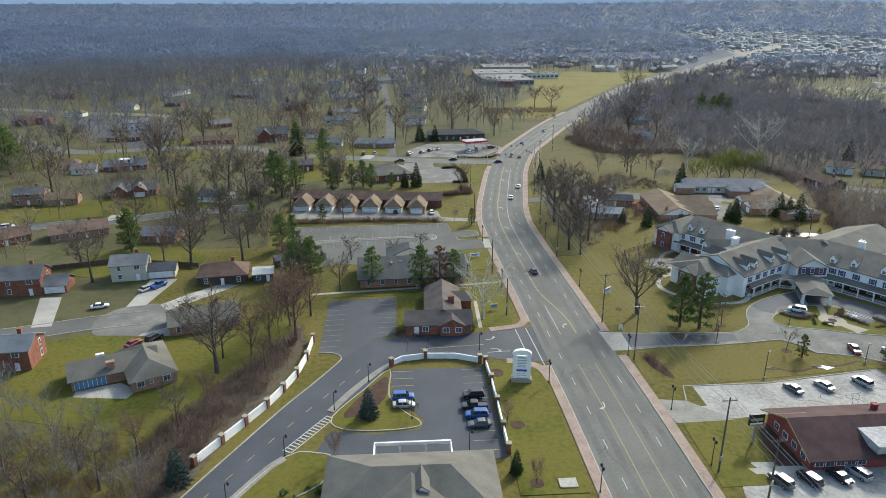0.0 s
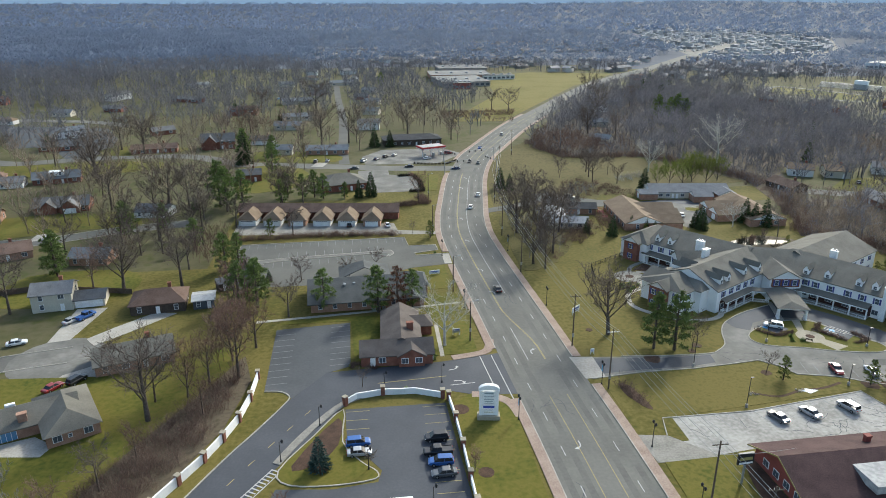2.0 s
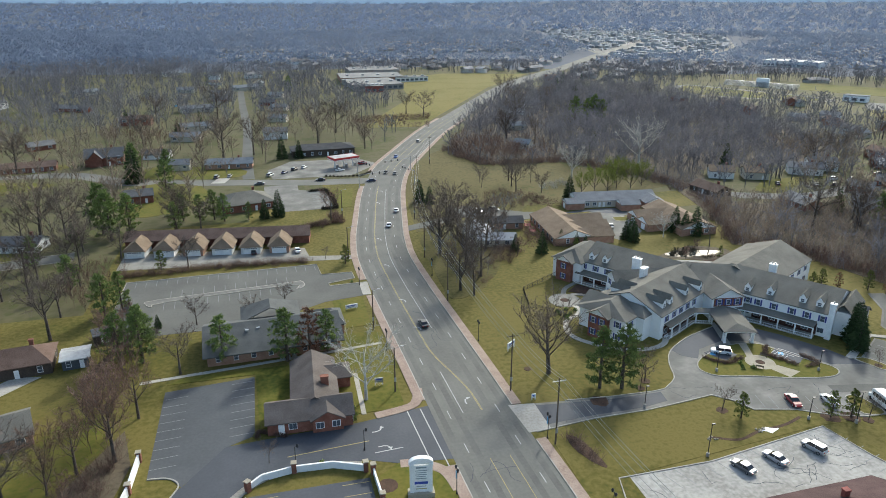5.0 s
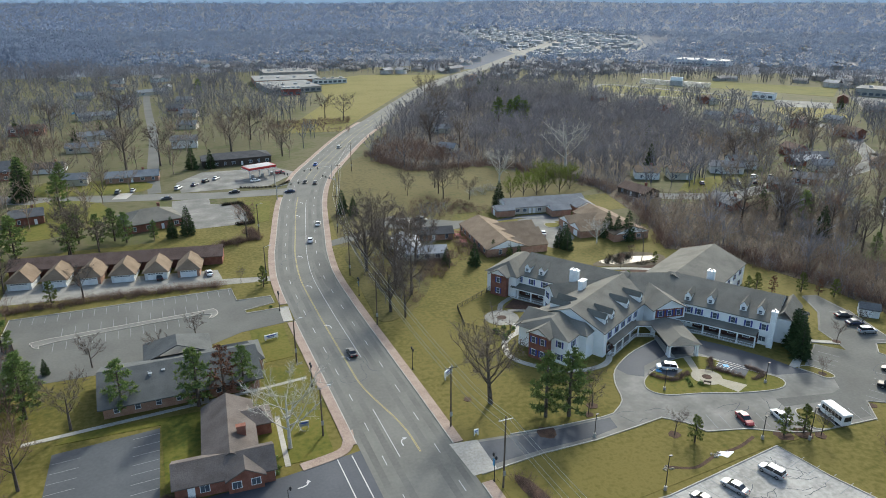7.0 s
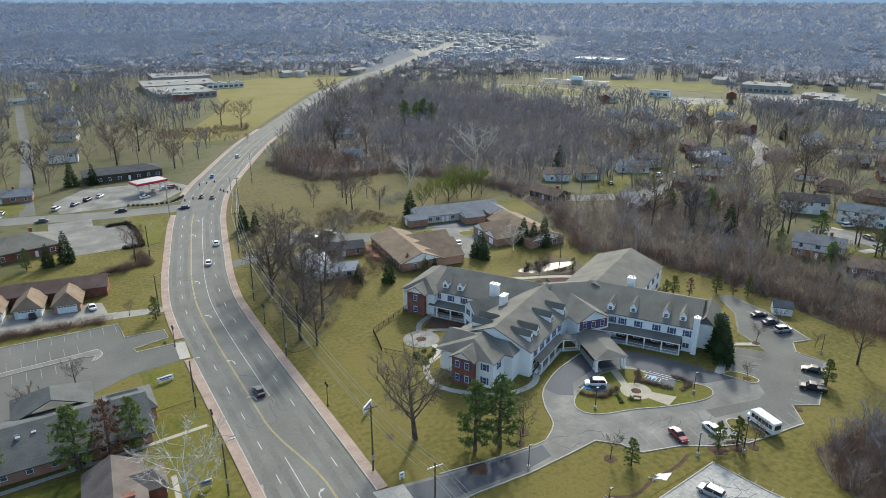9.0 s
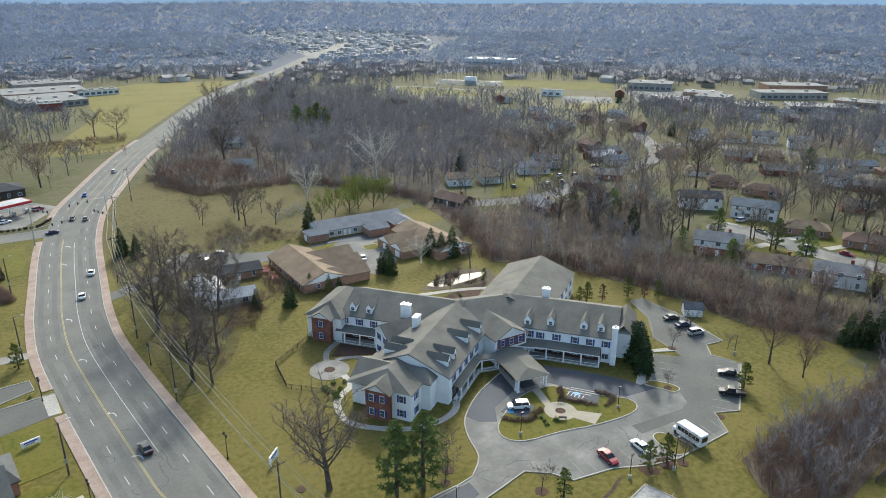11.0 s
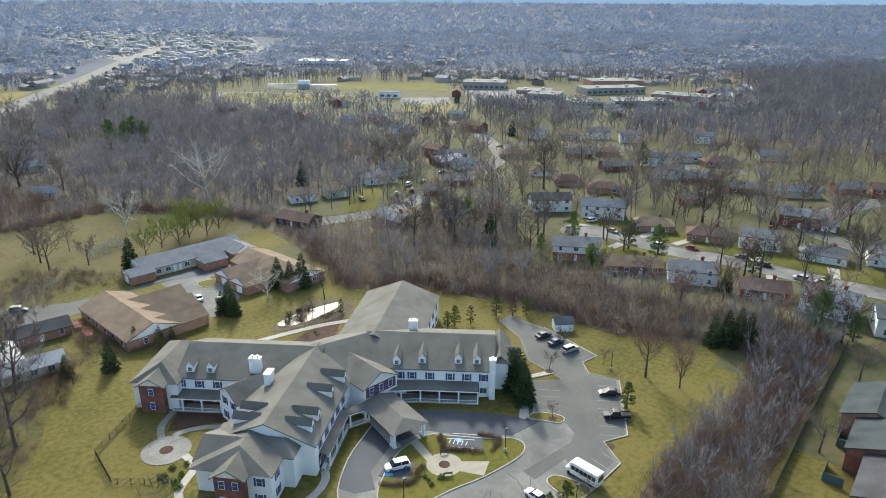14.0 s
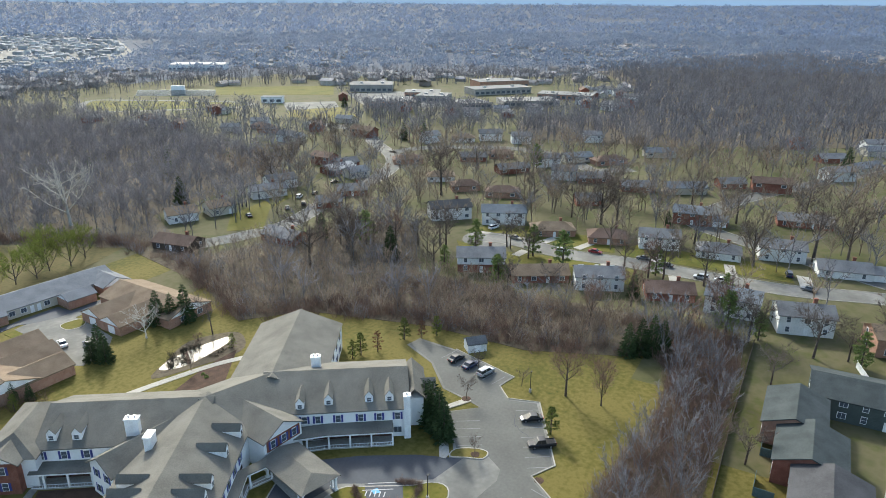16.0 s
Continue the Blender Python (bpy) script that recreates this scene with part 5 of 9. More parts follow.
put_house((-93.7, 249.4, -80.8, 246.8), 9, wall=WHITE, roof=SH_GREY, label="white-gabled house half hidden by bare trees")
put_house((-155, 247, -143, 249.3), 8, wall=TANBRICK, roof=SH_TAN, label="low tan brick garage wing on a lawn", chim=False)
put_house((-169.4, 302.8, -158.2, 304.4), 8, wall=WHITE, roof=SH_GREY, label="small white house with a grey roof")
# east side
for f, dp, kw in (((255, 195, 266, 183), 8.5, dict(h=5.2, wall=WHITE, roof=SH_DARK, label="white two-storey house with a black roof")),
                  ((261, 176, 268.3, 161), 9, dict(h=5.2, wall=WHITE, roof=SH_BLUE, label="white and brick house with a grey roof")),
                  ((257, 153, 265, 139.6), 9, dict(wall=TANBRICK, roof=SH_TAN, hip=True, label="orange-tan hip-roofed ranch house")),
                  ((260, 133, 265, 120), 9, dict(wall=TANBRICK, roof=SH_BROWN, hip=True, label="brick ranch house with a brown roof")),
                  ((264, 116, 268, 103), 9, dict(h=4.6, wall=WHITE, roof=SH_GREY, label="grey-roofed white two-storey house")),
                  ((265, 97, 267, 83), 9, dict(wall=WHITE, roof=SH_GREY, hip=True, label="white low house with a hip roof")),
                  ((273, 78, 276, 64), 9, dict(h=4.6, wall=WHITE, roof=SH_GREY, label="pale house with a grey roof")),
                  ((300, 112, 302.5, 98), 9, dict(h=4.8, wall=BRICK, roof=SH_BLUE, label="red brick house with a blue-grey roof", garage=6)),
                  ((317, 75.7, 320.4, 56.4), 9, dict(wall=BRICK, roof=SH_GREY, label="long low red brick house with grey roof")),
                  ((266, 60, 269.4, 45), 9, dict(wall=WHITE, roof=SH_GREY, label="white house with an attached garage", garage=6)),
                  ((212.7, 161, 219.8, 147.7), 9, dict(h=5.2, wall=BRICK, roof=SH_GREY, storey2=WHITE, label="white and brick two-storey house")),
                  ((213, 142, 222, 127), 8.5, dict(wall=BRICK, roof=SH_TAN, label="low red brick house on the street")),
                  ((217.5, 123.4, 223.5, 110.4), 9, dict(h=4.4, wall=WHITE, roof=SH_GREY, label="pale grey house behind brush")),
                  ((220.5, 103, 225.5, 90.3), 9, dict(wall=BRICK, roof=SH_BROWN, label="red brick house behind brush")),
                  ((220.5, 87.2, 220.6, 73.2), 9, dict(h=5.4, wall=WHITE, roof=SH_BLUE, label="pale two-storey house with a grey roof")),
                  ((216.4, 68, 220.2, 55), 9, dict(h=5.4, wall=WHITE, roof=SH_GREY, label="white two-storey house with patio doors")),
                  ((214, 46, 219, 32), 9, dict(h=5.0, wall=TANBRICK, roof=SH_TAN, label="tan house behind a white fence")),
                  ((200.8, 281, 210.6, 275.6), 9, dict(h=3.6, wall=WHITE, roof=SH_TAN, label="pale house with a tan roof")),
                  ((215.8, 274.4, 225.8, 270.4), 9, dict(h=3.6, wall=CREAM, roof=SH_TAN, label="cream house with a tan roof")),
                  ((243, 278, 256, 270), 9, dict(h=3.6, wall=WHITE, roof=SH_GREY, label="white house on the wooded street")),
                  ((258, 282, 270, 276), 9, dict(h=4.4, wall=WHITE, roof=SH_GREY, label="white two-storey house on the street")),
                  ((294.4, 275.6, 309, 270.8), 10, dict(wall=BRICK, roof=PALEROOF, label="brick house with a pale flat roof")),
                  ((205, 237.6, 204.6, 222.6), 9, dict(wall=BRICK, roof=SH_GREY, label="red brick house at the wood's edge")),
                  ((179.4, 264, 182.2, 249), 9, dict(wall=DARKW, roof=SH_BROWN, label="dark house half hidden by trees")),
                  ((265.6, 249.4, 274.1, 239.4), 9, dict(wall=BRICK, roof=SH_GREY, label="brick house with a grey roof"))):
    put_house(f, dp, **kw)
# terraced houses at the end of the walk
for (x, y, t, ln, dp), wl, rf, lb in (((170, 61.6, 0, 14, 11), TANBRICK, SH_GREEN, "terraced house with a slate-green roof"), ((157.4, 58.4, 0, 13, 11.6), BRICK, SH_GREEN, "brick terraced house with a slate-green roof"),
                                      ((143.8, 55, 0, 13.6, 12), BRICK, SH_DARK, "brick terraced house with a dark grey roof"), ((185.4, 47.4, -88, 24, 13), GREENW, SH_GREEN, "dark green-sided house with a slate roof")):
    house(x, y, t, ln, dp, h=5.0, rise=2.2, wall=wl, roof=rf, label=lb, chim=False)
sheet("path", [(150, 47), (178, 43), (178, 41.6), (150, 45.4)], 0.05, CONC, "concrete path before the terrace", "path")
for x in (148, 161, 174):
    p = base("patio_fence", pose(x, 66.5, 0), "teal-green board screen round a small patio", "fence", "patio screens")
    for a in ((-2.6, -0.05, 0, 2.6, 0.05, 1.8), (-2.65, -3.4, 0, -2.55, -0.06, 1.8)):
        bm = bmesh.new()
        box(bm, *a)
        part("panel", bm, TEAL, p)

# ---- small brick office by the access road ----
office = base("office", pose(0, 0, 0), "small red brick office with a brown shingle roof", "office")
O1 = pose(2.6, 124.6, 0, 0, 0, -1)
wall_part(office, BRICK, O1, -9, 7.6, -3.6, 3.8, 3.0, (0, 1), 5.0)
roof_part(office, SH_UMBER, O1, -9, 7.6, 3.8, 3.0, 5.1)
O2 = pose(3.4, 132.6, 0, 0, 0, 88)
wall_part(office, BRICK, O2, -6, 11.6, -4.6, 4.6, 3.0, (1,), 5.3)
roof_part(office, SH_UMBER, O2, -8, 11.6, 4.6, 3.0, 5.4)
wall_part(office, BRICK, pose(8.4, 138.6, 0), -3, 3, -3, 3, 2.8)
roof_part(office, SH_UMBER, pose(7.4, 138.6, 0), -3, 4, 3, 2.8, 4.2, 0, 2)
wall_part(office, BRICK, pose(5.2, 121.4, 0, 0, 0, -91), -2, 1.4, -3, 3, 3.0, (1,), 4.6)
roof_part(office, SH_UMBER, pose(5.2, 121.4, 0, 0, 0, -91), -3, 1.5, 3, 3.0, 4.7)
for x in (-1.6, 3.6, 6.8, 9.4):
    window(office, pose(x, 121.0 if x < 2 or x > 8.2 else 119.98, 1.6), WINW)
for y in (131, 135, 140):
    window(office, pose(-1.3, y, 1.6, 0, 0, -90), WINW)
bm = bmesh.new()
box(bm, -4.4, 120.85, 0, -3.2, 121.1, 2.3)
part("door", bm, TRIM, office)
chimney(office, pose(5.6, 131, 4.6), 1.6, 0.9, 1.6, BRICK, 0)
# ---- hall with the big grey roof ----
hall = base("hall", pose(0, 0, 0), "broad low brick hall with a grey shingle roof", "hall")
HM = pose(-4.6, 160.5, 0, 0, 0, 2.5)
wall_part(hall, TANBRICK, HM, -15.5, 15.5, -7.6, 8.4, 3.4)
roof_part(hall, HALLROOF, HM, -15.5, 15.5, 8.6, 3.4, 6.8, 0.0, 0.0, 0.8)
wall_part(hall, TANBRICK, HM, -15.4, 15.4, -0.4, 0.4, 6.6)
roof_part(hall, HALLROOF, HM @ pose(0, 6, 0, 0, 0, 90), 0, 9, 7, 4.2, 7.2, 0, 4)
wall_part(hall, TANBRICK, HM @ pose(14, 4, 0), -2, 3.6, -4, 5, 3.2)
roof_part(hall, HALLROOF, HM @ pose(14, 4.5, 0), -4, 3.6, 4.6, 3.2, 5.6, 0, 3)
for x in (-13, -9, -5, -1, 3, 7, 11):
    window(hall, HM @ pose(x, -7.62, 1.7), WIN)
for x, y in ((-6, -3), (-3.4, -2.4), (-6.2, -1.8)):
    bm = bmesh.new()
    box(bm, -0.3, -0.3, 0, 0.3, 0.3, 0.7)
    box(bm, -0.38, -0.38, 0.6, 0.38, 0.38, 0.8)
    v = part("roof_vent", bm, GREYM, hall)
    v.matrix_basis = HM @ pose(x, y, 5.3)
for x in (-0.6, 0.8, 2.2):
    bm = bmesh.new()
    box(bm, -0.5, -0.5, 0, 0.5, 0.5, 1.0)
    tube(bm, (0, 0, 1.0), (0, 0, 1.08), 0.36, 0.36, 12)
    v = tagged(part("air_conditioner", bm, GREYM, None, "grey boxed air conditioner by the hall"), "", "air conditioner", "cooling units")
    v.matrix_basis = HM @ pose(x + 2, -9, 0)

# ---- row of cottages with garages ----
row = base("terrace", pose(0, 0, 0), "long low terrace with a brown roof", "terrace")
RM = axis(-52, 246.4, 61, -8.4)
wall_part(row, BRICK, RM, 0, 62, -3.4, 4, 3.2, (0, 1), 5.2)
roof_part(row, SH_BROWN, RM, 0, 62, 4.0, 3.2, 5.4)
bm = bmesh.new()
gable_prism(bm, pose(0, 0, 0, 0, 0, -90), -6, 3.4, 3.4, 2.8, 5.2, 0.5, 0.2, 0, 3.2)
cot_roof = mesh_of("roof", bm, SH_TAN)
bm = bmesh.new()
box(bm, -3.2, -3.2, 0, 3.2, 5, 2.9)
cot_wall = mesh_of("wall", bm, WHITE)
cot_wall_b = cot_wall.copy()
cot_wall_b.materials.clear()
cot_wall_b.materials.append(TANBRICK)
bm = bmesh.new()
for k in range(4):
    box(bm, -2.4, -3.28, 0.05 + k * 0.55, 2.4, -3.18, 0.57 + k * 0.55)
cot_door = mesh_of("garage_door", bm, TRIM)
bm = bmesh.new()
for k in range(6):
    box(bm, -2.2 + k * 0.76, -3.3, 1.78, -1.62 + k * 0.76, -3.285, 2.1)
cot_lites = mesh_of("pane", bm, GLASS)
for i, x in enumerate((4.2, 13.6, 23, 32.4, 41.8, 51.2)):
    g = base("garage", RM @ pose(x + 1.5, -9.6, 0), ("white" if i not in (2, 5) else "brick") + " garage with a tan pyramid roof and wide door", "garage", "garages of the terrace")
    share("wall", cot_wall_b if i in (2, 5) else cot_wall, g)
    share("roof", cot_roof, g)
    d = share("garage_door", cot_door, g)
    share("pane", cot_lites, d)

# ---- red-roofed restaurant ----
rest = base("restaurant", pose(0, 0, 0), "low red restaurant with a maroon shingle roof", "restaurant")
REDW = material("red_painted_wall", [(0.20, 0.045, 0.035), (0.27, 0.065, 0.05)], 0.4, 4, 0.8, 0.3)
TM = pose(78, 71, 0, 0, 0, 1)
wall_part(rest, REDW, TM, -12.6, 16, -7.4, 7.4, 3.0, (0, 1), 6.0)
roof_part(rest, SH_RED, TM, -12.6, 16, 7.4, 3.0, 6.1, 0.0, 0, 1.1)
bm = bmesh.new()
for s in (-1, 1):
    v = [bm.verts.new((-13.74 + d, s * y, z + e)) for d in (0, 0.05) for y, z in ((8.5, 2.5), (0, 6.06)) for e in (-0.12, 0.16)]
    for q in ((0, 1, 3, 2), (4, 6, 7, 5), (0, 4, 5, 1), (2, 3, 7, 6), (1, 5, 7, 3), (0, 2, 6, 4)):
        bm.faces.new([v[k] for k in q])
bmesh.ops.transform(bm, matrix=TM, verts=bm.verts)
part("fascia", bm, YELLOWP, rest, "thin yellow fascia board")
chimney(rest, TM @ pose(6, 3.4, 4.6), 1.0, 0.8, 1.6, REDW, 0)
bm = bmesh.new()
slab(bm, [(-1.4, -8.6), (10, -8.6), (10, -2.6), (-1.4, -2.6)], 3.7, 5.2)
bmesh.ops.transform(bm, matrix=TM, verts=bm.verts)
part("entrance_canopy", bm, PALEROOF, rest, "flat white entrance canopy")
for x in (-11, -9, -7, -5, -3, 12, 14):
    window(rest, TM @ pose(x, -7.42, 1.5), WINW)
for y in (-5, -2, 1, 4):
    window(rest, TM @ pose(-12.62, y, 1.6, 0, 0, -90), WINW)
# ---- office at the start, with a porch ----
shop = base("office", pose(0, 0, 0), "low office with a broad grey-brown hip roof", "office")
SM = pose(-5, 59.6, 0, 0, 0, 0)
wall_part(shop, CREAM, SM, -15, 13, -20, 7.4, 3.6)
roof_part(shop, SHINGLE, SM, -15, 13, 8.2, 3.6, 7.4, 8.4, 8.4, 0.9)
roof_part(shop, SHINGLE, SM @ pose(-1, 0, 0, 0, 0, -90), 0, 20, 9, 3.6, 6.9, 0, 8, 0.9)
bm = bmesh.new()
ribbon(bm, [(-12.6, 66), (-12.6, 71.4), (1.4, 71.4), (1.4, 66)], -0.2, 0.2, 3.1, 3.7)
part("porch_beam", bm, TRIM, shop)
for x in (-12.6, -8, -3.2, 1.4):
    bm = bmesh.new()
    box(bm, x - 0.2, 71.2, 0, x + 0.2, 71.6, 3.1)
    part("post", bm, TRIM, shop)
wall_part(shop, SIDING, pose(-4.4, 55.6, 0, 0, 0, -90), -1, 1.1, -1.1, 1.1, 6.6, (1,), 7.4, 5)
roof_part(shop, SHINGLE, pose(-4.4, 55.6, 0, 0, 0, -90), -4, 1.2, 1.1, 6.6, 7.5, 0, 0, 0.25)
window(shop, pose(-4.4, 54.48, 6.1), WINS)
# ---- red timber deck behind the cottages ----
DECKRED = plain("red_stained_wood", (0.26, 0.055, 0.045), 0.7)
for x, y in ((90.2, 233.4), (89.6, 226.6)):
    dk = base("deck", pose(x, y, 0, 0, 0, 69), "small red-stained timber deck with a railing", "deck")
    for k in range(12):
        bm = bmesh.new()
        box(bm, -1.8 + k * 0.3, -1.2, 0.42, -1.53 + k * 0.3, 1.2, 0.5)
        part("plank", bm, DECKRED, dk)
    for px, py in ((-1.75, 1.15), (0, 1.15), (1.75, 1.15), (-1.75, -1.15), (1.75, -1.15)):
        bm = bmesh.new()
        box(bm, px - 0.06, py - 0.06, 0, px + 0.06, py + 0.06, 1.4)
        part("post", bm, DECKRED, dk)
    for x0, y0, x1, y1 in ((-1.8, 1.1, 1.8, 1.2), (-1.8, -1.2, -1.7, 1.2), (1.7, -1.2, 1.8, 1.2)):
        for z in (0.8, 1.05, 1.32):
            bm = bmesh.new()
            box(bm, x0, y0, z, x1, y1, z + 0.09)
            part("rail", bm, DECKRED, dk)
# ---- cottage court: tan and grey roofs ----
def gable_wing(c, m, x0, x1, w, z0, z1, wall, roof, ends=(1,), over=0.35, face=TRIM):
    """A low wing with its ridge along x of m; its gable ends wear white boards."""
    wall_part(c, wall, m, x0, x1, -w, w, z0, ends, z1 - 0.05)
    roof_part(c, roof, m, x0, x1, w, z0, z1, 0, 0, over)
    for g in ends:
        x, e = ((x0, -1), (x1, 1))[g]
        bm = bmesh.new()
        v = [bm.verts.new(p) for p in [(x + e * k, y, z) for k in (0.01, 0.05) for y, z in ((-w, z0 - 0.1), (w, z0 - 0.1), (0, z1 - 0.1))]]
        for q in ((0, 1, 2), (3, 5, 4), (0, 3, 4, 1), (1, 4, 5, 2), (2, 5, 3, 0)):
            bm.faces.new([v[k] for k in q])
        bmesh.ops.transform(bm, matrix=m, verts=bm.verts)
        part("gable", bm, face, c)


def court_door(c, m, x, y, turn, w=1.0, h=2.1, name="door"):
    bm = bmesh.new()
    box(bm, -w / 2, -0.07, 0.02, w / 2, 0.03, h)
    bmesh.ops.transform(bm, matrix=m @ pose(x, y, 0, 0, 0, turn), verts=bm.verts)
    part(name, bm, TRIM, c)


c1 = base("cottages", pose(98, 222, 0), "long low brick cottages with tan roofs and three wings", "cottages", "cottage court")
T1 = pose(0.2, -13, 0, 0, 0, 86)
gable_wing(c1, T1, 0, 29, 7, 2.8, 5.5, TANBRICK, SH_TAN, (0, 1))
for x, ln in ((4, 14.6), (12.2, 16.4), (20.4, 17.4)):
    gable_wing(c1, T1 @ pose(x, 0, 0, 0, 0, -90), 0, ln, 4.1, 2.75, 4.7, TANBRICK, SH_TAN, (1,), 0.3)
    court_door(c1, T1, x, -ln - 0.01, 0, 2.6, 2.1, "garage_door")
for x in (3, 8, 13, 18, 23, 27):
    window(c1, T1 @ pose(x, 7.02, 1.5, 0, 0, 180), WINW)
for x in (1.8, 6.4):
    window(c1, T1 @ pose(-0.02, x - 4, 1.5, 0, 0, -90), WIN)
c2 = base("cottages", pose(134, 252, 0), "long low white cottages with grey roofs and brick garages", "cottages", "cottage court")
T2 = pose(-15, 4.4, 0, 0, 0, -7)
gable_wing(c2, T2, 0, 34, 6.2, 2.8, 5.0, CREAM, SH_COURT, (0, 1))
gable_wing(c2, T2 @ pose(-5, -4.9, 0), 0, 7.4, 3.6, 2.6, 3.9, TANBRICK, SH_COURT, (0,), 0.3)
gable_wing(c2, T2 @ pose(16.4, -9.4, 0), 0, 8, 3.3, 2.6, 3.9, TANBRICK, SH_COURT, (0,), 0.3)
gable_wing(c2, T2 @ pose(31.5, 0, 0, 0, 0, -90), 0, 11.4, 4.3, 2.65, 4.6, TANBRICK, SH_COURT, (1,), 0.3)
for x in (4.4, 7.4, 13.6, 26):
    window(c2, T2 @ pose(x, -6.22, 1.5), WINW)
for x in (9.6, 11.4, 24.6):
    court_door(c2, T2, x, -6.2, 0)
court_door(c2, T2, -5.01, -5, -90, 2.6, 2.1, "garage_door")
c3 = base("cottages", pose(142, 222, 0), "low brick cottages with a broad tan roof and white gables", "cottages", "cottage court")
T3 = pose(4.2, -14.6, 0, 0, 0, 88)
gable_wing(c3, T3, 0, 29.5, 7, 2.8, 5.3, TANBRICK, SH_TAN, (0, 1))
for x, ln, w in ((11.6, 16.2, 4.2), (20.2, 15.8, 4.2)):
    gable_wing(c3, T3 @ pose(x, 0, 0, 0, 0, 90), 0, ln, w, 2.7, 4.7, TANBRICK, SH_TAN, (1,), 0.3)
    court_door(c3, T3, x - 0.6, ln + 0.01, 180, 2.6, 2.1, "garage_door")
for x in (3, 9, 15, 21, 27):
    window(c3, T3 @ pose(x, -7.02, 1.5), WINW)
for y in (-3, 2.5):
    window(c3, T3 @ pose(-0.02, y, 1.5, 0, 0, -90), WINW)
PALESH = material("silvery_weathered_shingle", [(0.24, 0.25, 0.265), (0.31, 0.32, 0.335), (0.38, 0.385, 0.395)], 0.3, 4, 0.8, 0.4)
lodge = base("house", pose(0, 0, 0), "low rambling house with silvery pale roofs among bare trees", "house")
L1, L2 = axis(68.6, 227.5, -0.15, -1.0), axis(66, 218.5, 1.0, -0.22)
wall_part(lodge, CREAM, L1, -5, 9, -4.4, 4.4, 2.6, (0, 1), 4.4)
roof_part(lodge, PALESH, L1, -5, 9, 4.4, 2.6, 4.5)
wall_part(lodge, CREAM, L2, 0, 13, -3.2, 3.2, 2.6, (1,), 4.0)
roof_part(lodge, PALESH, L2, 0, 13, 3.2, 2.6, 4.1)
for x in (3, 6.5, 10):
    window(lodge, L2 @ pose(x, -3.22, 1.5), WINW)
put_house((73.6, 232.8, 87.2, 230.2), 7, h=2.6, rise=1.5, wall=TANBRICK, roof=SH_DARK, label="low grey-roofed brick house beside a small lot", chim=False)
sheet("parking_lodge", [(66, 262), (74.4, 265), (95.2, 250.6), (110, 247), (110, 243), (92, 241), (86, 243), (70, 249)], 0.075, MIDASPH, "grey asphalt lot behind the cottages", "parking")
# ---- sheds ----
for x, y, t, wl, rf, lb in ((169.5, 133, -45, WHITE, SH_GREY, "white garden shed with a grey roof"), (-46, 173, 20, DARKW, SH_GREY, "small grey garden shed"), (-88, 78, 10, WHITE, SH_GREY, "weathered pale garden shed")):
    s = base("shed", pose(x, y, 0, 0, 0, t), lb, "shed")
    wall_part(s, wl, pose(0, 0, 0), -2.4, 2.4, -1.8, 1.8, 2.3, (0, 1), 3.4)
    roof_part(s, rf, pose(0, 0, 0), -2.4, 2.4, 1.8, 2.3, 3.5, 0, 0, 0.2)
    bm = bmesh.new()
    box(bm, -0.8, -1.86, 0, 0.8, -1.78, 2.0)
    part("door", bm, TRIM, s)
# ---- filling station, long shop and school ----
gas = base("filling_station", pose(0, 0, 0), "filling station with a red and white canopy", "filling station")
for nm, z0, z1, mt in (("canopy", 4.2, 5.6, plain("red_fascia", (0.42, 0.03, 0.03), 0.4)), ("canopy_top", 5.6, 5.66, PALEROOF), ("canopy_band", 4.3, 4.62, TRIM)):
    bm = bmesh.new()
    g = 0.06 if nm == "canopy_band" else 0
    g = -0.5 if nm == "canopy_top" else g
    box(bm, -7 - g, -4 - g, z0, 7 + g, 4 + g, z1, pose(34, 349, 0, 0, 0, 20))
    part(nm, bm, mt, gas)
for sx in (-5, 0, 5):
    bm = bmesh.new()
    box(bm, -0.2, -0.2, 0, 0.2, 0.2, 4.4, pose(34, 349, 0, 0, 0, 20) @ pose(sx, 0, 0))
    part("column", bm, TRIM, gas)
    bm = bmesh.new()
    box(bm, -0.45, -0.8, 0, 0.45, 0.8, 1.5, pose(34, 349, 0, 0, 0, 20) @ pose(sx + 1.4, 0, 0))
    part("pump", bm, GREYM, gas)
sgn = base("sign", pose(29.2, 304.3, 0, 0, 0, 25), "low blue and white monument sign on the corner lawn", "sign")
for nm, q, mt in (("plinth", (-1.5, -0.35, 0, 1.5, 0.35, 0.5), CONC), ("panel", (-1.35, -0.2, 0.5, 1.35, 0.2, 1.9), BLUEP), ("cap", (-1.5, -0.28, 1.9, 1.5, 0.28, 2.05), TRIM)):
    bm = bmesh.new()
    box(bm, *q, sgn.matrix_basis)
    part(nm, bm, mt, sgn)
longshop = house(26, 385, 4, 34, 14, h=3.6, rise=2.0, hip=True, wall=DARKW, roof=SH_DARK, label="long low dark-walled shop with a charcoal roof", chim=False, name="shop", cat="shop")

# ---- walls, signs, poles ----
def brick_pier(x, y, h=2.1, turn=0.0):
    p = base("wall_pier", pose(x, y, 0, 0, 0, turn), "square red brick pier of the white wall", "pier", "wall piers")
    bm = bmesh.new()
    box(bm, -0.42, -0.42, -0.1, 0.42, 0.42, h)
    part("shaft", bm, BRICK, p)
    bm = bmesh.new()
    box(bm, -0.52, -0.52, h, 0.52, 0.52, h + 0.16)
    part("cap", bm, STONE, p)


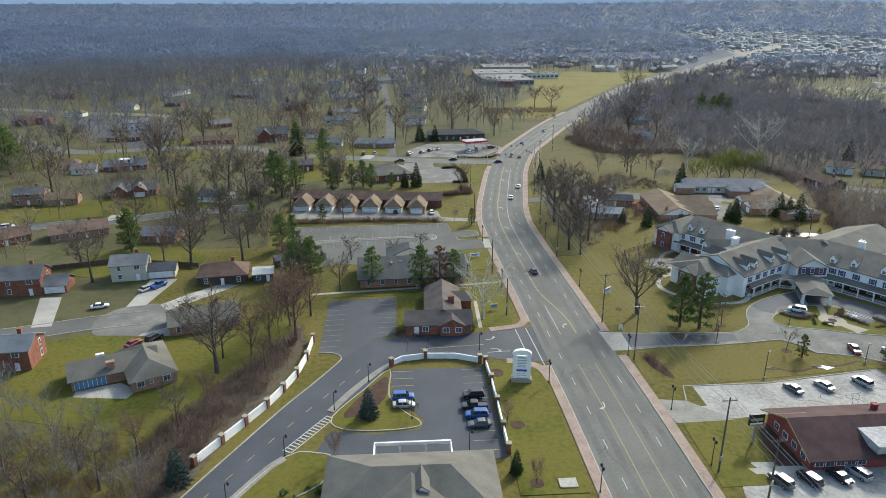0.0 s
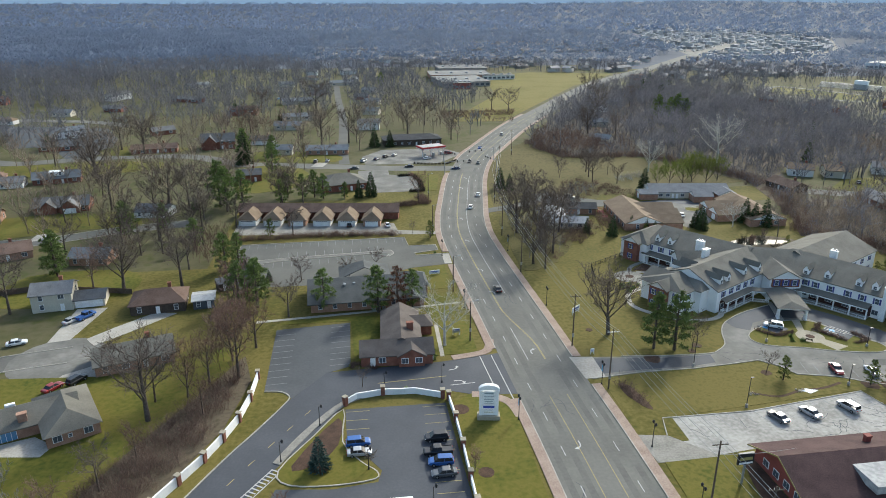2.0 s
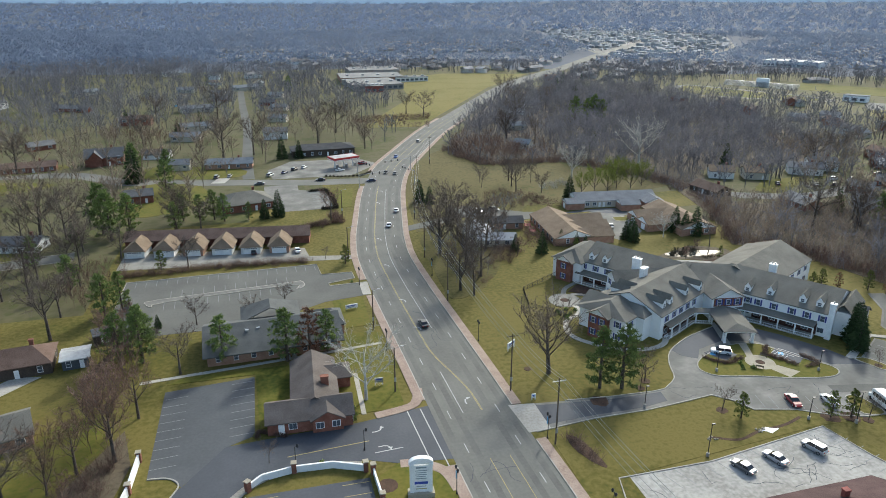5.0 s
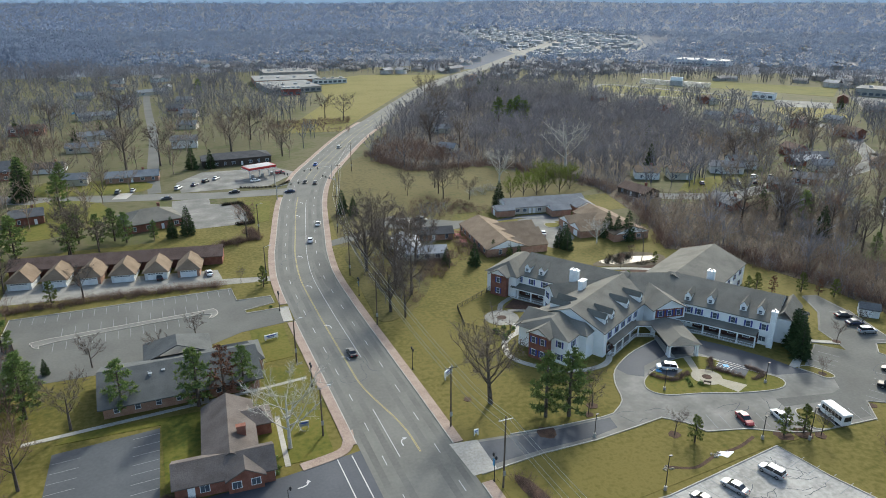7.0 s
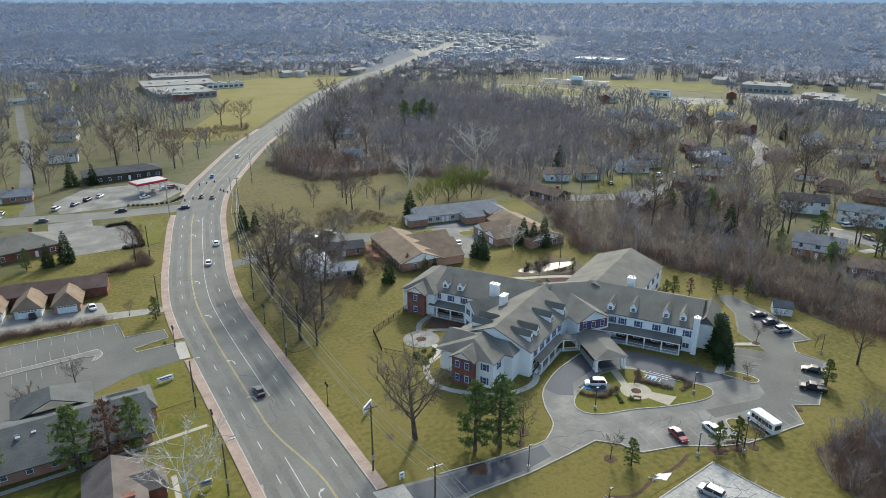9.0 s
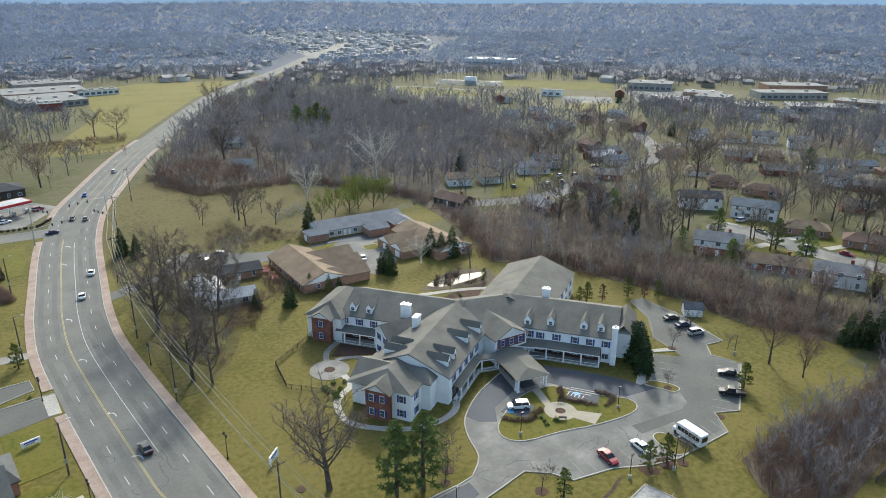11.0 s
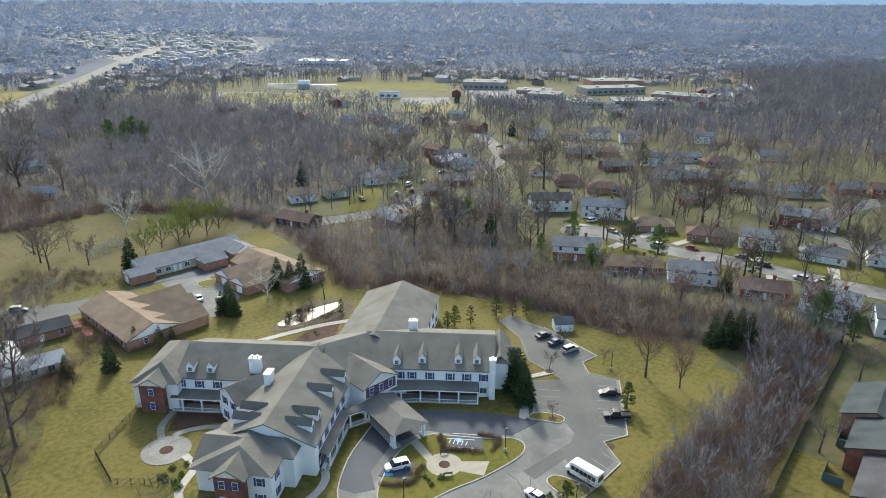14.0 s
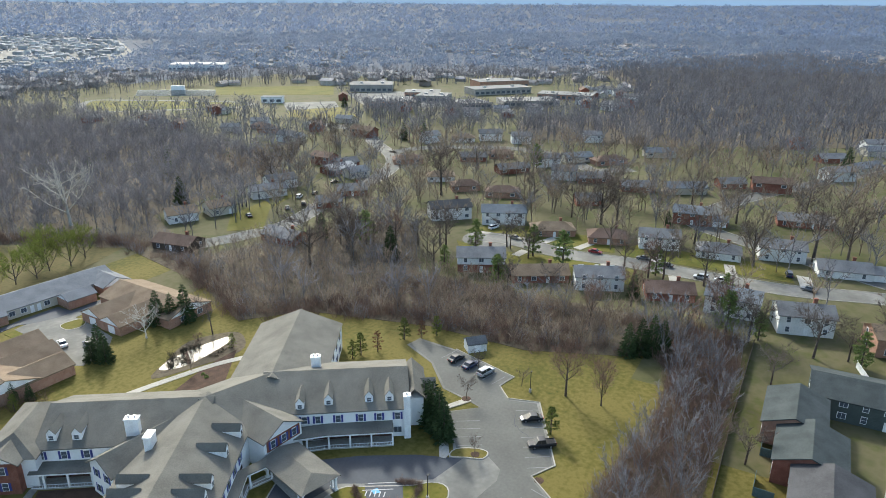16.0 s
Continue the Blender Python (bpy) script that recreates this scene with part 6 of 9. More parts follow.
def white_wall(pts, h=1.75, piers=True, every=1):
    for i, (a, b) in enumerate(zip(pts, pts[1:])):
        d = math.dist(a, b)
        turn = math.degrees(math.atan2(b[1] - a[1], b[0] - a[0]))
        w = base("wall_panel", pose(a[0], a[1], 0, 0, 0, turn), "white painted masonry wall panel between piers", "wall", "white garden wall")
        n = max(1, round(d / 2.4))
        for k in range(n):
            bm = bmesh.new()
            box(bm, d * k / n + 0.01, -0.12, -0.1, d * (k + 1) / n - 0.01, 0.12, h)
            part("panel", bm, SIDING, w)
        bm = bmesh.new()
        box(bm, 0, -0.17, h, d, 0.17, h + 0.12)
        part("coping", bm, TRIM, w)
        if piers and i % every == 0:
            brick_pier(*a, turn=turn)
    if piers:
        brick_pier(*pts[-1])


white_wall([(-45.4, 71.6), (-42, 78), (-38.8, 84), (-35.6, 90), (-33.2, 96), (-31.2, 102.4), (-30, 110), (-29.6, 119)])
white_wall([(-10, 105.6), (-7.6, 107.8), (-2, 108.8), (5, 108.4), (10.6, 106)], 1.3, True, 2)
white_wall([(11.8, 105), (12.2, 97), (12.3, 88), (12.3, 79), (12.3, 72)], 1.3)

SIGNBLUE = plain("sign_blue", (0.03, 0.07, 0.36), 0.4)
SIGNGREY = plain("sign_lettering_grey", (0.20, 0.24, 0.26), 0.6)
sign = base("monument_sign", pose(18.9, 97.2, 0, 0, 0, -8) @ Matrix.Diagonal((1.2, 1.1, 1.0, 1)), "tall white monument sign with an arched top and stone base", "sign")
bm = bmesh.new()
box(bm, -1.9, -0.8, -0.1, 1.9, 0.8, 1.0)
part("plinth", bm, STONE, sign)
bm = bmesh.new()
box(bm, -1.1, -0.3, 1.0, 1.1, 0.3, 6.4)
part("body", bm, TRIM, sign)
for s in (-1, 1):
    bm = bmesh.new()
    box(bm, s * 1.35 - 0.26, -0.4, 1.0, s * 1.35 + 0.26, 0.4, 6.6)
    box(bm, s * 1.35 - 0.36, -0.5, 6.6, s * 1.35 + 0.36, 0.5, 6.8)
    part("pillar", bm, TRIM, sign)
bm = bmesh.new()
arch = [(1.75 * math.cos(a * math.pi / 12), 6.8 + 1.15 * math.sin(a * math.pi / 12)) for a in range(13)]
f = [bm.verts.new((x, -0.42, z)) for x, z in arch]
g = [bm.verts.new((x, 0.42, z)) for x, z in arch]
bm.faces.new(f)
bm.faces.new(g[::-1])
for i in range(13):
    bm.faces.new((f[i], f[(i + 1) % 13], g[(i + 1) % 13], g[i]))
part("arch", bm, TRIM, sign)
for s in (-1, 1):
    for z, w, h, mt in ((6.0, 1.5, 0.24, SIGNGREY), (5.4, 1.7, 0.12, SIGNGREY), (5.0, 1.5, 0.1, SIGNGREY), (4.6, 1.7, 0.12, SIGNGREY), (4.2, 1.4, 0.1, SIGNGREY), (3.8, 1.6, 0.12, SIGNGREY), (2.9, 1.9, 0.5, SIGNBLUE), (2.2, 1.4, 0.1, SIGNGREY), (1.7, 1.6, 0.14, YELLOWP)):
        bm = bmesh.new()
        box(bm, -w / 2, s * 0.3, z - h / 2, w / 2, s * 0.33, z + h / 2)
        part("lettering_bar", bm, mt, sign)


def low_sign(x, y, turn, w, h, z, label, posts=True, mt=TRIM, bar=SIGNBLUE):
    s = base("low_sign", pose(x, y, 0, 0, 0, turn), label, "sign")
    bm = bmesh.new()
    box(bm, -w / 2, -0.12, z, w / 2, 0.12, z + h)
    part("board", bm, mt, s)
    for k in (-1, 1):
        bm = bmesh.new()
        box(bm, k * w * 0.42 - 0.08, -0.1, -0.1, k * w * 0.42 + 0.08, 0.1, z + 0.02)
        part("post", bm, TRIM, s)
        bm = bmesh.new()
        box(bm, -w * 0.36, k * 0.12, z + h * 0.55, w * 0.36, k * 0.14, z + h * 0.8)
        part("lettering_bar", bm, bar, s)
        bm = bmesh.new()
        box(bm, -w * 0.28, k * 0.12, z + h * 0.2, w * 0.2, k * 0.14, z + h * 0.4)
        part("lettering_bar", bm, SIGNGREY, s)


low_sign(51.5, 143, 40, 3.4, 1.5, 0.6, "low white sign board on the lawn")
low_sign(16.6, 175.6, 10, 3.4, 1.1, 0.4, "low white sign before the hall")
low_sign(17.6, 134.6, 0, 1.9, 1.1, 0.7, "small grey notice board on the lawn", mt=GREYM)
low_sign(48.6, 120.6, 0, 0.9, 0.9, 0.5, "small white post sign by the drive")
rs = base("pole_sign", pose(59.4, 72.2, 0, 0, 0, 4), "black and yellow restaurant sign on a pole", "sign")
for nm, b_, mt in (("post", (-0.15, -0.15, 0, 0.15, 0.15, 4.4), GREYM), ("panel", (-1.5, -0.2, 4.0, 1.5, 0.2, 6.3), BLACKM), ("lettering_bar", (-1.2, -0.23, 4.9, 1.2, -0.2, 5.5), YELLOWP), ("lettering_bar", (-1.3, -0.23, 4.15, 1.3, -0.2, 4.5), TRIM)):
    bm = bmesh.new()
    box(bm, *b_)
    part(nm, bm, mt, rs)
bm = bmesh.new()
box(bm, -1.6, -1.2, 0, 1.6, 1.2, 0.2)
tagged(part("slab", bm, CONC, None, "small concrete memorial slab in the lawn"), "", "slab").matrix_basis = pose(21.4, 62.6, 0.1)


def utility_pole(x, y, h, arm=True, turn=0.0, lamp=0):
    p = base("utility_pole", pose(x, y, 0, 0, 0, turn), "weathered wooden utility pole" + (" with a crossarm" if arm else " with a street lamp"), "pole", "poles along the road")
    bm = bmesh.new()
    tube(bm, (0, 0, -0.2), (0, 0, h), 0.19, 0.12, 8)
    part("post", bm, WOODPOLE, p)
    if arm:
        bm = bmesh.new()
        box(bm, -1.3, -0.06, h - 0.75, 1.3, 0.06, h - 0.6)
        part("crossarm", bm, TRIM if lamp == 2 else WOODPOLE, p)
        for k in (-1.15, -0.4, 0.4, 1.15):
            bm = bmesh.new()
            tube(bm, (k, 0, h - 0.6), (k, 0, h - 0.35), 0.05, 0.04, 6)
            part("insulator", bm, GREYM, p)
    else:
        bm = bmesh.new()
        tube(bm, (0, 0, h - 0.3), (1.6, 0, h + 0.2), 0.05, 0.04, 6)
        part("lamp_arm", bm, GREYM, p)
        bm = bmesh.new()
        box(bm, 1.4, -0.14, h + 0.12, 2.1, 0.14, h + 0.28)
        part("lamp_head", bm, GREYM, p)
    bm = bmesh.new()
    box(bm, -0.24, -0.3, 2.6, 0.24, -0.2, 3.6)
    part("box", bm, GREYM, p)


RIGHT = [(52.6, 22, 15.5), (49, 64, 15.5), (47, 105, 14.5), (45, 125, 14), (43.6, 174, 15), (45, 210, 14.5), (50.5, 252, 14.5), (62, 300, 14.5), (78, 344, 14.5)]
for i, (x, y, h) in enumerate(RIGHT):
    utility_pole(x, y, h, True, 0, 2 if i == 2 else 0)
for x, y, h in ((20.6, 131, 10.8), (20.6, 162, 11), (20.4, 215, 11), (23.6, 262, 11), (54.6, 57, 12)):
    utility_pole(x, y, h, x > 50, 0)


def wire(a, b, sag, name="power_line"):
    bm = bmesh.new()
    pts = [Vector(a).lerp(Vector(b), k / 10) - Vector((0, 0, sag * 4 * (k / 10) * (1 - k / 10))) for k in range(11)]
    side = (Vector(b) - Vector(a)).cross(Vector((0, 0, 1))).normalized() * 0.032
    rows = [[bm.verts.new(p + side), bm.verts.new(p - side), bm.verts.new(p + Vector((0, 0, 0.05)))] for p in pts]
    for p, q in zip(rows, rows[1:]):
        for k in range(3):
            bm.faces.new((p[k], p[(k + 1) % 3], q[(k + 1) % 3], q[k]))
    bm.faces.new(rows[0])
    bm.faces.new(rows[-1][::-1])
    tagged(part(name, bm, WIRE, None, "thin sagging power line between poles"), "", "cable", "power lines")


for (x0, y0, h0), (x1, y1, h1) in zip(RIGHT, RIGHT[1:]):
    for k, dz in ((-1.15, -0.33), (0.4, -0.33), (1.15, -0.33), (0.1, -3.2)):
        wire((x0 + k, y0, h0 + dz), (x1 + k, y1, h1 + dz), 0.7)
wire((49, 64, 13), (70, 74, 5), 0.4)


def lantern_post(x, y, h=5.2, turn=0.0, twin=True, banner=False):
    p = base("street_lamp", pose(x, y, 0, 0, 0, turn), "black metal street lamp with " + ("two lanterns" if twin else "one lantern"), "street lamp", "black street lamps")
    bm = bmesh.new()
    tube(bm, (0, 0, 0), (0, 0, 0.5), 0.22, 0.13, 8)
    tube(bm, (0, 0, 0.5), (0, 0, h), 0.085, 0.06, 8)
    part("post", bm, BLACKM, p)
    for s in ((-1, 1) if twin else (1,)):
        bm = bmesh.new()
        tube(bm, (0, 0, h - 0.25), (s * 0.55, 0, h + 0.1), 0.035, 0.03, 5)
        part("arm", bm, BLACKM, p)
        bm = bmesh.new()
        tube(bm, (s * 0.55, 0, h - 0.45), (s * 0.55, 0, h), 0.14, 0.26, 8)
        tube(bm, (s * 0.55, 0, h), (s * 0.55, 0, h + 0.28), 0.28, 0.06, 8)
        part("lantern", bm, BLACKM, p)
    if banner:
        bm = bmesh.new()
        box(bm, 0.12, -0.02, h - 2.4, 0.75, 0.02, h - 0.9)
        part("banner", bm, BLUEP, p, "blue cloth banner")


for x, y, b in ((46.2, 107, 1), (45, 149, 0), (43.8, 194, 1), (22, 150, 0), (24.9, 96, 1), (26.4, 60, 0), (48.6, 66, 0), (21, 192, 0), (48, 84, 0)):
    lantern_post(x, y, 5.4, 90, True, bool(b))
for x, y in ((-15, 99), (-21.6, 88.2), (-29.4, 73.4), (5, 72.6), (-5.6, 84), (-37, 60.6), (11.2, 112.2), (-1.6, 110.4)):
    lantern_post(x, y, 4.4, 30, False)


def area_lamp(x, y, h=8.0, turn=0.0):
    p = base("area_lamp", pose(x, y, 0, 0, 0, turn), "tall dark parking lamp on a concrete foot", "lamp", "parking lamps")
    bm = bmesh.new()
    tube(bm, (0, 0, 0), (0, 0, 0.8), 0.3, 0.3, 10)
    part("foot", bm, CONC, p)
    bm = bmesh.new()
    tube(bm, (0, 0, 0.8), (0, 0, h), 0.09, 0.07, 8)
    part("post", bm, BLACKM, p)
    bm = bmesh.new()
    box(bm, -0.1, -0.16, h, 0.55, 0.16, h + 0.14)
    part("lamp_head", bm, BLACKM, p)


for x, y in ((73, 94.4), (108.4, 96.4), (100, 99.8), (93.6, 121.2), (116.4, 115.6), (157.6, 113.4), (70, 112)):
    area_lamp(x, y, 7 if y < 98 else 5)


def traffic_mast(x, y, turn, reach):
    p = base("traffic_light", pose(x, y, 0, 0, 0, turn), "grey mast arm with hanging traffic signals", "traffic light", "signals at the junction")
    bm = bmesh.new()
    tube(bm, (0, 0, 0), (0, 0, 7), 0.18, 0.13, 8)
    part("post", bm, GREYM, p)
    bm = bmesh.new()
    tube(bm, (0, 0, 6), (reach, 0, 6.5), 0.12, 0.07, 6)
    part("mast_arm", bm, GREYM, p)
    for k in (0.5, 0.75, 0.98):
        bm = bmesh.new()
        box(bm, reach * k - 0.18, -0.15, 5.4, reach * k + 0.18, 0.15, 6.45)
        part("signal", bm, BLACKM, p)


traffic_mast(36, 304, 20, 14)
traffic_mast(66, 334, 200, 15)
traffic_mast(39, 333, -60, 10)
traffic_mast(62, 306, 110, 11)
# iron fence at the courtyard
fence = base("iron_fence", pose(0, 0, 0), "dark iron garden fence round the courtyard lawn", "fence")
fl = [(81, 184.4), (66.8, 175.6), (64.5, 164.8), (71.8, 155.8)]
for x, y, h in along(fl, 2.4):
    bm = bmesh.new()
    box(bm, x - 0.05, y - 0.05, 0, x + 0.05, y + 0.05, 1.5)
    part("post", bm, BLACKM, fence)
bm = bmesh.new()
ribbon(bm, fl, -0.02, 0.02, 1.3, 1.36)
ribbon(bm, fl, -0.02, 0.02, 0.2, 0.26)
for x, y, h in along(fl, 0.2):
    box(bm, x - 0.012, y - 0.012, 0.1, x + 0.012, y + 0.012, 1.45)
part("railing", bm, BLACKM, fence)


def board_fence(pts, h, mat, label):
    f = base("fence", pose(0, 0, 0), label, "fence")
    for a, b in zip(pts, pts[1:]):
        n = max(1, int(math.dist(a, b) / 2.4))
        for k in range(n):
            p, q = Vector(a).lerp(Vector(b), k / n), Vector(a).lerp(Vector(b), (k + 0.985) / n)
            bm = bmesh.new()
            ribbon(bm, [tuple(p), tuple(q)], -0.04, 0.04, 0.05, h)
            part("panel", bm, mat, f)
            bm = bmesh.new()
            box(bm, p.x - 0.07, p.y - 0.07, 0, p.x + 0.07, p.y + 0.07, h + 0.12)
            part("post", bm, mat, f)


board_fence([(-46, 150), (-38, 176), (-44, 196)], 1.7, WOODPOLE, "weathered wooden board fence between gardens")
board_fence([(-160, 168), (-120, 172), (-100, 178), (-72, 172)], 1.7, WOODPOLE, "weathered garden fence behind houses")
board_fence([(134, 72.4), (166, 72.8), (208, 72.6)], 1.3, WOODPOLE, "weathered fence along the wooded strip")
board_fence([(206, 50), (196, 47), (196, 30)], 1.8, TRIM, "white vinyl garden fence")

# ---- cars ----
def loft(bm, sections):
    """Chamfered eight-sided sections (x, half width, z low, z high)."""
    rings = []
    for x, w, a, b in sections:
        c = min(0.12, (b - a) * 0.3)
        rings.append([bm.verts.new((x, y, z)) for y, z in ((-w + c, a), (w - c, a), (w, a + c), (w, b - c), (w - c, b), (-w + c, b), (-w, b - c), (-w, a + c))])
    for p, q in zip(rings, rings[1:]):
        for i in range(8):
            bm.faces.new((p[i], p[(i + 1) % 8], q[(i + 1) % 8], q[i]))
    bm.faces.new(rings[0][::-1])
    bm.faces.new(rings[-1])


KINDS = {
    "sedan": (4.7, [(-2.35, 0.72, 0.4, 0.8), (-2.2, 0.86, 0.28, 0.95), (-1.3, 0.91, 0.22, 0.98), (0.9, 0.91, 0.22, 0.95), (1.9, 0.88, 0.25, 0.82), (2.35, 0.7, 0.35, 0.62)], (-1.75, 1.15, 0.95, -1.05, 0.35, 1.42), 0.32),
    "suv": (4.7, [(-2.35, 0.76, 0.42, 1.0), (-2.25, 0.9, 0.3, 1.12), (-1.2, 0.94, 0.26, 1.1), (1.0, 0.94, 0.26, 1.08), (2.0, 0.9, 0.3, 0.98), (2.35, 0.74, 0.4, 0.75)], (-2.2, 1.3, 1.08, -1.95, 0.55, 1.70), 0.36),
    "pickup": (5.5, [(-2.75, 0.88, 0.45, 1.05), (-2.65, 0.95, 0.38, 1.1), (-0.6, 0.96, 0.34, 1.1), (1.3, 0.96, 0.34, 1.12), (2.5, 0.92, 0.36, 1.05), (2.75, 0.8, 0.45, 0.85)], (-0.75, 1.55, 1.1, -0.6, 0.85, 1.82), 0.39),
}


def paint_mat(name, c, metal=0.0):
    m = plain("car_paint_" + name, c, 0.3, metal, 0.25)
    return m


PAINTS = {"black": (0.012, 0.012, 0.014), "white": (0.72, 0.72, 0.71), "silver": (0.42, 0.43, 0.44), "grey": (0.12, 0.125, 0.13), "blue": (0.02, 0.10, 0.33), "navy": (0.015, 0.025, 0.07), "red": (0.24, 0.015, 0.02), "beige": (0.33, 0.29, 0.22)}
MASTERS = {}


def car(x, y, turn, kind="sedan", colour="black", label="", z=0.02):
    m = pose(x, y, z, 0, 0, turn)
    if (kind, colour) in MASTERS:
        c = copy_thing(MASTERS[kind, colour], m)
        if label:
            tagged(c, label)
        return c
    ln, secs, (b0, b1, bz, t0, t1, tz), r = KINDS[kind]
    pm = paint_mat(colour, PAINTS[colour], 0.3 if colour in ("silver", "grey") else 0.0)
    c = base("car", m, label or f"parked {colour} {kind} with dark windows", "car", "cars")
    bm = bmesh.new()
    loft(bm, secs)
    if kind == "pickup":
        box(bm, -2.68, -0.9, 1.05, -0.7, -0.8, 1.2)
        box(bm, -2.68, 0.8, 1.05, -0.7, 0.9, 1.2)
        box(bm, -2.72, -0.9, 1.05, -2.62, 0.9, 1.2)
    part("body", bm, pm, c)
    w0, w1 = secs[2][1] - 0.08, secs[2][1] - 0.26
    bm = bmesh.new()
    lo = [bm.verts.new(p) for p in ((b0, -w0, bz - 0.05), (b1, -w0, bz - 0.05), (b1, w0, bz - 0.05), (b0, w0, bz - 0.05))]
    hi = [bm.verts.new(p) for p in ((t0, -w1, tz), (t1, -w1, tz), (t1, w1, tz), (t0, w1, tz))]
    for i in range(4):
        bm.faces.new((lo[i], lo[(i + 1) % 4], hi[(i + 1) % 4], hi[i]))
    bm.faces.new(hi)
    bm.faces.new(lo[::-1])
    part("window_band", bm, CARGLASS, c)
    bm = bmesh.new()
    loft(bm, [(t0 - 0.04, w1 - 0.03, tz - 0.02, tz + 0.04), (t0 + 0.15, w1 + 0.03, tz - 0.03, tz + 0.07), (t1 - 0.15, w1 + 0.03, tz - 0.03, tz + 0.07), (t1 + 0.05, w1 - 0.03, tz - 0.02, tz + 0.03)])
    for s in (-1, 1):
        xm = (b0 + b1) / 2 - 0.1
        v = [bm.verts.new(p) for p in ((xm, s * (w0 + 0.01), bz - 0.03), (xm + 0.1, s * (w0 + 0.01), bz - 0.03), ((t0 + t1) / 2 + 0.08, s * (w1 + 0.015), tz), ((t0 + t1) / 2, s * (w1 + 0.015), tz))]
        bm.faces.new(v)
    part("roof", bm, pm, c)
    for sx in (-1, 1):
        for s in (-1, 1):
            bm = bmesh.new()
            tube(bm, (0, -0.11, 0), (0, 0.11, 0), r, r, 14)
            wh = part("wheel", bm, TYRE, c)
            wh.matrix_basis = pose(sx * ln * 0.295, s * (secs[2][1] - 0.09), r)
            bm = bmesh.new()
            tube(bm, (0, s * 0.09, 0), (0, s * 0.125, 0), r * 0.62, r * 0.58, 10)
            part("rim", bm, RIM, wh)
    for s in (-1, 1):
        for nm, xx, zz, mt in (("headlight", ln / 2 - 0.12, secs[-1][3] - 0.02, LENSW), ("tail_light", -ln / 2 + 0.02, secs[0][3] - 0.05, LENSR)):
            bm = bmesh.new()
            box(bm, xx - 0.1, s * 0.62 - 0.14, zz - 0.1, xx + 0.06, s * 0.62 + 0.14, zz + 0.06)
            part(nm, bm, mt, c)
    MASTERS[kind, colour] = c
    return c


for x, y, t, k, p in ((-7.4, 91.6, 2, "suv", "blue"), (-7.2, 88.6, 2, "sedan", "silver"), (7.6, 91.4, 182, "suv", "black"), (7.4, 87, 180, "pickup", "black"), (7.6, 84, 178, "suv", "blue"), (7.8, 80.8, 182, "sedan", "grey"), (77, 89.6, 107, "sedan", "grey"), (84.4, 90.4, 107, "sedan", "silver"), (93.6, 91.2, 107, "suv", "silver"), (58.6, 60.4, 110, "suv", "grey"), (63.8, 60.6, 110, "suv", "black"), (69.4, 61, 110, "sedan", "black"), (73.4, 61.6, 110, "suv", "silver"), (162.2, 134.4, -16, "sedan", "black"), (161, 130, -16, "sedan", "navy"), (159.8, 125.4, -16, "suv", "silver"), (147.6, 109, 126, "sedan", "black"), (140.3, 103.9, 126, "pickup", "black"), (101.3, 105.8, 259, "sedan", "red"), (108.8, 104.1, 79, "sedan", "white"), (99.8, 128.4, 150, "suv", "white"), (33.6, 161, 92, "sedan", "black"), (39.4, 246, 78, "sedan", "white"), (45.6, 264, 74, "sedan", "white")):
    car(x, y, t, k, p)
for x, y, t, k, p in ((43, 315, 175, "sedan", "navy"), (56.5, 326, 70, "sedan", "grey"), (52.4, 329, 250, "sedan", "black"), (85, 403, 63, "suv", "silver"), (64, 364, 67, "sedan", "blue"), (20, 322.5, 175, "sedan", "black"), (-8, 322, 174, "sedan", "grey"), (-3, 338, 60, "suv", "silver"), (4, 342, 60, "sedan", "navy"), (9, 347, 60, "suv", "black"), (14, 351, 60, "sedan", "silver"), (31, 340, 20, "sedan", "white"), (44, 352, 20, "suv", "red"), (-91, 143, 20, "sedan", "white"), (-79.6, 157, 60, "pickup", "blue"), (-82.5, 154.6, 60, "sedan", "silver"), (-69.5, 122.5, 60, "suv", "black"), (-73.6, 120, 60, "sedan", "red"), (4.4, 226.4, 96, "sedan", "white"), (-10, 228, 96, "sedan", "black"), (-155, 218, 20, "suv", "white"), (-116, 226, 10, "sedan", "white"), (252, 158, -100, "sedan", "beige"), (247, 138, -82, "suv", "silver")):
    car(x, y, t, k, p)
for x, y, t, k, p in ((252, 128, -90, "sedan", "red"), (251, 104, 90, "sedan", "black"), (259, 170, -20, "suv", "white"), (245.6, 92, 90, "suv", "silver"), (245.8, 86, 90, "suv", "white"), (252, 62, 80, "sedan", "grey"), (262, 68, 10, "suv", "navy"), (254, 112, 90, "sedan", "grey"), (240, 256, 40, "sedan", "grey"), (256, 263, 20, "suv", "white"), (264, 261, 20, "sedan", "black"), (285, 266, -20, "sedan", "black"), (224, 262, 60, "sedan", "navy"), (248, 254, 40, "suv", "black"), (120, 224, 70, "sedan", "white"), (123, 218, 70, "sedan", "navy"), (76.9, 255.3, -40, "sedan", "silver"), (84, 255.1, -40, "suv", "grey"), (-28, 340, 80, "suv", "grey"), (-22, 341, 80, "sedan", "silver")):
    car(x, y, t, k, p)
bus = base("minibus", pose(118.9, 100.3, 0.026, 0, 0, 82), "white minibus with a band of dark windows", "bus")
bm = bmesh.new()
loft(bm, [(-3.6, 1.0, 0.45, 2.7), (-3.5, 1.12, 0.4, 2.85), (2.0, 1.12, 0.4, 2.85), (2.5, 1.08, 0.4, 2.6), (2.55, 1.0, 0.4, 1.35), (3.4, 0.9, 0.4, 1.2), (3.6, 0.75, 0.5, 0.95)])
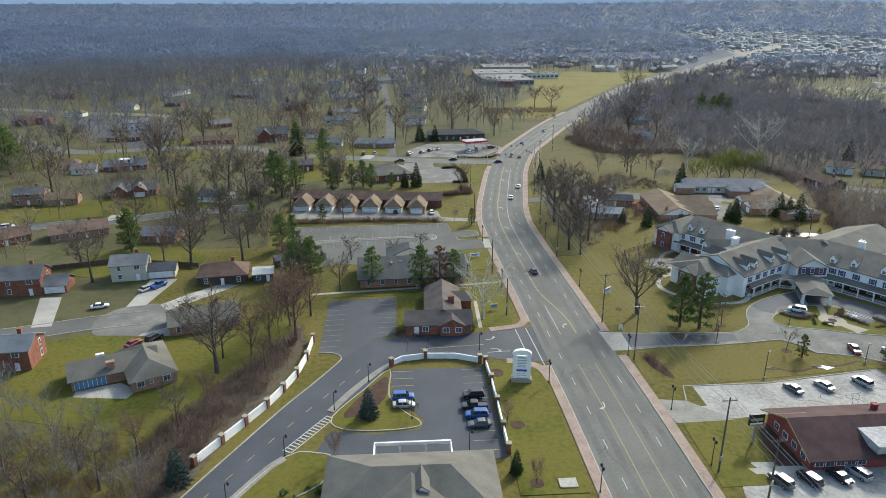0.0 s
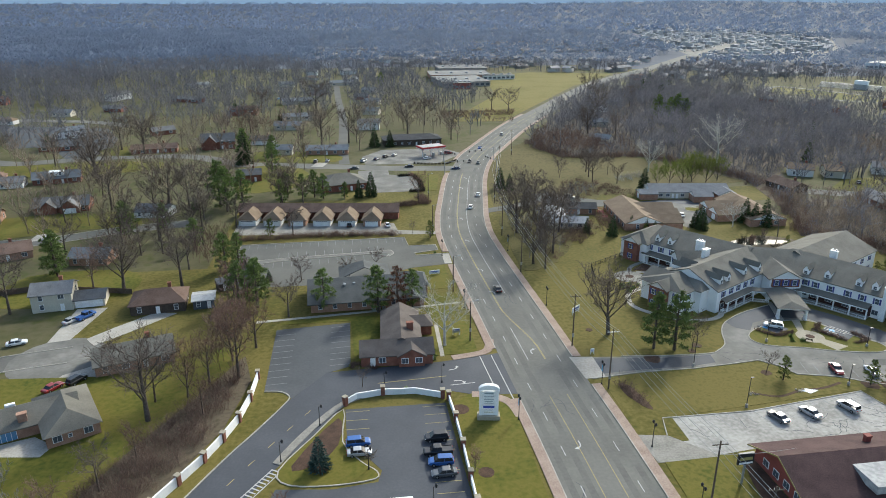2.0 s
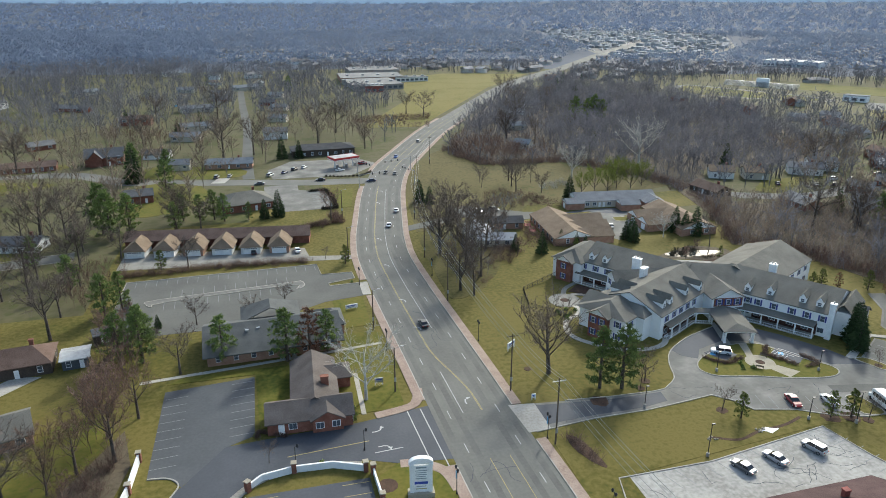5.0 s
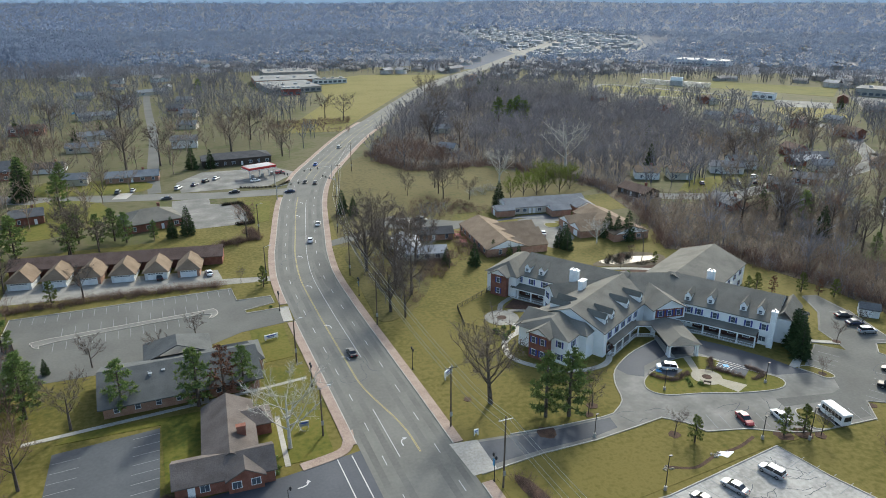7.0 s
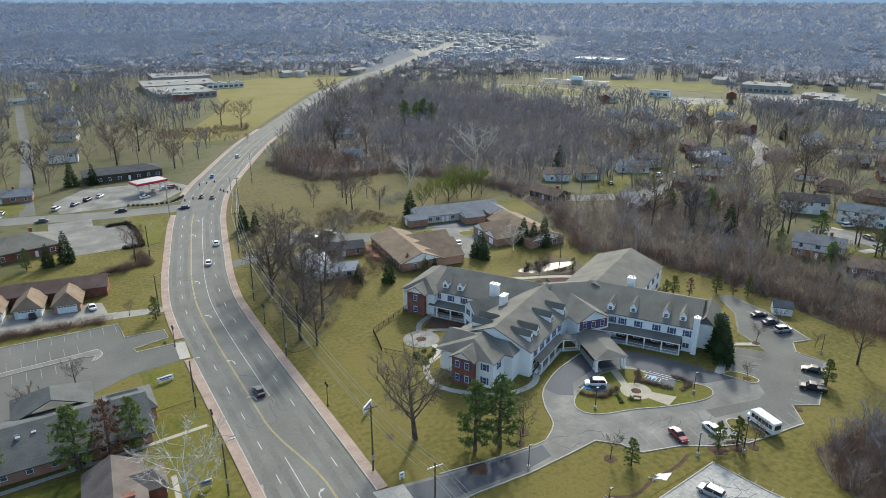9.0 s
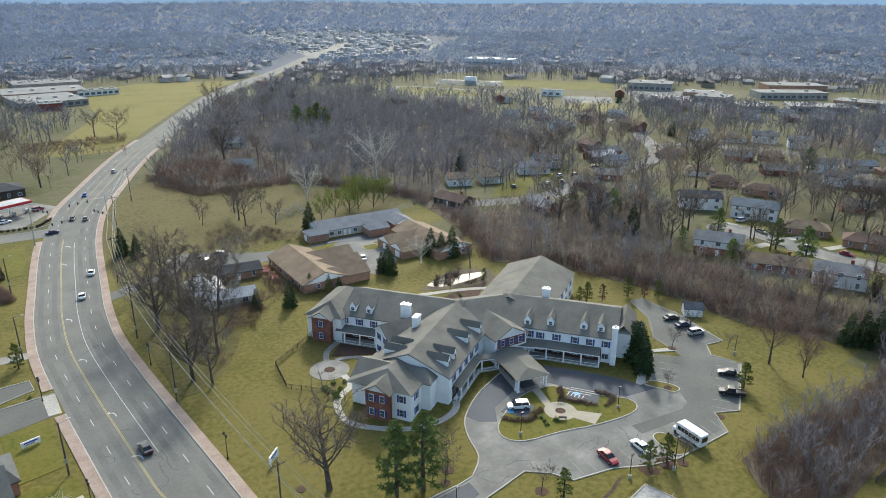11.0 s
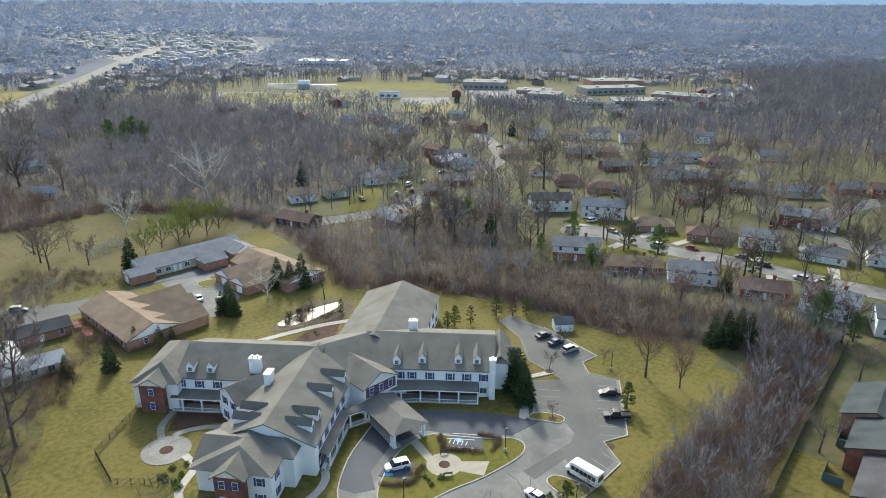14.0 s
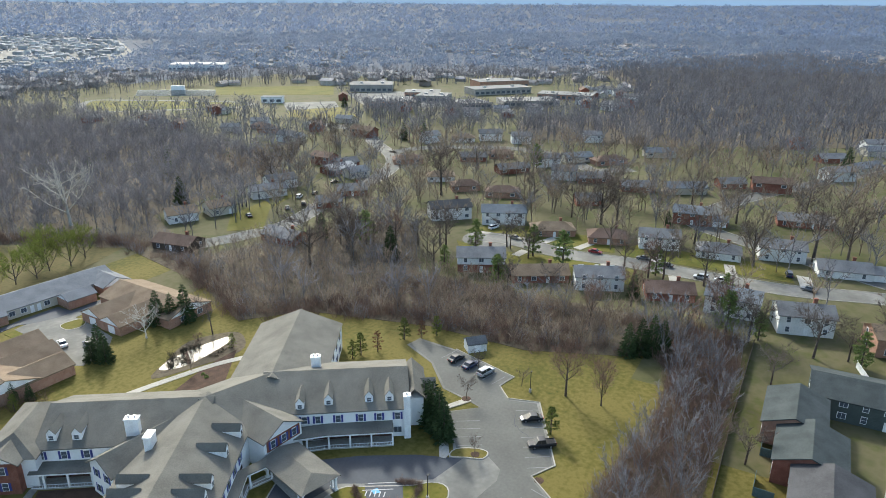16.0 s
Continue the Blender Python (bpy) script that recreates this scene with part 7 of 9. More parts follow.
part("body", bm, paint_mat("white", PAINTS["white"]), bus)
for s in (-1, 1):
    for k in range(6):
        bm = bmesh.new()
        box(bm, -3.2 + k * 0.88, s * 1.1 - 0.03, 1.45, -2.42 + k * 0.88, s * 1.1 + 0.03, 2.3)
        part("window", bm, CARGLASS, bus)
    for xx in (-2.2, 2.4):
        bm = bmesh.new()
        tube(bm, (xx, s * 0.9, 0.42), (xx, s * 1.1, 0.42), 0.42, 0.42, 14)
        part("wheel", bm, TYRE, bus)
bm = bmesh.new()
box(bm, -3.64, -0.8, 1.4, -3.55, 0.8, 2.4)
part("rear_window", bm, CARGLASS, bus)
bm = bmesh.new()
v = [bm.verts.new(p) for p in ((2.6, -0.95, 1.4), (2.6, 0.95, 1.4), (2.42, 0.95, 2.4), (2.42, -0.95, 2.4))]
bm.faces.new(v)
bmesh.ops.solidify(bm, geom=bm.faces[:], thickness=0.06)
part("windscreen", bm, CARGLASS, bus)


# ---- benches by the plazas and the porch ----
def bench(x, y, turn, z, mt, label):
    b = base("bench", pose(x, y, z, 0, 0, turn), label, "bench", "garden benches")
    for k in range(4):
        bm = bmesh.new()
        box(bm, -0.8, -0.24 + k * 0.125, 0.42, 0.8, -0.14 + k * 0.125, 0.46)
        part("seat_slat", bm, mt, b)
    for k in range(3):
        bm = bmesh.new()
        box(bm, -0.8, 0.27, 0.52 + k * 0.13, 0.8, 0.31, 0.62 + k * 0.13)
        part("back_slat", bm, mt, b)
    for s in (-1, 1):
        bm = bmesh.new()
        box(bm, s * 0.72 - 0.05, -0.24, 0, s * 0.72 + 0.05, -0.16, 0.44)
        part("leg", bm, mt, b)
        bm = bmesh.new()
        box(bm, s * 0.72 - 0.05, 0.3, 0, s * 0.72 + 0.05, 0.36, 0.9)
        part("leg", bm, mt, b)


bench(108.4, 124.2, -40, 0.14, WOODPOLE, "weathered wooden bench on the round plaza")
bench(104.0, 119.8, 140, 0.14, WOODPOLE, "weathered wooden bench facing the planting bed")
bench(91.6, 138.8, 30, 0.02, TRIM, "white bench beside the porch door")

# ---- trees ----
rng = np.random.default_rng(7)


class Shape:
    """Triangles gathered as numpy lists."""

    def __init__(self):
        self.v, self.f, self.n = [], [], 0

    def add(self, v, f):
        self.v.append(np.asarray(v, float))
        self.f.append(np.asarray(f, int) + self.n)
        self.n += len(v)

    def sliver(self, a, b, w):
        """A thin twig from a to b."""
        a, b = np.asarray(a), np.asarray(b)
        d = b - a
        s = np.cross(d, rng.normal(size=3))
        s = s / (np.linalg.norm(s) + 1e-9) * w / 2
        self.add([a - s, a + s, b], [(0, 1, 2)])

    def limb(self, pts, radii, n):
        pts = np.asarray(pts, float)
        rows = []
        for i, (p, r) in enumerate(zip(pts, radii)):
            d = pts[min(i + 1, len(pts) - 1)] - pts[max(i - 1, 0)]
            d = d / (np.linalg.norm(d) + 1e-9)
            s = np.cross(d, (0.31, 0.87, 0.38))
            s /= np.linalg.norm(s) + 1e-9
            t = np.cross(d, s)
            rows += [p + r * (s * math.cos(6.2832 * k / n) + t * math.sin(6.2832 * k / n)) for k in range(n)]
        f = []
        for i in range(len(pts) - 1):
            for k in range(n):
                a, b, c, d = i * n + k, i * n + (k + 1) % n, (i + 1) * n + (k + 1) % n, (i + 1) * n + k
                f += [(a, b, c), (a, c, d)]
        self.add(rows, f)

    def arrays(self):
        return np.concatenate(self.v), np.concatenate(self.f)

    def mesh(self, name, mat):
        return tri_mesh(name, *self.arrays(), mat)


def tri_mesh(name, v, f, mat):
    me = bpy.data.meshes.new(name)
    me.vertices.add(len(v))
    me.vertices.foreach_set("co", np.ascontiguousarray(v, dtype=np.float32).ravel())
    me.loops.add(len(f) * 3)
    me.loops.foreach_set("vertex_index", np.ascontiguousarray(f, dtype=np.int32).ravel())
    me.polygons.add(len(f))
    me.polygons.foreach_set("loop_start", np.arange(0, len(f) * 3, 3, dtype=np.int32))
    me.update(calc_edges=True)
    me.validate()
    for m in mat if isinstance(mat, (list, tuple)) else [mat]:
        me.materials.append(m)
    return me


def unit(v):
    return v / (np.linalg.norm(v) + 1e-9)


def bare_tree(h, spread, limbs=7, subs=6, twigs=13, w=0.055, trunk=0.3, fork=0.28):
    """Trunk with limbs, and a crown of fine twigs."""
    wood, crown = Shape(), Shape()
    lean = rng.normal(0, 0.03, 2)
    top = np.array([lean[0] * h, lean[1] * h, h * 0.72])
    wood.limb([(0, 0, -0.2), (lean[0] * h * 0.3, lean[1] * h * 0.3, h * fork), tuple(top * 0.75), tuple(top)], [trunk, trunk * 0.75, trunk * 0.4, trunk * 0.12], 6)
    for i in range(limbs):
        k = fork + (0.68 - fork) * (i / max(limbs - 1, 1)) ** 1.1
        p = np.array([lean[0] * h * k, lean[1] * h * k, h * k])
        a = i * 2.4 + rng.normal(0, 0.3)
        out = spread * (1.15 - 0.65 * (k - fork)) * rng.uniform(0.75, 1.1)
        rise = h * (0.95 - k) * rng.uniform(0.55, 0.85)
        tip = p + np.array([math.cos(a) * out, math.sin(a) * out, rise])
        mid = p + (tip - p) * 0.5 + np.array([0, 0, -rise * 0.1])
        r0 = trunk * 0.45 * (1.1 - k)
        wood.limb([p, mid, tip], [r0, r0 * 0.6, r0 * 0.15], 4)
        for j in range(subs):
            s = 0.25 + 0.75 * (j + 0.5) / subs
            q = p + (tip - p) * s + np.array([0, 0, -rise * 0.1 * (1 - abs(2 * s - 1))])
            d = unit(tip - p) * 0.6 + rng.normal(0, 0.55, 3) + np.array([0, 0, 0.35])
            ln = h * 0.17 * rng.uniform(0.7, 1.25)
            e = q + unit(d) * ln
            wood.limb([q, e], [r0 * 0.34, r0 * 0.08], 3)
            for _ in range(twigs):
                b = q + (e - q) * rng.uniform(0.15, 1.0)
                c = b + unit(unit(d) * 0.7 + rng.normal(0, 0.6, 3) + np.array([0, 0, 0.2])) * h * 0.085 * rng.uniform(0.6, 1.4)
                crown.sliver(b, c, w)
                if rng.random() < 0.6:
                    m = b + (c - b) * 0.5
                    crown.sliver(m, m + unit(unit(c - b) + rng.normal(0, 0.6, 3)) * h * 0.05, w * 0.8)
    return wood, crown


def conifer(h, r, tiers=11, per=11, bare=0.08, droop=0.25, ragged=0.25, tuft=5):
    """A conifer: tiers of boughs, each a tuft of needle sprays."""
    wood, crown = Shape(), Shape()
    wood.limb([(0, 0, -0.2), (0, 0, h * 0.5), (0, 0, h * 0.97)], [r * 0.075, r * 0.05, 0.02], 6)
    for i in range(tiers):
        k = bare + (1 - bare) * i / tiers
        rad = r * (1 - (k - bare) / (1 - bare)) ** 0.8 * rng.uniform(1 - ragged, 1 + ragged * 0.4) + 0.12
        n = max(4, int(per * (0.35 + 0.65 * rad / r)))
        for j in range(n):
            a = 6.2832 * j / n + i * 0.7 + rng.normal(0, 0.15)
            out = rad * rng.uniform(1 - ragged, 1.1)
            p = np.array([0, 0, h * k + rng.normal(0, 0.1)])
            e = p + np.array([math.cos(a) * out, math.sin(a) * out, out * (0.15 - droop) + h / tiers * 0.3])
            if i % 2 == 0 and out > 0.8:
                wood.limb([p, e], [0.03 + r * 0.006, 0.01], 3)
            for _ in range(tuft):
                b = p + (e - p) * rng.uniform(0.25, 1.0)
                c = b + unit(unit(e - p) + rng.normal(0, 0.45, 3) + np.array([0, 0, 0.15])) * (0.25 + out * 0.3)
                crown.sliver(b, c, 0.16 + 0.11 * out)
    return wood, crown


def pine(h, r, limbs=30, bare=0.15, clumps=4, needles=15):
    """A soft open pine: limbs that end in round clumps of needles."""
    wood, crown = Shape(), Shape()
    wood.limb([(0, 0, -0.2), (0.1, 0, h * 0.5), (0, 0.1, h * 0.95)], [r * 0.075, r * 0.05, 0.03], 6)
    for i in range(limbs):
        k = bare + (0.97 - bare) * (i + rng.uniform(0, 1)) / limbs
        u = (k - bare) / (1 - bare)
        out = r * min(1.0, 0.55 + 1.6 * u) * (1 - u) ** 0.62 * rng.uniform(0.65, 1.15) + 0.25
        a = i * 2.4 + rng.normal(0, 0.3)
        p = np.array([0, 0, h * k])
        e = p + np.array([math.cos(a) * out, math.sin(a) * out, out * rng.uniform(0.0, 0.4)])
        wood.limb([p, e], [0.05 + r * 0.008, 0.015], 3)
        for j in range(clumps):
            c = p + (e - p) * (0.35 + 0.65 * (j + 0.5) / clumps) + rng.normal(0, 0.22, 3) * np.array([1, 1, 0.5])
            for _ in range(needles):
                d = unit(rng.normal(0, 1, 3) + np.array([0, 0, 0.45]))
                crown.sliver(c + d * 0.08, c + d * h * 0.07 * rng.uniform(0.6, 1.2), h * 0.018)
    return wood, crown


TREES = {}


def tree_kind(key, shapes, trunk_mat, crown_mat):
    wood, crown = shapes
    TREES[key] = (wood.mesh("trunk", trunk_mat), crown.mesh("crown", crown_mat))


for i in range(5):
    tree_kind(f"bare{i}", bare_tree(12, 3.9 + 0.5 * (i % 3), 8 + i % 3, 7, 15, 0.068), BARK, TWIG)
tree_kind("red0", bare_tree(12, 3.2, 9, 7, 18), BARK, TWIGRED)
tree_kind("red1", bare_tree(12, 2.6, 10, 7, 18, 0.055, 0.22, 0.12), BARK, TWIGRED)
tree_kind("willow", bare_tree(12, 4.6, 11, 8, 20, 0.085, 0.24, 0.06), BARK, WILLOW)
tree_kind("pale", bare_tree(12, 5.2, 10, 8, 10, 0.06, 0.34, 0.2), PALEBARK, PALEBARK)
tree_kind("oak", bare_tree(12, 4.0, 14, 9, 15, 0.05, 0.36, 0.2), BARK, TWIG)
tree_kind("young", bare_tree(12, 3.6, 9, 6, 9, 0.09, 0.2, 0.3), BARK, TWIG)
tree_kind("pine0", pine(12, 4.7, 42, 0.1, 4, 17), BARK, NEEDLE)
tree_kind("pine1", pine(12, 4.2, 40, 0.08, 4, 17), BARK, NEEDLE)
tree_kind("fir", conifer(12, 3.1, 17, 15, 0.02, 0.3, 0.14, 10), BARK, FIRN)
tree_kind("spruce", conifer(12, 3.6, 17, 15, 0.02, 0.25, 0.12, 8), BARK, SPRUCE)
tree_kind("yellow_pine", pine(12, 4.4, 34, 0.08, 4, 18), BARK, NEEDLEY)
tree_kind("russet", pine(12, 4.2, 30, 0.12, 3, 13), BARK, RUSTN)
LABELS = {"bare": "bare deciduous tree with grey-brown branches", "red": "bare tree with reddish budding twigs", "pale": "bare sycamore with pale whitish branches", "oak": "broad bare oak with dark branches", "youn": "slender young bare tree", "will": "willow with yellow-green budding twigs",
          "pine": "tall dark green pine with ragged boughs", "fir": "dense dark green conifer", "spru": "blue-green spruce with a conical crown", "yell": "yellowish-green pine on the lawn", "russ": "russet-needled conifer beside the hall"}
MASTER_TREE = {}


def tree(x, y, kind, h, wide=1.0, group="", z=0.0):
    s = h / 12
    m = pose(x, y, z, 0, 0, (x * 37 + y * 91) % 360) @ Matrix.Diagonal((s * wide, s * wide, s, 1))
    if kind in MASTER_TREE:
        t = copy_thing(MASTER_TREE[kind], m)
        t.matrix_basis = m
        return t
    label = next(v for k, v in LABELS.items() if kind.startswith(k))
    t = base("tree", m, label, "tree", "trees")
    share("trunk", TREES[kind][0], t)
    share("crown", TREES[kind][1], t)
    MASTER_TREE[kind] = t
    return t


# trees that stand alone
for x, y, k, h in ((-49.6, 105, "oak", 20), (-34, 120, "red0", 17), (-36.5, 128, "red1", 16), (-32, 134, "red0", 13), (-25.6, 150.6, "bare1", 12), (14, 129.4, "pale", 16), (56, 130, "oak", 19.5), (85, 107, "young", 6), (73, 115.6 + 3.4, "young", 7), (69, 120, "pine0", 15), (64.4, 121.4, "pine1", 14.5), (75.5, 121.5, "young", 9), (87, 103.6, "yellow_pine", 6), (105, 99.4, "yellow_pine", 6), (109, 98.4, "yellow_pine", 6.4), (111.6, 96.6, "young", 6), (133, 121.6, "fir", 9.5), (134.4, 123.4, "fir", 10.5), (135.6, 125.4, "fir", 11), (136.8, 127.2, "fir", 10), (138, 129, "fir", 8.6), (145, 103.8, "yellow_pine", 6.4), (160, 106, "red0", 12.5), (160, 98, "red1", 11.5), (160, 127.4, "bare3", 5.5), (165, 151, "yellow_pine", 6.2), (168, 147.6, "russet", 5), (171, 145, "yellow_pine", 5.6), (153, 156, "yellow_pine", 6), (156.4, 153.4, "russet", 5.6)):
    tree(x, y, k, h)
for x, y, k, h in ((150.4, 156.6, "yellow_pine", 5), (185, 99, "fir", 9), (187, 96.5, "fir", 10), (189, 94, "fir", 10.5), (191, 92, "fir", 9), (148, 124.4, "young", 6), (131.6, 114, "young", 4.4), (159, 116, "young", 4.5), (-14.4, 85.4, "spruce", 7), (-47, 67, "spruce", 7.5), (12.8, 66, "fir", 5), (-20, 71.6, "red1", 6.5), (13.4, 81, "red1", 5.4), (16, 63, "red1", 5.4), (-5.4, 84.4, "young", 4), (-6.4, 112.6, "young", 5.5), (-16.2, 153, "pine1", 12.5), (-1.6, 150.6, "pine0", 13.5), (3.8, 151.4, "russet", 13), (8, 153, "pine1", 11), (-9.6, 175, "bare2", 7), (-1, 183, "bare3", 7), (-24, 176, "bare4", 8), (-33.6, 176.4, "fir", 4), (-34.6, 158, "pine0", 14), (-36, 165, "pine1", 12), (-40, 160, "pine0", 13), (19, 210.6, "yellow_pine", 6.6), (13, 216.4, "young", 4.6), (-38, 219, "yellow_pine", 7)):
    tree(x, y, k, h)
for x, y, k, h in ((-30, 219.6, "bare0", 11), (-58.9, 254, "pine0", 18), (-63, 262, "pine0", 19), (-54, 262, "pine1", 15), (-36.5, 272, "pine0", 11), (-30, 269, "pine1", 11), (-25, 271, "pine0", 12), (-21, 268, "pine1", 11), (-6, 268, "fir", 8), (-0.6, 269.6, "fir", 11), (-12, 268, "pine0", 7), (57.6, 275, "fir", 10), (61, 271, "fir", 8), (50.9, 212, "oak", 19), (56.6, 200, "oak", 19), (66.5, 211, "bare2", 18), (61.6, 229, "bare0", 19), (61, 243, "bare3", 17), (58.2, 189.5, "bare4", 18), (70, 226, "oak", 14), (53, 222, "bare2", 19), (76, 205, "red0", 7), (84.3, 204.2, "fir", 8), (104, 290, "bare1", 13), (137, 297, "pale", 16), (181, 312, "pale", 25), (113, 276, "bare4", 10), (92, 300, "young", 9), (130, 271, "willow", 10), (137, 273, "willow", 12)):
    tree(x, y, k, h)
for x, y, k, h in ((143, 272, "willow", 11), (149, 275, "willow", 13), (155, 273, "willow", 13), (162, 276, "willow", 12), (152, 283, "willow", 13), (120, 262, "fir", 11), (103, 281, "bare2", 14), (106, 300, "bare0", 13), (90, 291, "young", 9), (115, 294, "young", 10), (76.5, 209, "fir", 6), (94.2, 211.4, "fir", 5.5), (49.3, 180.8, "oak", 17), (52, 176, "bare3", 13), (120, 207, "fir", 8), (121.6, 211.6, "fir", 8.5), (118.4, 210, "fir", 7), (140, 213, "fir", 10), (145, 208, "fir", 11), (142, 210, "fir", 9), (133, 209, "pale", 9), (99, 209, "fir", 5), (101, 206, "fir", 4.6), (97, 205, "yellow_pine", 4), (-133, 325, "bare0", 18), (-70, 274, "bare2", 16), (-66, 349, "pine1", 17), (-100.9, 192, "pine1", 12), (-212, 330, "pine0", 18), (-204, 322, "pine0", 15), (-52, 356, "pine0", 12)):
    tree(x, y, k, h)
for x, y, k, h in ((-48, 186, "pine0", 13), (-45, 192, "pine1", 11), (-97, 96, "fir", 6), (-43.6, 113, "red1", 14), (-40, 118, "red0", 13), (-52, 84, "bare3", 10), (-57, 76, "red0", 9), (-60, 66, "bare2", 11), (-66, 72, "bare4", 10), (-70, 62, "bare1", 11), (-48, 92, "red0", 8), (-78, 70, "bare3", 10), (-82, 60, "red0", 10), (-50, 112, "bare2", 11), (-39, 106, "red0", 9), (135, 192, "red1", 5), (127, 186, "red1", 5), (140, 186, "yellow_pine", 4), (143, 196, "young", 12), (210, 82, "red0", 15), (200, 88, "red0", 12), (207, 74, "bare1", 13), (186, 67, "bare3", 11), (154, 68.6, "bare2", 9), (196, 112, "red0", 14)):
    tree(x, y, k, h)

# great trees among the western gardens
for x, y, k, h in ((-140, 387, "bare0", 22), (-129, 390, "bare1", 22), (-128, 312, "oak", 28), (-188, 343, "bare2", 21), (-194, 317, "bare3", 21), (-106, 262, "bare1", 21), (-82, 256, "bare2", 23), (-75, 260, "bare4", 20), (-75, 174, "oak", 19), (-59, 176, "bare0", 19), (-101, 162, "bare2", 17), (-161, 266, "bare0", 23),
                   (-161, 348, "bare3", 16), (-27, 388, "bare1", 26), (-37, 522, "bare2", 26), (-11, 391, "bare0", 22), (26, 414, "bare0", 24), (40, 447, "bare2", 22), (51, 392, "bare3", 16), (109, 496, "bare4", 19), (99, 511, "bare1", 18), (-199, 305, "pine0", 24), (-209, 318, "pine1", 22), (-99, 189, "pine1", 15)):
    tree(x, y, k, h)
for x, y, k, h in ((-65, 341, "fir", 18), (-48, 319, "pine1", 15), (-185, 400, "fir", 9), (4, 377, "fir", 12), (13, 376, "fir", 10), (19, 677, "pine1", 14), (191, 555, "bare2", 24), (288, 654, "fir", 14), (308, 653, "fir", 11), (208, 503, "bare0", 20), (-96, 511, "fir", 11), (-47, 493, "fir", 11), (-60, 480, "fir", 8),
                   (-118, 246, "bare3", 15), (-66, 226, "bare1", 14), (-52, 232, "bare2", 13), (-88, 216, "bare4", 15), (-72, 206, "bare0", 14), (-112, 180, "bare3", 14), (-60, 190, "bare1", 14), (-84, 176, "red0", 14)):
    tree(x, y, k, h)
for x, y, k, h in ((209.5, 452, "pine0", 17), (215.5, 446, "pine1", 16), (222, 449, "pine0", 18), (259, 602, "fir", 14), (272, 590, "fir", 13), (227, 446, "pine1", 15), (181, 500, "bare2", 20), (160, 440, "bare1", 20), (140, 400, "oak", 19), (150, 378, "bare0", 18)):
    tree(x, y, k, h)
for x, y, k, h in ((-91, 233, "bare1", 16), (-66, 244, "bare3", 14), (-116, 282, "bare2", 16), (-124, 374, "bare4", 19), (-74, 431, "bare0", 20), (-78, 519, "bare2", 20), (-88, 256, "bare3", 16), (-42, 165, "red0", 12), (-60, 212, "bare4", 11)):
    tree(x, y, k, h)
# great trees along the eastern streets
for x, y, k, h in ((285, 136, "oak", 21), (285, 130, "bare1", 20), (291, 211, "bare0", 24), (288, 149, "bare2", 17), (266, 79, "oak", 17), (280, 62, "bare3", 24), (283, 52, "bare0", 21), (194, 206, "bare2", 20), (366, 266, "bare1", 15), (341, 308, "bare0", 21), (362, 340, "bare3", 17), (399, 125, "bare2", 13), (218, 220, "fir", 10), (224, 301, "fir", 12),
                   (360, 193, "pine0", 13), (397, 283, "fir", 11), (393, 295, "fir", 11), (284, 253, "fir", 5), (297, 113, "fir", 6), (414, 154, "oak", 14)):
    tree(x, y, k, h)
for x, y, k, h in ((398, 167, "bare1", 13), (420, 89, "oak", 14), (326, 67, "bare4", 20), (265, 287, "bare1", 19), (286, 294, "bare2", 20), (213, 205, "oak", 16), (255, 215, "bare3", 18), (442, 52, "fir", 12), (487, 412, "fir", 10), (276, 165, "bare1", 14), (279, 100, "bare2", 16), (300, 170, "bare4", 16), (318, 140, "bare0", 17), (330, 110, "bare2", 16), (312, 90, "bare1", 18), (345, 220, "bare4", 17), (322, 230, "bare1", 16)):
    tree(x, y, k, h)

# where no tree may stand
ROADPTS = np.array([p[:2] for p in along(ROADLINE, 9) if p[1] < 1300])
STREETPTS = np.concatenate([np.array(along(s, 4))[:, :2] for s in STREETS])
HOUSEPTS = np.array([(o.matrix_basis.translation.x, o.matrix_basis.translation.y) for o in scene.objects if o.parent is None and o.get("category") in ("house", "office", "shop")])
OPEN = [[(46, 60), (112, 55), (112, 95), (158, 106), (174, 118), (174, 150), (152, 192), (112, 200), (66, 196), (46, 130)], [(88, 200), (152, 198), (162, 262), (108, 264)],
        [(-32, 40), (26, 40), (26, 214), (-50, 214), (-50, 170), (-31, 150), (-31, 118), (-46, 72), (-56, 40)], [(-56, 212), (24, 212), (24, 252), (-56, 258)], [(-26, 262), (34, 262), (60, 366), (46, 402), (4, 402), (-10, 330), (-26, 300)],
        [(50, 240), (90, 262), (174, 272), (148, 322), (133, 328), (105, 330), (90, 362), (94, 386), (66, 336)], [(58, 460), (112, 456), (222, 596), (318, 778), (200, 810), (60, 800), (60, 660), (110, 600)],
        [(134, 36), (202, 36), (206, 72), (138, 72)], [(358, 566), (405, 640), (470, 640), (531, 615), (612, 515), (546, 465), (490, 405), (455, 365), (420, 417), (440, 475)], [(500, 920), (640, 900), (1000, 1250), (1000, 2300), (700, 2000)], [(490, 400), (515, 325), (545, 295), (630, 240), (668, 268), (715, 345), (690, 400), (600, 480), (560, 470)], [(622, 790), (664, 725), (710, 750), (668, 815)]]


def inside(poly, p):
    r = np.zeros(len(p), bool)
    for (x0, y0), (x1, y1) in zip(poly, poly[1:] + poly[:1]):
        c = ((y0 > p[:, 1]) != (y1 > p[:, 1])) & (p[:, 0] < (x1 - x0) * (p[:, 1] - y0) / (y1 - y0 + 1e-12) + x0)
        r ^= c
    return r


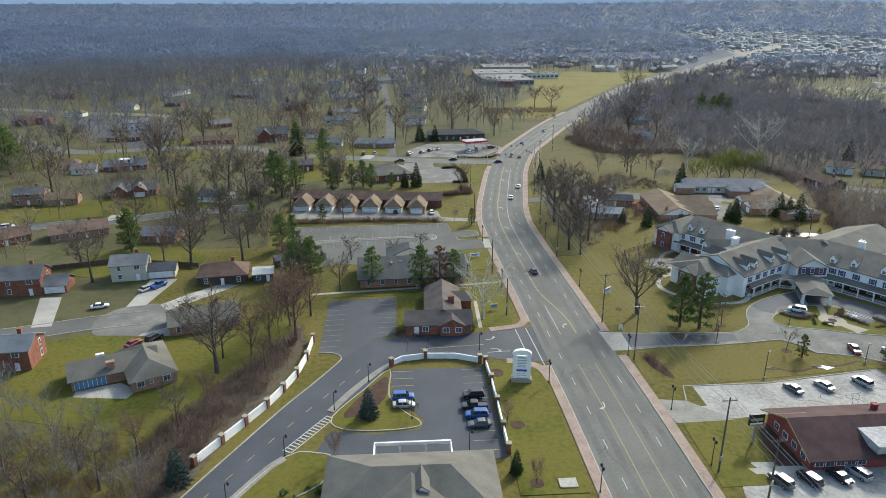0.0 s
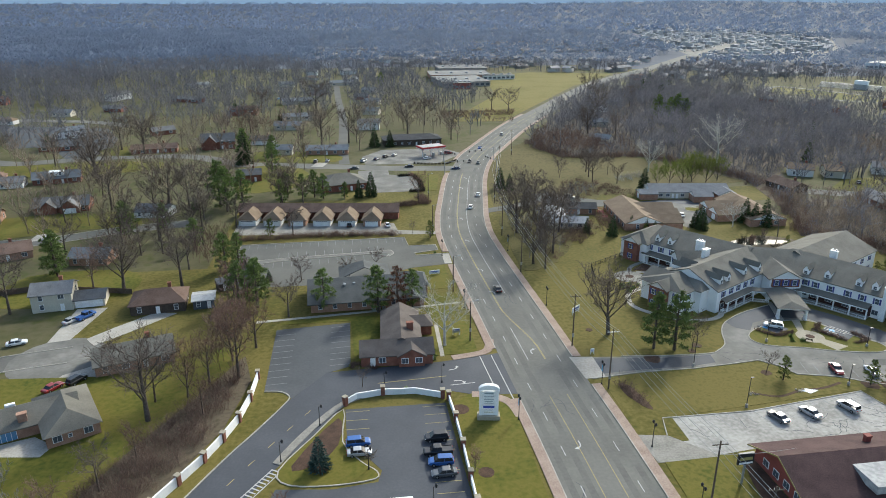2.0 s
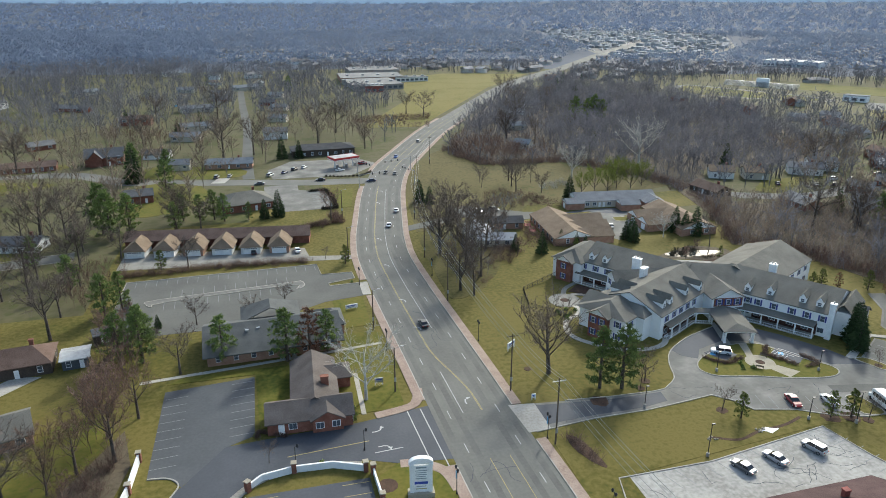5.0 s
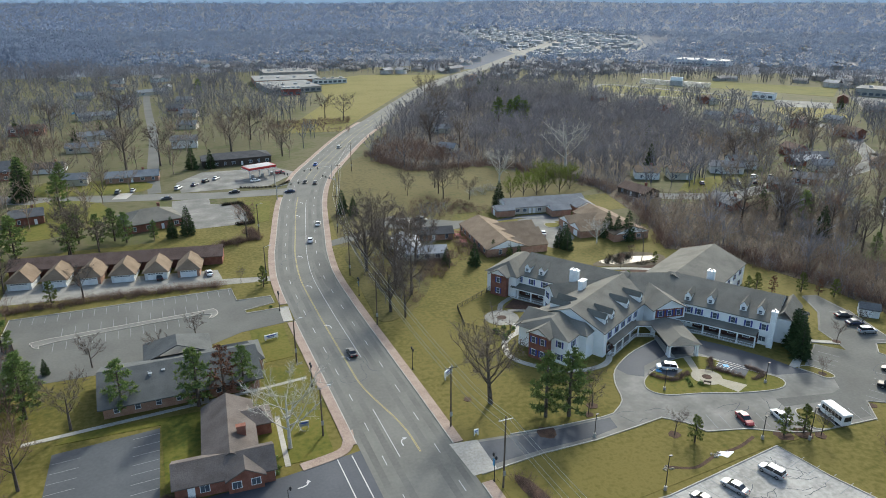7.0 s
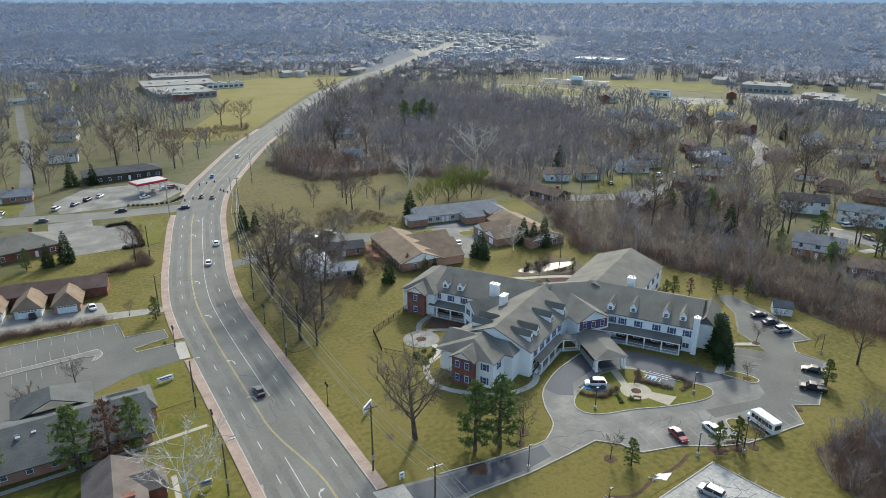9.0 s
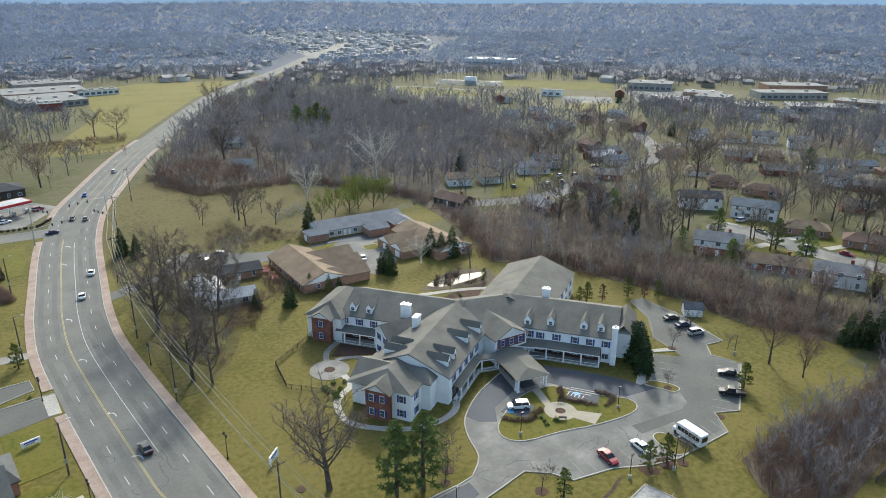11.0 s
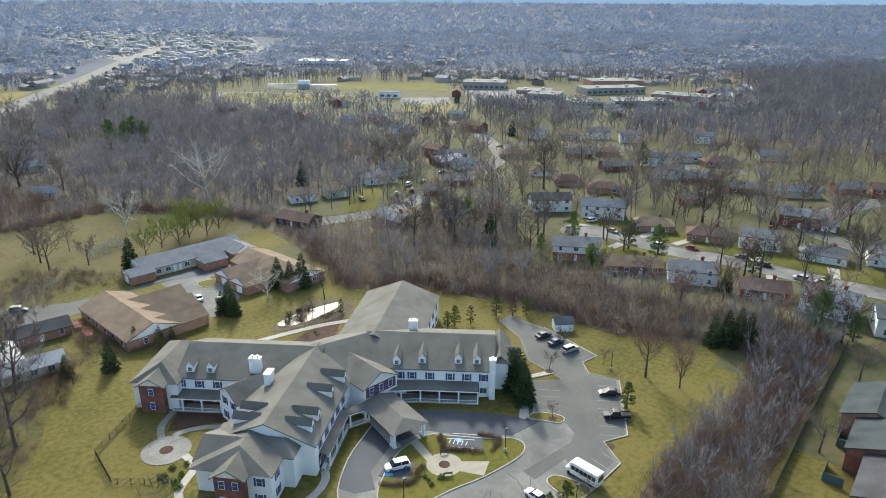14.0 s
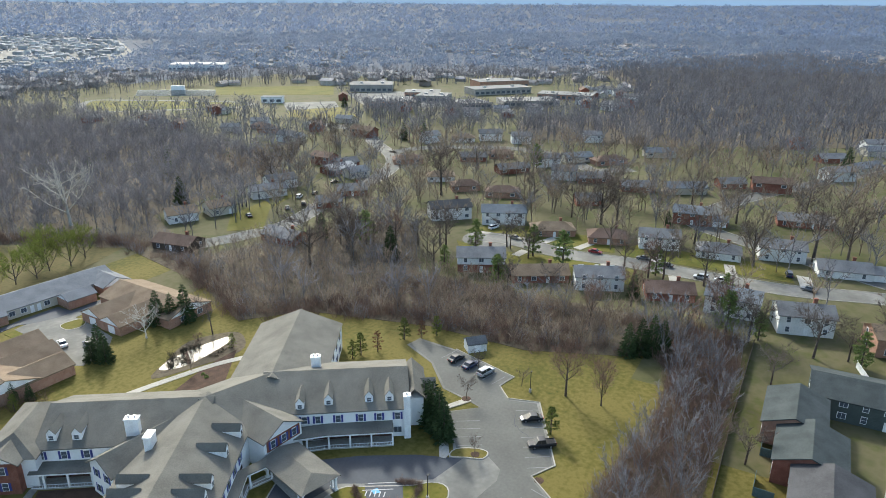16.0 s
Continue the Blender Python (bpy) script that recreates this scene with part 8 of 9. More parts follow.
def far_from(p, pts, d):
    ok = np.ones(len(p), bool)
    for i in range(0, len(p), 2000):
        q = p[i:i + 2000]
        ok[i:i + 2000] = (((q[:, None] - pts[None]) ** 2).sum(-1)).min(1) > d * d
    return ok


def clear(p, houses=8.5):
    ok = far_from(p, ROADPTS, 17) & far_from(p, STREETPTS, 6) & far_from(p, HOUSEPTS, houses)
    for o in OPEN:
        ok &= ~inside(o, p)
    return p[ok]


def keep_back(p, d):
    """Leaves the far road's verges open."""
    verge = ROADPTS[ROADPTS[:, 1] > 640]
    return p[(far_from(p, ROADPTS, d) & far_from(p, verge - np.array([12, 26]), d) & far_from(p, verge - np.array([24, 52]), d)) | (p[:, 1] < 300)]


def scatter(poly, per):
    """Random points of a polygon, one to so many square metres, kept apart a little by a jittered grid."""
    q = np.array(poly, float)
    s = math.sqrt(per)
    gx, gy = np.meshgrid(np.arange(q[:, 0].min(), q[:, 0].max(), s), np.arange(q[:, 1].min(), q[:, 1].max(), s))
    p = np.stack([gx.ravel(), gy.ravel()], 1) + rng.uniform(-0.7, 0.7, (gx.size, 2)) * s
    return p[inside(poly, p)]


# houses farther along the streets, from a few patterns
bm = bmesh.new()
box(bm, -0.7, -0.065, -0.57, 0.7, -0.03, 0.57)
PANE1 = mesh_of("pane", bm, GLASS)
PATTERNS = []
for i, (w, r, hip, h, lb) in enumerate(((BRICK, SH_GREY, False, 2.8, "brick ranch house with a grey roof"), (WHITE, SH_GREY, False, 4.8, "white two-storey house with a grey roof"), (TANBRICK, SH_BROWN, True, 2.8, "tan brick house with a brown hip roof"),
                                       (CREAM, SH_BLUE, False, 3.2, "cream house with a blue-grey roof"), (BRICK, SH_BROWN, False, 4.6, "red brick house with a brown roof"), (WHITE, SH_TAN, True, 2.8, "white house with a tan hip roof"))):
    o = base("house", pose(-400 - 20 * i, 380, 0), lb, "house", "houses along the streets")
    wall_part(o, w, pose(0, 0, 0), -6, 6, -4, 4, h, () if hip else (0, 1), h + 2.1)
    roof_part(o, r, pose(0, 0, 0), -6, 6, 4, h, h + 2.0, 3.8 * hip, 3.8 * hip)
    for x in (-4.2, 3.4):
        share("pane", PANE1, share("window", WINW[0], o, pose(x, -4.02, h - 1.2)))
    PATTERNS.append(o)
placed = [tuple(p) for p in HOUSEPTS] + [(78, 229)]


def far_house(f, kind, depth=8.0, label=""):
    """A copy of a pattern behind its front wall's line."""
    x, y, turn, length = by_front(*f)
    c = pose(x, y, 0, 0, 0, turn) @ Vector((0, depth / 2, 0))
    o = copy_thing(PATTERNS[kind], pose(c.x, c.y, 0, 0, 0, turn) @ Matrix.Diagonal((max(length, 9) / 12, depth / 8, 1, 1)))
    if label:
        tagged(o, label)
    placed.append((c.x, c.y))


# houses beyond the cross street
for f, kd in (((-313, 591, -293, 590), 4), ((-276, 454, -263, 449), 4), ((-265, 454, -252, 458), 4), ((-254, 487, -242, 486), 5), ((-185, 387, -166, 389), 0), ((-180, 313, -171, 315), 2), ((-134, 430, -122, 437), 0), ((-100, 508, -80, 507), 4),
              ((-60, 440, -43, 439), 3), ((-57, 475, -37, 478), 3), ((-65, 557, -42, 563), 3), ((-52.7, 361, -42, 360), 3), ((-5.5, 434, 8.8, 433), 1), ((-1, 628, 11, 624), 3), ((0, 552, 12, 548), 3), ((-2, 500, 10, 496), 3)):
    far_house(f, kd)
for f, kd in (((-31, 686, -8, 697), 3), ((-164, 594, -136, 580), 0), ((-167, 682, -150, 697), 3), ((-212, 600, -202, 622), 1), ((-20, 798, -4, 808), 1), ((33, 954, 57, 970), 1), ((-82, 685, -67, 684), 3), ((-112, 841, -94, 858), 3),
              ((-47, 620, -35, 618), 0), ((-50, 655, -38, 654), 3), ((-45, 745, -52, 760), 5), ((-4, 720, -3, 735), 3), ((-62, 800, -50, 798), 1), ((-8, 585, 4, 583), 0), ((-200, 540, -186, 536), 0), ((-230, 520, -216, 518), 3)):
    far_house(f, kd)
# small houses in the woods by the road
for f, kd in (((173.6, 488, 184, 486), 1), ((152, 426, 162, 424), 3), ((133.7, 371, 141, 365), 3), ((196, 520, 206, 516), 3)):
    far_house(f, kd)
# houses beyond the eastern street
for f, kd in (((246, 245.5, 252.7, 237.3), 0), ((294, 263, 304, 259), 3), ((309, 281, 319, 276), 0), ((311, 302, 310.6, 289.7), 4), ((388, 333, 386, 316), 4), ((389, 276, 399, 272), 1), ((401, 265, 408, 253), 5), ((413, 252, 420, 240), 1), ((415, 231, 421, 221), 1),
              ((343, 178.5, 346, 167), 1), ((342, 164, 350, 151), 0), ((380, 184, 391, 173), 3), ((441, 194, 446, 184), 1), ((382, 167, 396, 155), 2), ((363, 194, 371, 184), 1), ((337, 142, 343, 128), 0)):
    far_house(f, kd)
for f, kd in (((342.5, 123, 351.5, 107.5), 3), ((304.5, 152.6, 310, 143), 0), ((298, 209, 306, 199), 2), ((297, 192, 303, 178), 2), ((339, 204, 351, 193), 0), ((367, 90, 371, 74), 4), ((483, 81, 489, 71), 4), ((430, 47, 444, 36), 3), ((416, 150, 425, 135), 3), ((365, 103.5, 371, 93), 0),
              ((331, 262, 341, 250), 2), ((355, 235, 362, 223), 0), ((370, 225, 376, 213), 2), ((308, 228, 315, 217), 5), ((450, 64, 458, 52), 0), ((405, 60, 414, 48), 1)):
    far_house(f, kd)
HOUSEPTS = np.array(placed)

# garden trees, each a thing of its own
GARDEN_KINDS = ["bare0", "bare1", "bare2", "bare3", "bare4", "bare0", "bare2", "red0", "young", "bare1", "pine1", "bare3", "pine0", "fir"]
gardens = np.concatenate([clear(scatter([(-330, 130), (-60, 60), (-52, 150), (-60, 250), (60, 262), (60, 600), (-330, 600)], 165)), clear(scatter([(205, -30), (480, -30), (480, 330), (270, 330), (205, 200)], 115))])
gardens = gardens[~((gardens[:, 0] > -128) & (gardens[:, 0] < 0) & (gardens[:, 1] < 205))]
near = np.hypot(gardens[:, 0] - 60, gardens[:, 1] - 130)
gardens = gardens[np.argsort(near)]
for x, y in gardens[:62]:
    kd = GARDEN_KINDS[int(rng.integers(len(GARDEN_KINDS)))]
    tree(x, y, kd, rng.uniform(10, 17) if not kd.startswith(("pine", "fir", "young")) else rng.uniform(6, 13))


# ---- woods, brush and distance, in one piece each ----
def stamp(templates, pts, h0, h1, name, mat, label, category, relief_z=False, wide=1.0):
    vs, fs, n = [], [], 0
    for i, (x, y) in enumerate(pts):
        v, f = templates[i % len(templates)]
        a, s = rng.uniform(0, 6.28), rng.uniform(h0, h1)
        c, d = math.cos(a) * s * wide, math.sin(a) * s * wide
        q = np.empty_like(v)
        q[:, 0], q[:, 1], q[:, 2] = v[:, 0] * c - v[:, 1] * d + x, v[:, 0] * d + v[:, 1] * c + y, v[:, 2] * s + (relief(x, y) if relief_z else 0)
        vs.append(q)
        fs.append(f + n)
        n += len(v)
    ob = new(name, tri_mesh(name, np.concatenate(vs), np.concatenate(fs), mat))
    return tagged(ob, label, category, "", "stuff")


def grown_template(limbs, twigs, w, spread=0.34, stem=0.013, fork=0.28, fine=True):
    """A bare tree one metre tall: a stem that forks into limbs, each ending in a spray of twigs."""
    s = Shape()
    lx, ly = rng.normal(0, 0.03, 2)
    s.limb([(0, 0, 0), (0, 0, fork), (lx, ly, 0.78)], [stem, stem * 0.8, stem * 0.2], 3)
    for i in range(limbs):
        a = i * 2.4 + rng.normal(0, 0.35)
        p = np.array([lx * 0.5, ly * 0.5, fork + 0.34 * i / limbs])
        out = spread * rng.uniform(0.45, 1.0)
        tip = np.array([math.cos(a) * out, math.sin(a) * out, rng.uniform(0.74, 0.97) - 0.2 * (out / spread) ** 2])
        if fine:
            s.limb([p, tip], [stem * 0.5, stem * 0.12], 3)
        else:
            s.sliver(p, tip, stem * 1.6)
        for _ in range(twigs):
            u = math.sqrt(rng.uniform(0.06, 1.0))
            q = p + (tip - p) * u
            d = unit(unit(tip - p) * 0.75 + rng.normal(0, 0.5, 3) + np.array([0, 0, 0.3]))
            s.sliver(q, q + d * rng.uniform(0.07, 0.17), w)
    return s.arrays()


def crown_template(n, size, spread, low=0.35):
    """A far bare tree one metre tall: a domed crown of n small sprays."""
    s = Shape()
    for _ in range(n):
        d = unit(rng.normal(0, 1, 3))
        r = rng.uniform(0.35, 1.0) ** 0.5
        p = np.array([d[0] * spread * r, d[1] * spread * r, low + (0.97 - low) * (0.45 + 0.5 * d[2] * r)])
        e = unit(d + rng.normal(0, 0.6, 3) + np.array([0, 0, 0.4])) * size
        w = unit(np.cross(e, rng.normal(0, 1, 3))) * size * 0.45
        s.add([p - e * 0.5 - w, p - e * 0.5 + w, p + e * 0.7], [(0, 1, 2)])
    return s.arrays()


def brush_template(n, w):
    """A tangle of bare stems and twigs, one metre tall."""
    s = Shape()
    for _ in range(n):
        a, r = rng.uniform(0, 6.28), rng.uniform(0, 0.5)
        p = np.array([math.cos(a) * r, math.sin(a) * r, 0])
        e = p + np.array([math.cos(a) * rng.uniform(-0.2, 0.6), math.sin(a) * rng.uniform(-0.2, 0.6), rng.uniform(0.35, 1.0)])
        s.sliver(p, e, w)
        for _ in range(2):
            q = p + (e - p) * rng.uniform(0.3, 0.95)
            s.sliver(q, q + rng.normal(0, 0.2, 3) + np.array([0, 0, 0.12]), w * 0.75)
    return s.arrays()


NEARW = [grown_template(8 + i % 3, 18, 0.010, 0.32 + 0.04 * (i % 4), 0.010, 0.2 + 0.05 * (i % 3)) for i in range(9)]
THICKW = [grown_template(8, 18, 0.010, 0.36, 0.007, 0.12) for _ in range(6)]
MIDW = [grown_template(5, 6, 0.028, 0.36, 0.018, 0.26, False) for _ in range(8)]
FARW = [crown_template(17, 0.15, 0.42) for _ in range(7)]
HORW = [crown_template(11, 0.3, 0.72, 0.2) for _ in range(6)]
WOOD_W = [(-422, 713), (-345, 625), (-239, 575), (-246, 699), (-187, 694), (-182, 886), (-108, 805), (-68, 1070), (-141, 1880), (-1220, 2208), (-900, 900)]
WOOD_E = [(432, 236), (458, 141), (480, 100), (520, 20), (560, -60), (900, -80), (1250, 120), (900, 330), (760, 245), (690, 225), (590, 205), (500, 262)]
WOOD_A = [(103, 391), (95, 363), (106, 336), (133, 334), (148, 330), (175, 272), (165, 224), (152, 196), (166, 184), (175, 149), (175, 122), (184, 100), (196, 80), (210, 100), (207, 150), (206, 172), (240, 192), (248, 215), (214, 230), (178, 245), (196, 275), (206, 296), (285, 300), (320, 330), (340, 420), (330, 560), (290, 640), (215, 610), (140, 480)]
WOOD_B = [(116, 84), (121, 90.4), (128, 91), (148, 89.6), (166, 87), (181, 88.6), (190, 94), (204, 106), (210, 92), (208, 75), (193, 74), (164, 74), (141, 74), (122, 73), (113, 73)]
deep = keep_back(clear(scatter(WOOD_A, 50), 7), 16)
deep = deep[np.array([noise.noise((x * 0.03, y * 0.03, 4.4)) > -0.42 for x, y in deep])]
deep = deep[far_from(deep, np.array([(178, 306), (174, 299), (171, 292), (135, 291)]), 7)]
lobe = (deep[:, 0] < 150) & (deep[:, 1] < 405)
stamp(THICKW, np.concatenate([deep[lobe], clear(scatter([(100, 388), (96, 364), (107, 338), (133, 336), (140, 352), (124, 384)], 13), 6)]), 5, 9.5, "thicket", BRUSH, "rounded dark brush at the end of the woods", "woods")
deep = deep[~lobe]
fringe = (deep[:, 1] < 250) & (deep[:, 0] < 222)
stamp(NEARW, np.concatenate([deep[~fringe], deep[fringe][::5]]), 9, 19, "woods", WOODS, "dense bare winter woods of grey-brown trunks", "woods")
stamp([brush_template(15, 0.03) for _ in range(6)], keep_back(clear(scatter(WOOD_A, 24), 5), 14), 2.5, 5.5, "undergrowth", WOODS, "tangled grey undergrowth beneath the woods", "brush")
stamp(THICKW, clear(scatter([(152, 196), (166, 184), (175, 149), (175, 122), (184, 100), (196, 80), (210, 100), (207, 150), (206, 172), (240, 192), (222, 222), (178, 245), (168, 235)], 15), 6), 5, 10, "thicket", THICKET, "brown scrubby thicket between lawn and gardens", "woods")
stamp(THICKW, scatter([(-96, 112), (-89, 96), (-68, 88), (-50, 68), (-54, 52), (-80, 56), (-104, 90)], 22), 4, 9, "thicket", WOODS, "dark bare thicket behind the gardens", "woods")
stamp(THICKW, np.concatenate([scatter(WOOD_B, 17), clear(scatter([(48, 182), (60, 186), (72, 205), (78, 222), (92, 246), (100, 264), (60, 240), (50, 228), (47, 200)], 42), 6)]), 6, 11, "thicket", WOODS, "bare thicket of young trees", "woods")
sheet("forest_floor", WOOD_A, 0.052, LITTER, "brown leaf litter under the woods", "ground")
sheet("forest_floor", WOOD_E, 0.05, LITTER, "brown leaf litter under the eastern woods", "ground")
sheet("forest_floor", WOOD_B, 0.06, LITTER, "brown leaf litter under the thicket", "ground")
sheet("lawn", rounded([(-62, 98), (-52, 97), (-43, 113), (-36, 128), (-44, 136), (-60, 123)], True, 3), 0.042, LAWN, "green lawn between the brush and a house")
sheet("forest_floor", [(-46, 62), (-54, 60), (-57, 78), (-50, 96), (-42, 112), (-34, 130), (-31, 118), (-34, 100), (-40, 86)], 0.045, LITTER, "brown leaf litter behind the wall", "ground")
floor_line = rounded([(45, 176), (53, 178), (60, 186), (69, 201), (73, 212), (84, 214), (82, 224), (92, 246), (100, 262), (78, 252), (60, 241), (48, 230), (45.6, 200)], True, 5)
floor_line = [(x + 1.3 * noise.noise((x * 0.5, y * 0.5, 0.3)), y + 1.3 * noise.noise((x * 0.5, y * 0.5, 7.3))) for x, y in floor_line]
sheet("forest_floor", floor_line, 0.056, VERGE, "brown leaf litter under the roadside trees", "ground")
BR = [brush_template(34, 0.022) for _ in range(6)]
stamp(THICKW, np.concatenate([scatter([(-66, 217), (-54, 227), (-46, 213), (-46, 199), (-55, 191), (-64, 204)], 11), scatter([(-98, 213), (-84, 221), (-77, 197), (-90, 188)], 22)]), 4.5, 8, "thicket", BRUSH, "brown bushy growth between garden and parking", "woods")
stamp(THICKW, np.concatenate([scatter([(-47, 172), (-38, 174), (-35, 157), (-33, 132), (-33.6, 114), (-38, 113), (-42, 134), (-44, 153)], 21), scatter([(-90, 425), (-62, 418), (-58, 442), (-86, 448)], 36)]), 8, 13, "thicket", BRUSH, "slender reddish-brown bare trees", "woods")
stamp(THICKW, np.concatenate([scatter([(52, 466), (76, 453), (102, 440), (106, 450), (80, 464), (56, 478)], 9)]), 2.5, 6, "thicket", BRUSH, "dense dark brush in the open field", "brush")

edge = rounded([(96, 385), (95, 363), (106, 336), (133, 334), (148, 330), (175, 272), (165, 224), (153, 197), (166, 184), (175, 149), (176, 122), (182, 104)], False, 4)
band = np.array([(x + rng.normal(3.5, 3), y + rng.normal(0, 3)) for x, y, h in along(edge, 0.55)])
stamp(BR, np.concatenate([clear(band, 4), scatter(WOOD_B, 3.2), clear(scatter([(165, 186), (178, 150), (180, 120), (205, 100), (208, 150), (204, 175)], 9), 4)]), 2.0, 4.2, "brush", BRUSH, "reddish-brown bare brush along the wood's edge", "brush")
stamp(BR, np.concatenate([scatter([(-47, 64), (-54, 62), (-58, 80), (-50, 96), (-42, 112), (-34, 126), (-33, 118), (-36, 100), (-42, 86)], 3.4), scatter([(-90, 52), (-52, 44), (-50, 62), (-62, 78), (-88, 84)], 7)]), 1.8, 3.6, "brush", BRUSH, "tangled brown brush behind the white wall", "brush")
hedge = np.concatenate([np.array([(x + rng.normal(0, 0.7), y + rng.normal(0, 0.9)) for x, y, h in along([(-50, 216.5), (-20, 217.5), (8, 215.6)], 0.35)]), np.array([(x + rng.normal(0, 1), y + rng.normal(0, 1)) for x, y, h in along([(8, 252), (22, 256), (20, 266)], 0.25)]), scatter([(52, 180), (60, 184), (72, 206), (86, 206), (84, 214), (66, 230), (54, 226)], 12), scatter([(48, 232), (92, 250), (100, 266), (70, 262)], 16)])
hedge = np.concatenate([hedge, scatter([(56, 478), (110, 482), (116, 508), (60, 507)], 8), scatter([(50.2, 106.6), (52, 104.4), (53, 97), (51.8, 98), (50, 103)], 1.6),  scatter([(69, 213), (78.5, 214), (72, 197), (67, 201)], 2.6), scatter([(88.4, 226), (93, 214), (91, 213), (86.4, 224)], 1.8), scatter([(80, 264), (87, 283), (97, 285), (107, 277), (114, 263), (113, 254), (101, 257), (88, 260)], 7), scatter([(84, 213), (90, 210), (98, 204), (104, 203), (104, 206), (92, 214), (89, 232), (86, 232)], 4)])
stamp(BR, hedge, 1.4, 2.8, "hedge", BRUSH, "bare brown hedge and scrub", "hedge")
shrubs = np.concatenate([np.array([(x + rng.normal(0, 0.25), y + rng.normal(0, 0.25)) for x, y, h in along([(112.5, 128.6), (109.6, 124.8), (113.4, 119)], 0.2)]), np.array([(x + rng.normal(0, 0.25), y + rng.normal(0, 0.25)) for x, y, h in along([(117.6, 122.6), (119.2, 118.6), (115, 117.4)], 0.2)]), np.array([(x + rng.normal(0, 0.3), y + rng.normal(0, 0.3)) for x, y, h in along([(94.5, 127.4), (97.8, 123.4), (103, 125)], 0.2)]), np.array([(x, y) for x, y, h in along([(-8.6, 120.9), (-8.4, 123), (-3, 120)], 0.25)])])
DARKHEDGE = material("dark_hedge_twigs", [(0.038, 0.034, 0.022), (0.06, 0.052, 0.034), (0.085, 0.07, 0.05)], 0.3, 2, 0.95, 0.0)
clip = np.array([(x + rng.normal(0, 0.2), y + rng.normal(0, 0.2)) for x, y, h in along([(13.7, 303.8), (20.9, 304.3), (22.6, 291.3), (22.7, 274.7), (16.6, 274.4)], 0.45)])
stamp([brush_template(34, 0.09) for _ in range(4)], clip, 1.2, 1.6, "clipped_hedge", DARKHEDGE, "dark clipped hedge round the corner parking", "hedge")
clip = np.array([(x + dx, y + dy) for x, y, h in along([(23.3, 330), (31, 327), (40, 327), (46, 335)], 1.9) for dx, dy in ((0, 0), (0.3, 0.1), (0.1, 0.3))])
stamp([brush_template(30, 0.1) for _ in range(4)], clip, 0.8, 1.1, "round_shrubs", DARKHEDGE, "row of small round shrubs edging the filling station", "shrub")
reeds = np.concatenate([scatter([(124.6, 191.6), (130, 189.4), (131.6, 192), (129, 194.6), (125, 193.6)], 1.1), scatter([(131.6, 193), (137, 193.4), (134, 196), (129, 196)], 1.6), scatter([(133, 187.6), (140, 187.8), (140, 185.4), (134, 185.6)], 1.6)])
stamp([brush_template(26, 0.05) for _ in range(4)], reeds, 0.9, 2.0, "reeds", DARKHEDGE, "dark reeds and brush along the pond", "reeds")
snag = scatter([(116, 286), (132, 298), (131, 283), (116, 277)], 7)
stamp([brush_template(16, 0.03) for _ in range(4)], snag, 1.6, 3.2, "brushwood", PALEBARK, "pale fallen branches heaped by the wood", "brushwood")
stamp([brush_template(30, 0.045) for _ in range(4)], shrubs, 0.7, 1.2, "clipped_hedge", BRUSH, "low brown clipped hedge round the bays", "hedge")
# shrubs that keep their leaves
bushes = np.concatenate([scatter([(71.6, 154), (75, 159), (77, 160), (73, 161.6), (70, 160)], 2.6), scatter([(79, 156), (81, 161), (80, 162), (77.6, 158.6)], 2.0), scatter([(118, 178), (130, 184), (124, 174)], 12), np.array([(-9, 122), (10.6, 122.6), (10.8, 124), (11, 127), (-24, 64), (-26, 62), (-28, 63), (-22, 63), (3, 109.8), (19, 195)]), scatter([(99.6, 119.8), (103, 119), (104, 125), (101, 125)], 4)])
stamp([conifer(1.0, 0.7, 6, 9, 0.0, 0.1, 0.2, 5)[1].arrays() for _ in range(4)], bushes, 0.5, 1.0, "shrubs", NEEDLE, "low evergreen garden shrubs", "shrub")


def wedge(r0, r1, per, a0=-52, a1=112):
    """Points of a wide sector seen from the walk."""
    n = int(radians(a1 - a0) / 2 * (r1 * r1 - r0 * r0) / per)
    a, r = np.radians(rng.uniform(a0, a1, n)), np.sqrt(rng.uniform(r0 * r0, r1 * r1, n))
    return np.stack([np.sin(a) * r + 10, np.cos(a) * r + 10], 1)


def thinned(p, scale, cut):
    """Leaves clearings."""
    return p[np.array([noise.noise((x * scale, y * scale, 1.7)) > cut for x, y in p])]


FARHOUSE = clear(wedge(480, 1500, 900), 12)
FARHOUSE = FARHOUSE[np.array([noise.noise((x * 0.004, y * 0.004, 8.2)) > -0.05 for x, y in FARHOUSE])]
FARHOUSE = FARHOUSE[~(inside([(-330, 130), (60, 262), (60, 700), (-330, 620)], FARHOUSE) | inside(WOOD_W, FARHOUSE) | inside(WOOD_E, FARHOUSE) | inside(WOOD_A, FARHOUSE) | inside([(205, -30), (480, -30), (480, 330), (270, 330)], FARHOUSE))]
mid = keep_back(clear(wedge(330, 900, 88), 7), 20)
mid = mid[~(inside([(-330, 130), (60, 262), (60, 560), (-330, 560)], mid) | inside(WOOD_A, mid) | inside([(205, -30), (480, -30), (480, 330), (270, 330), (205, 200)], mid))]
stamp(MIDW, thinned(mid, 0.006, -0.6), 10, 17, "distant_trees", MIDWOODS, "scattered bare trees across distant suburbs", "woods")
BIGW = [grown_template(9, 15, 0.0125, 0.44, 0.014, 0.2) for _ in range(8)]
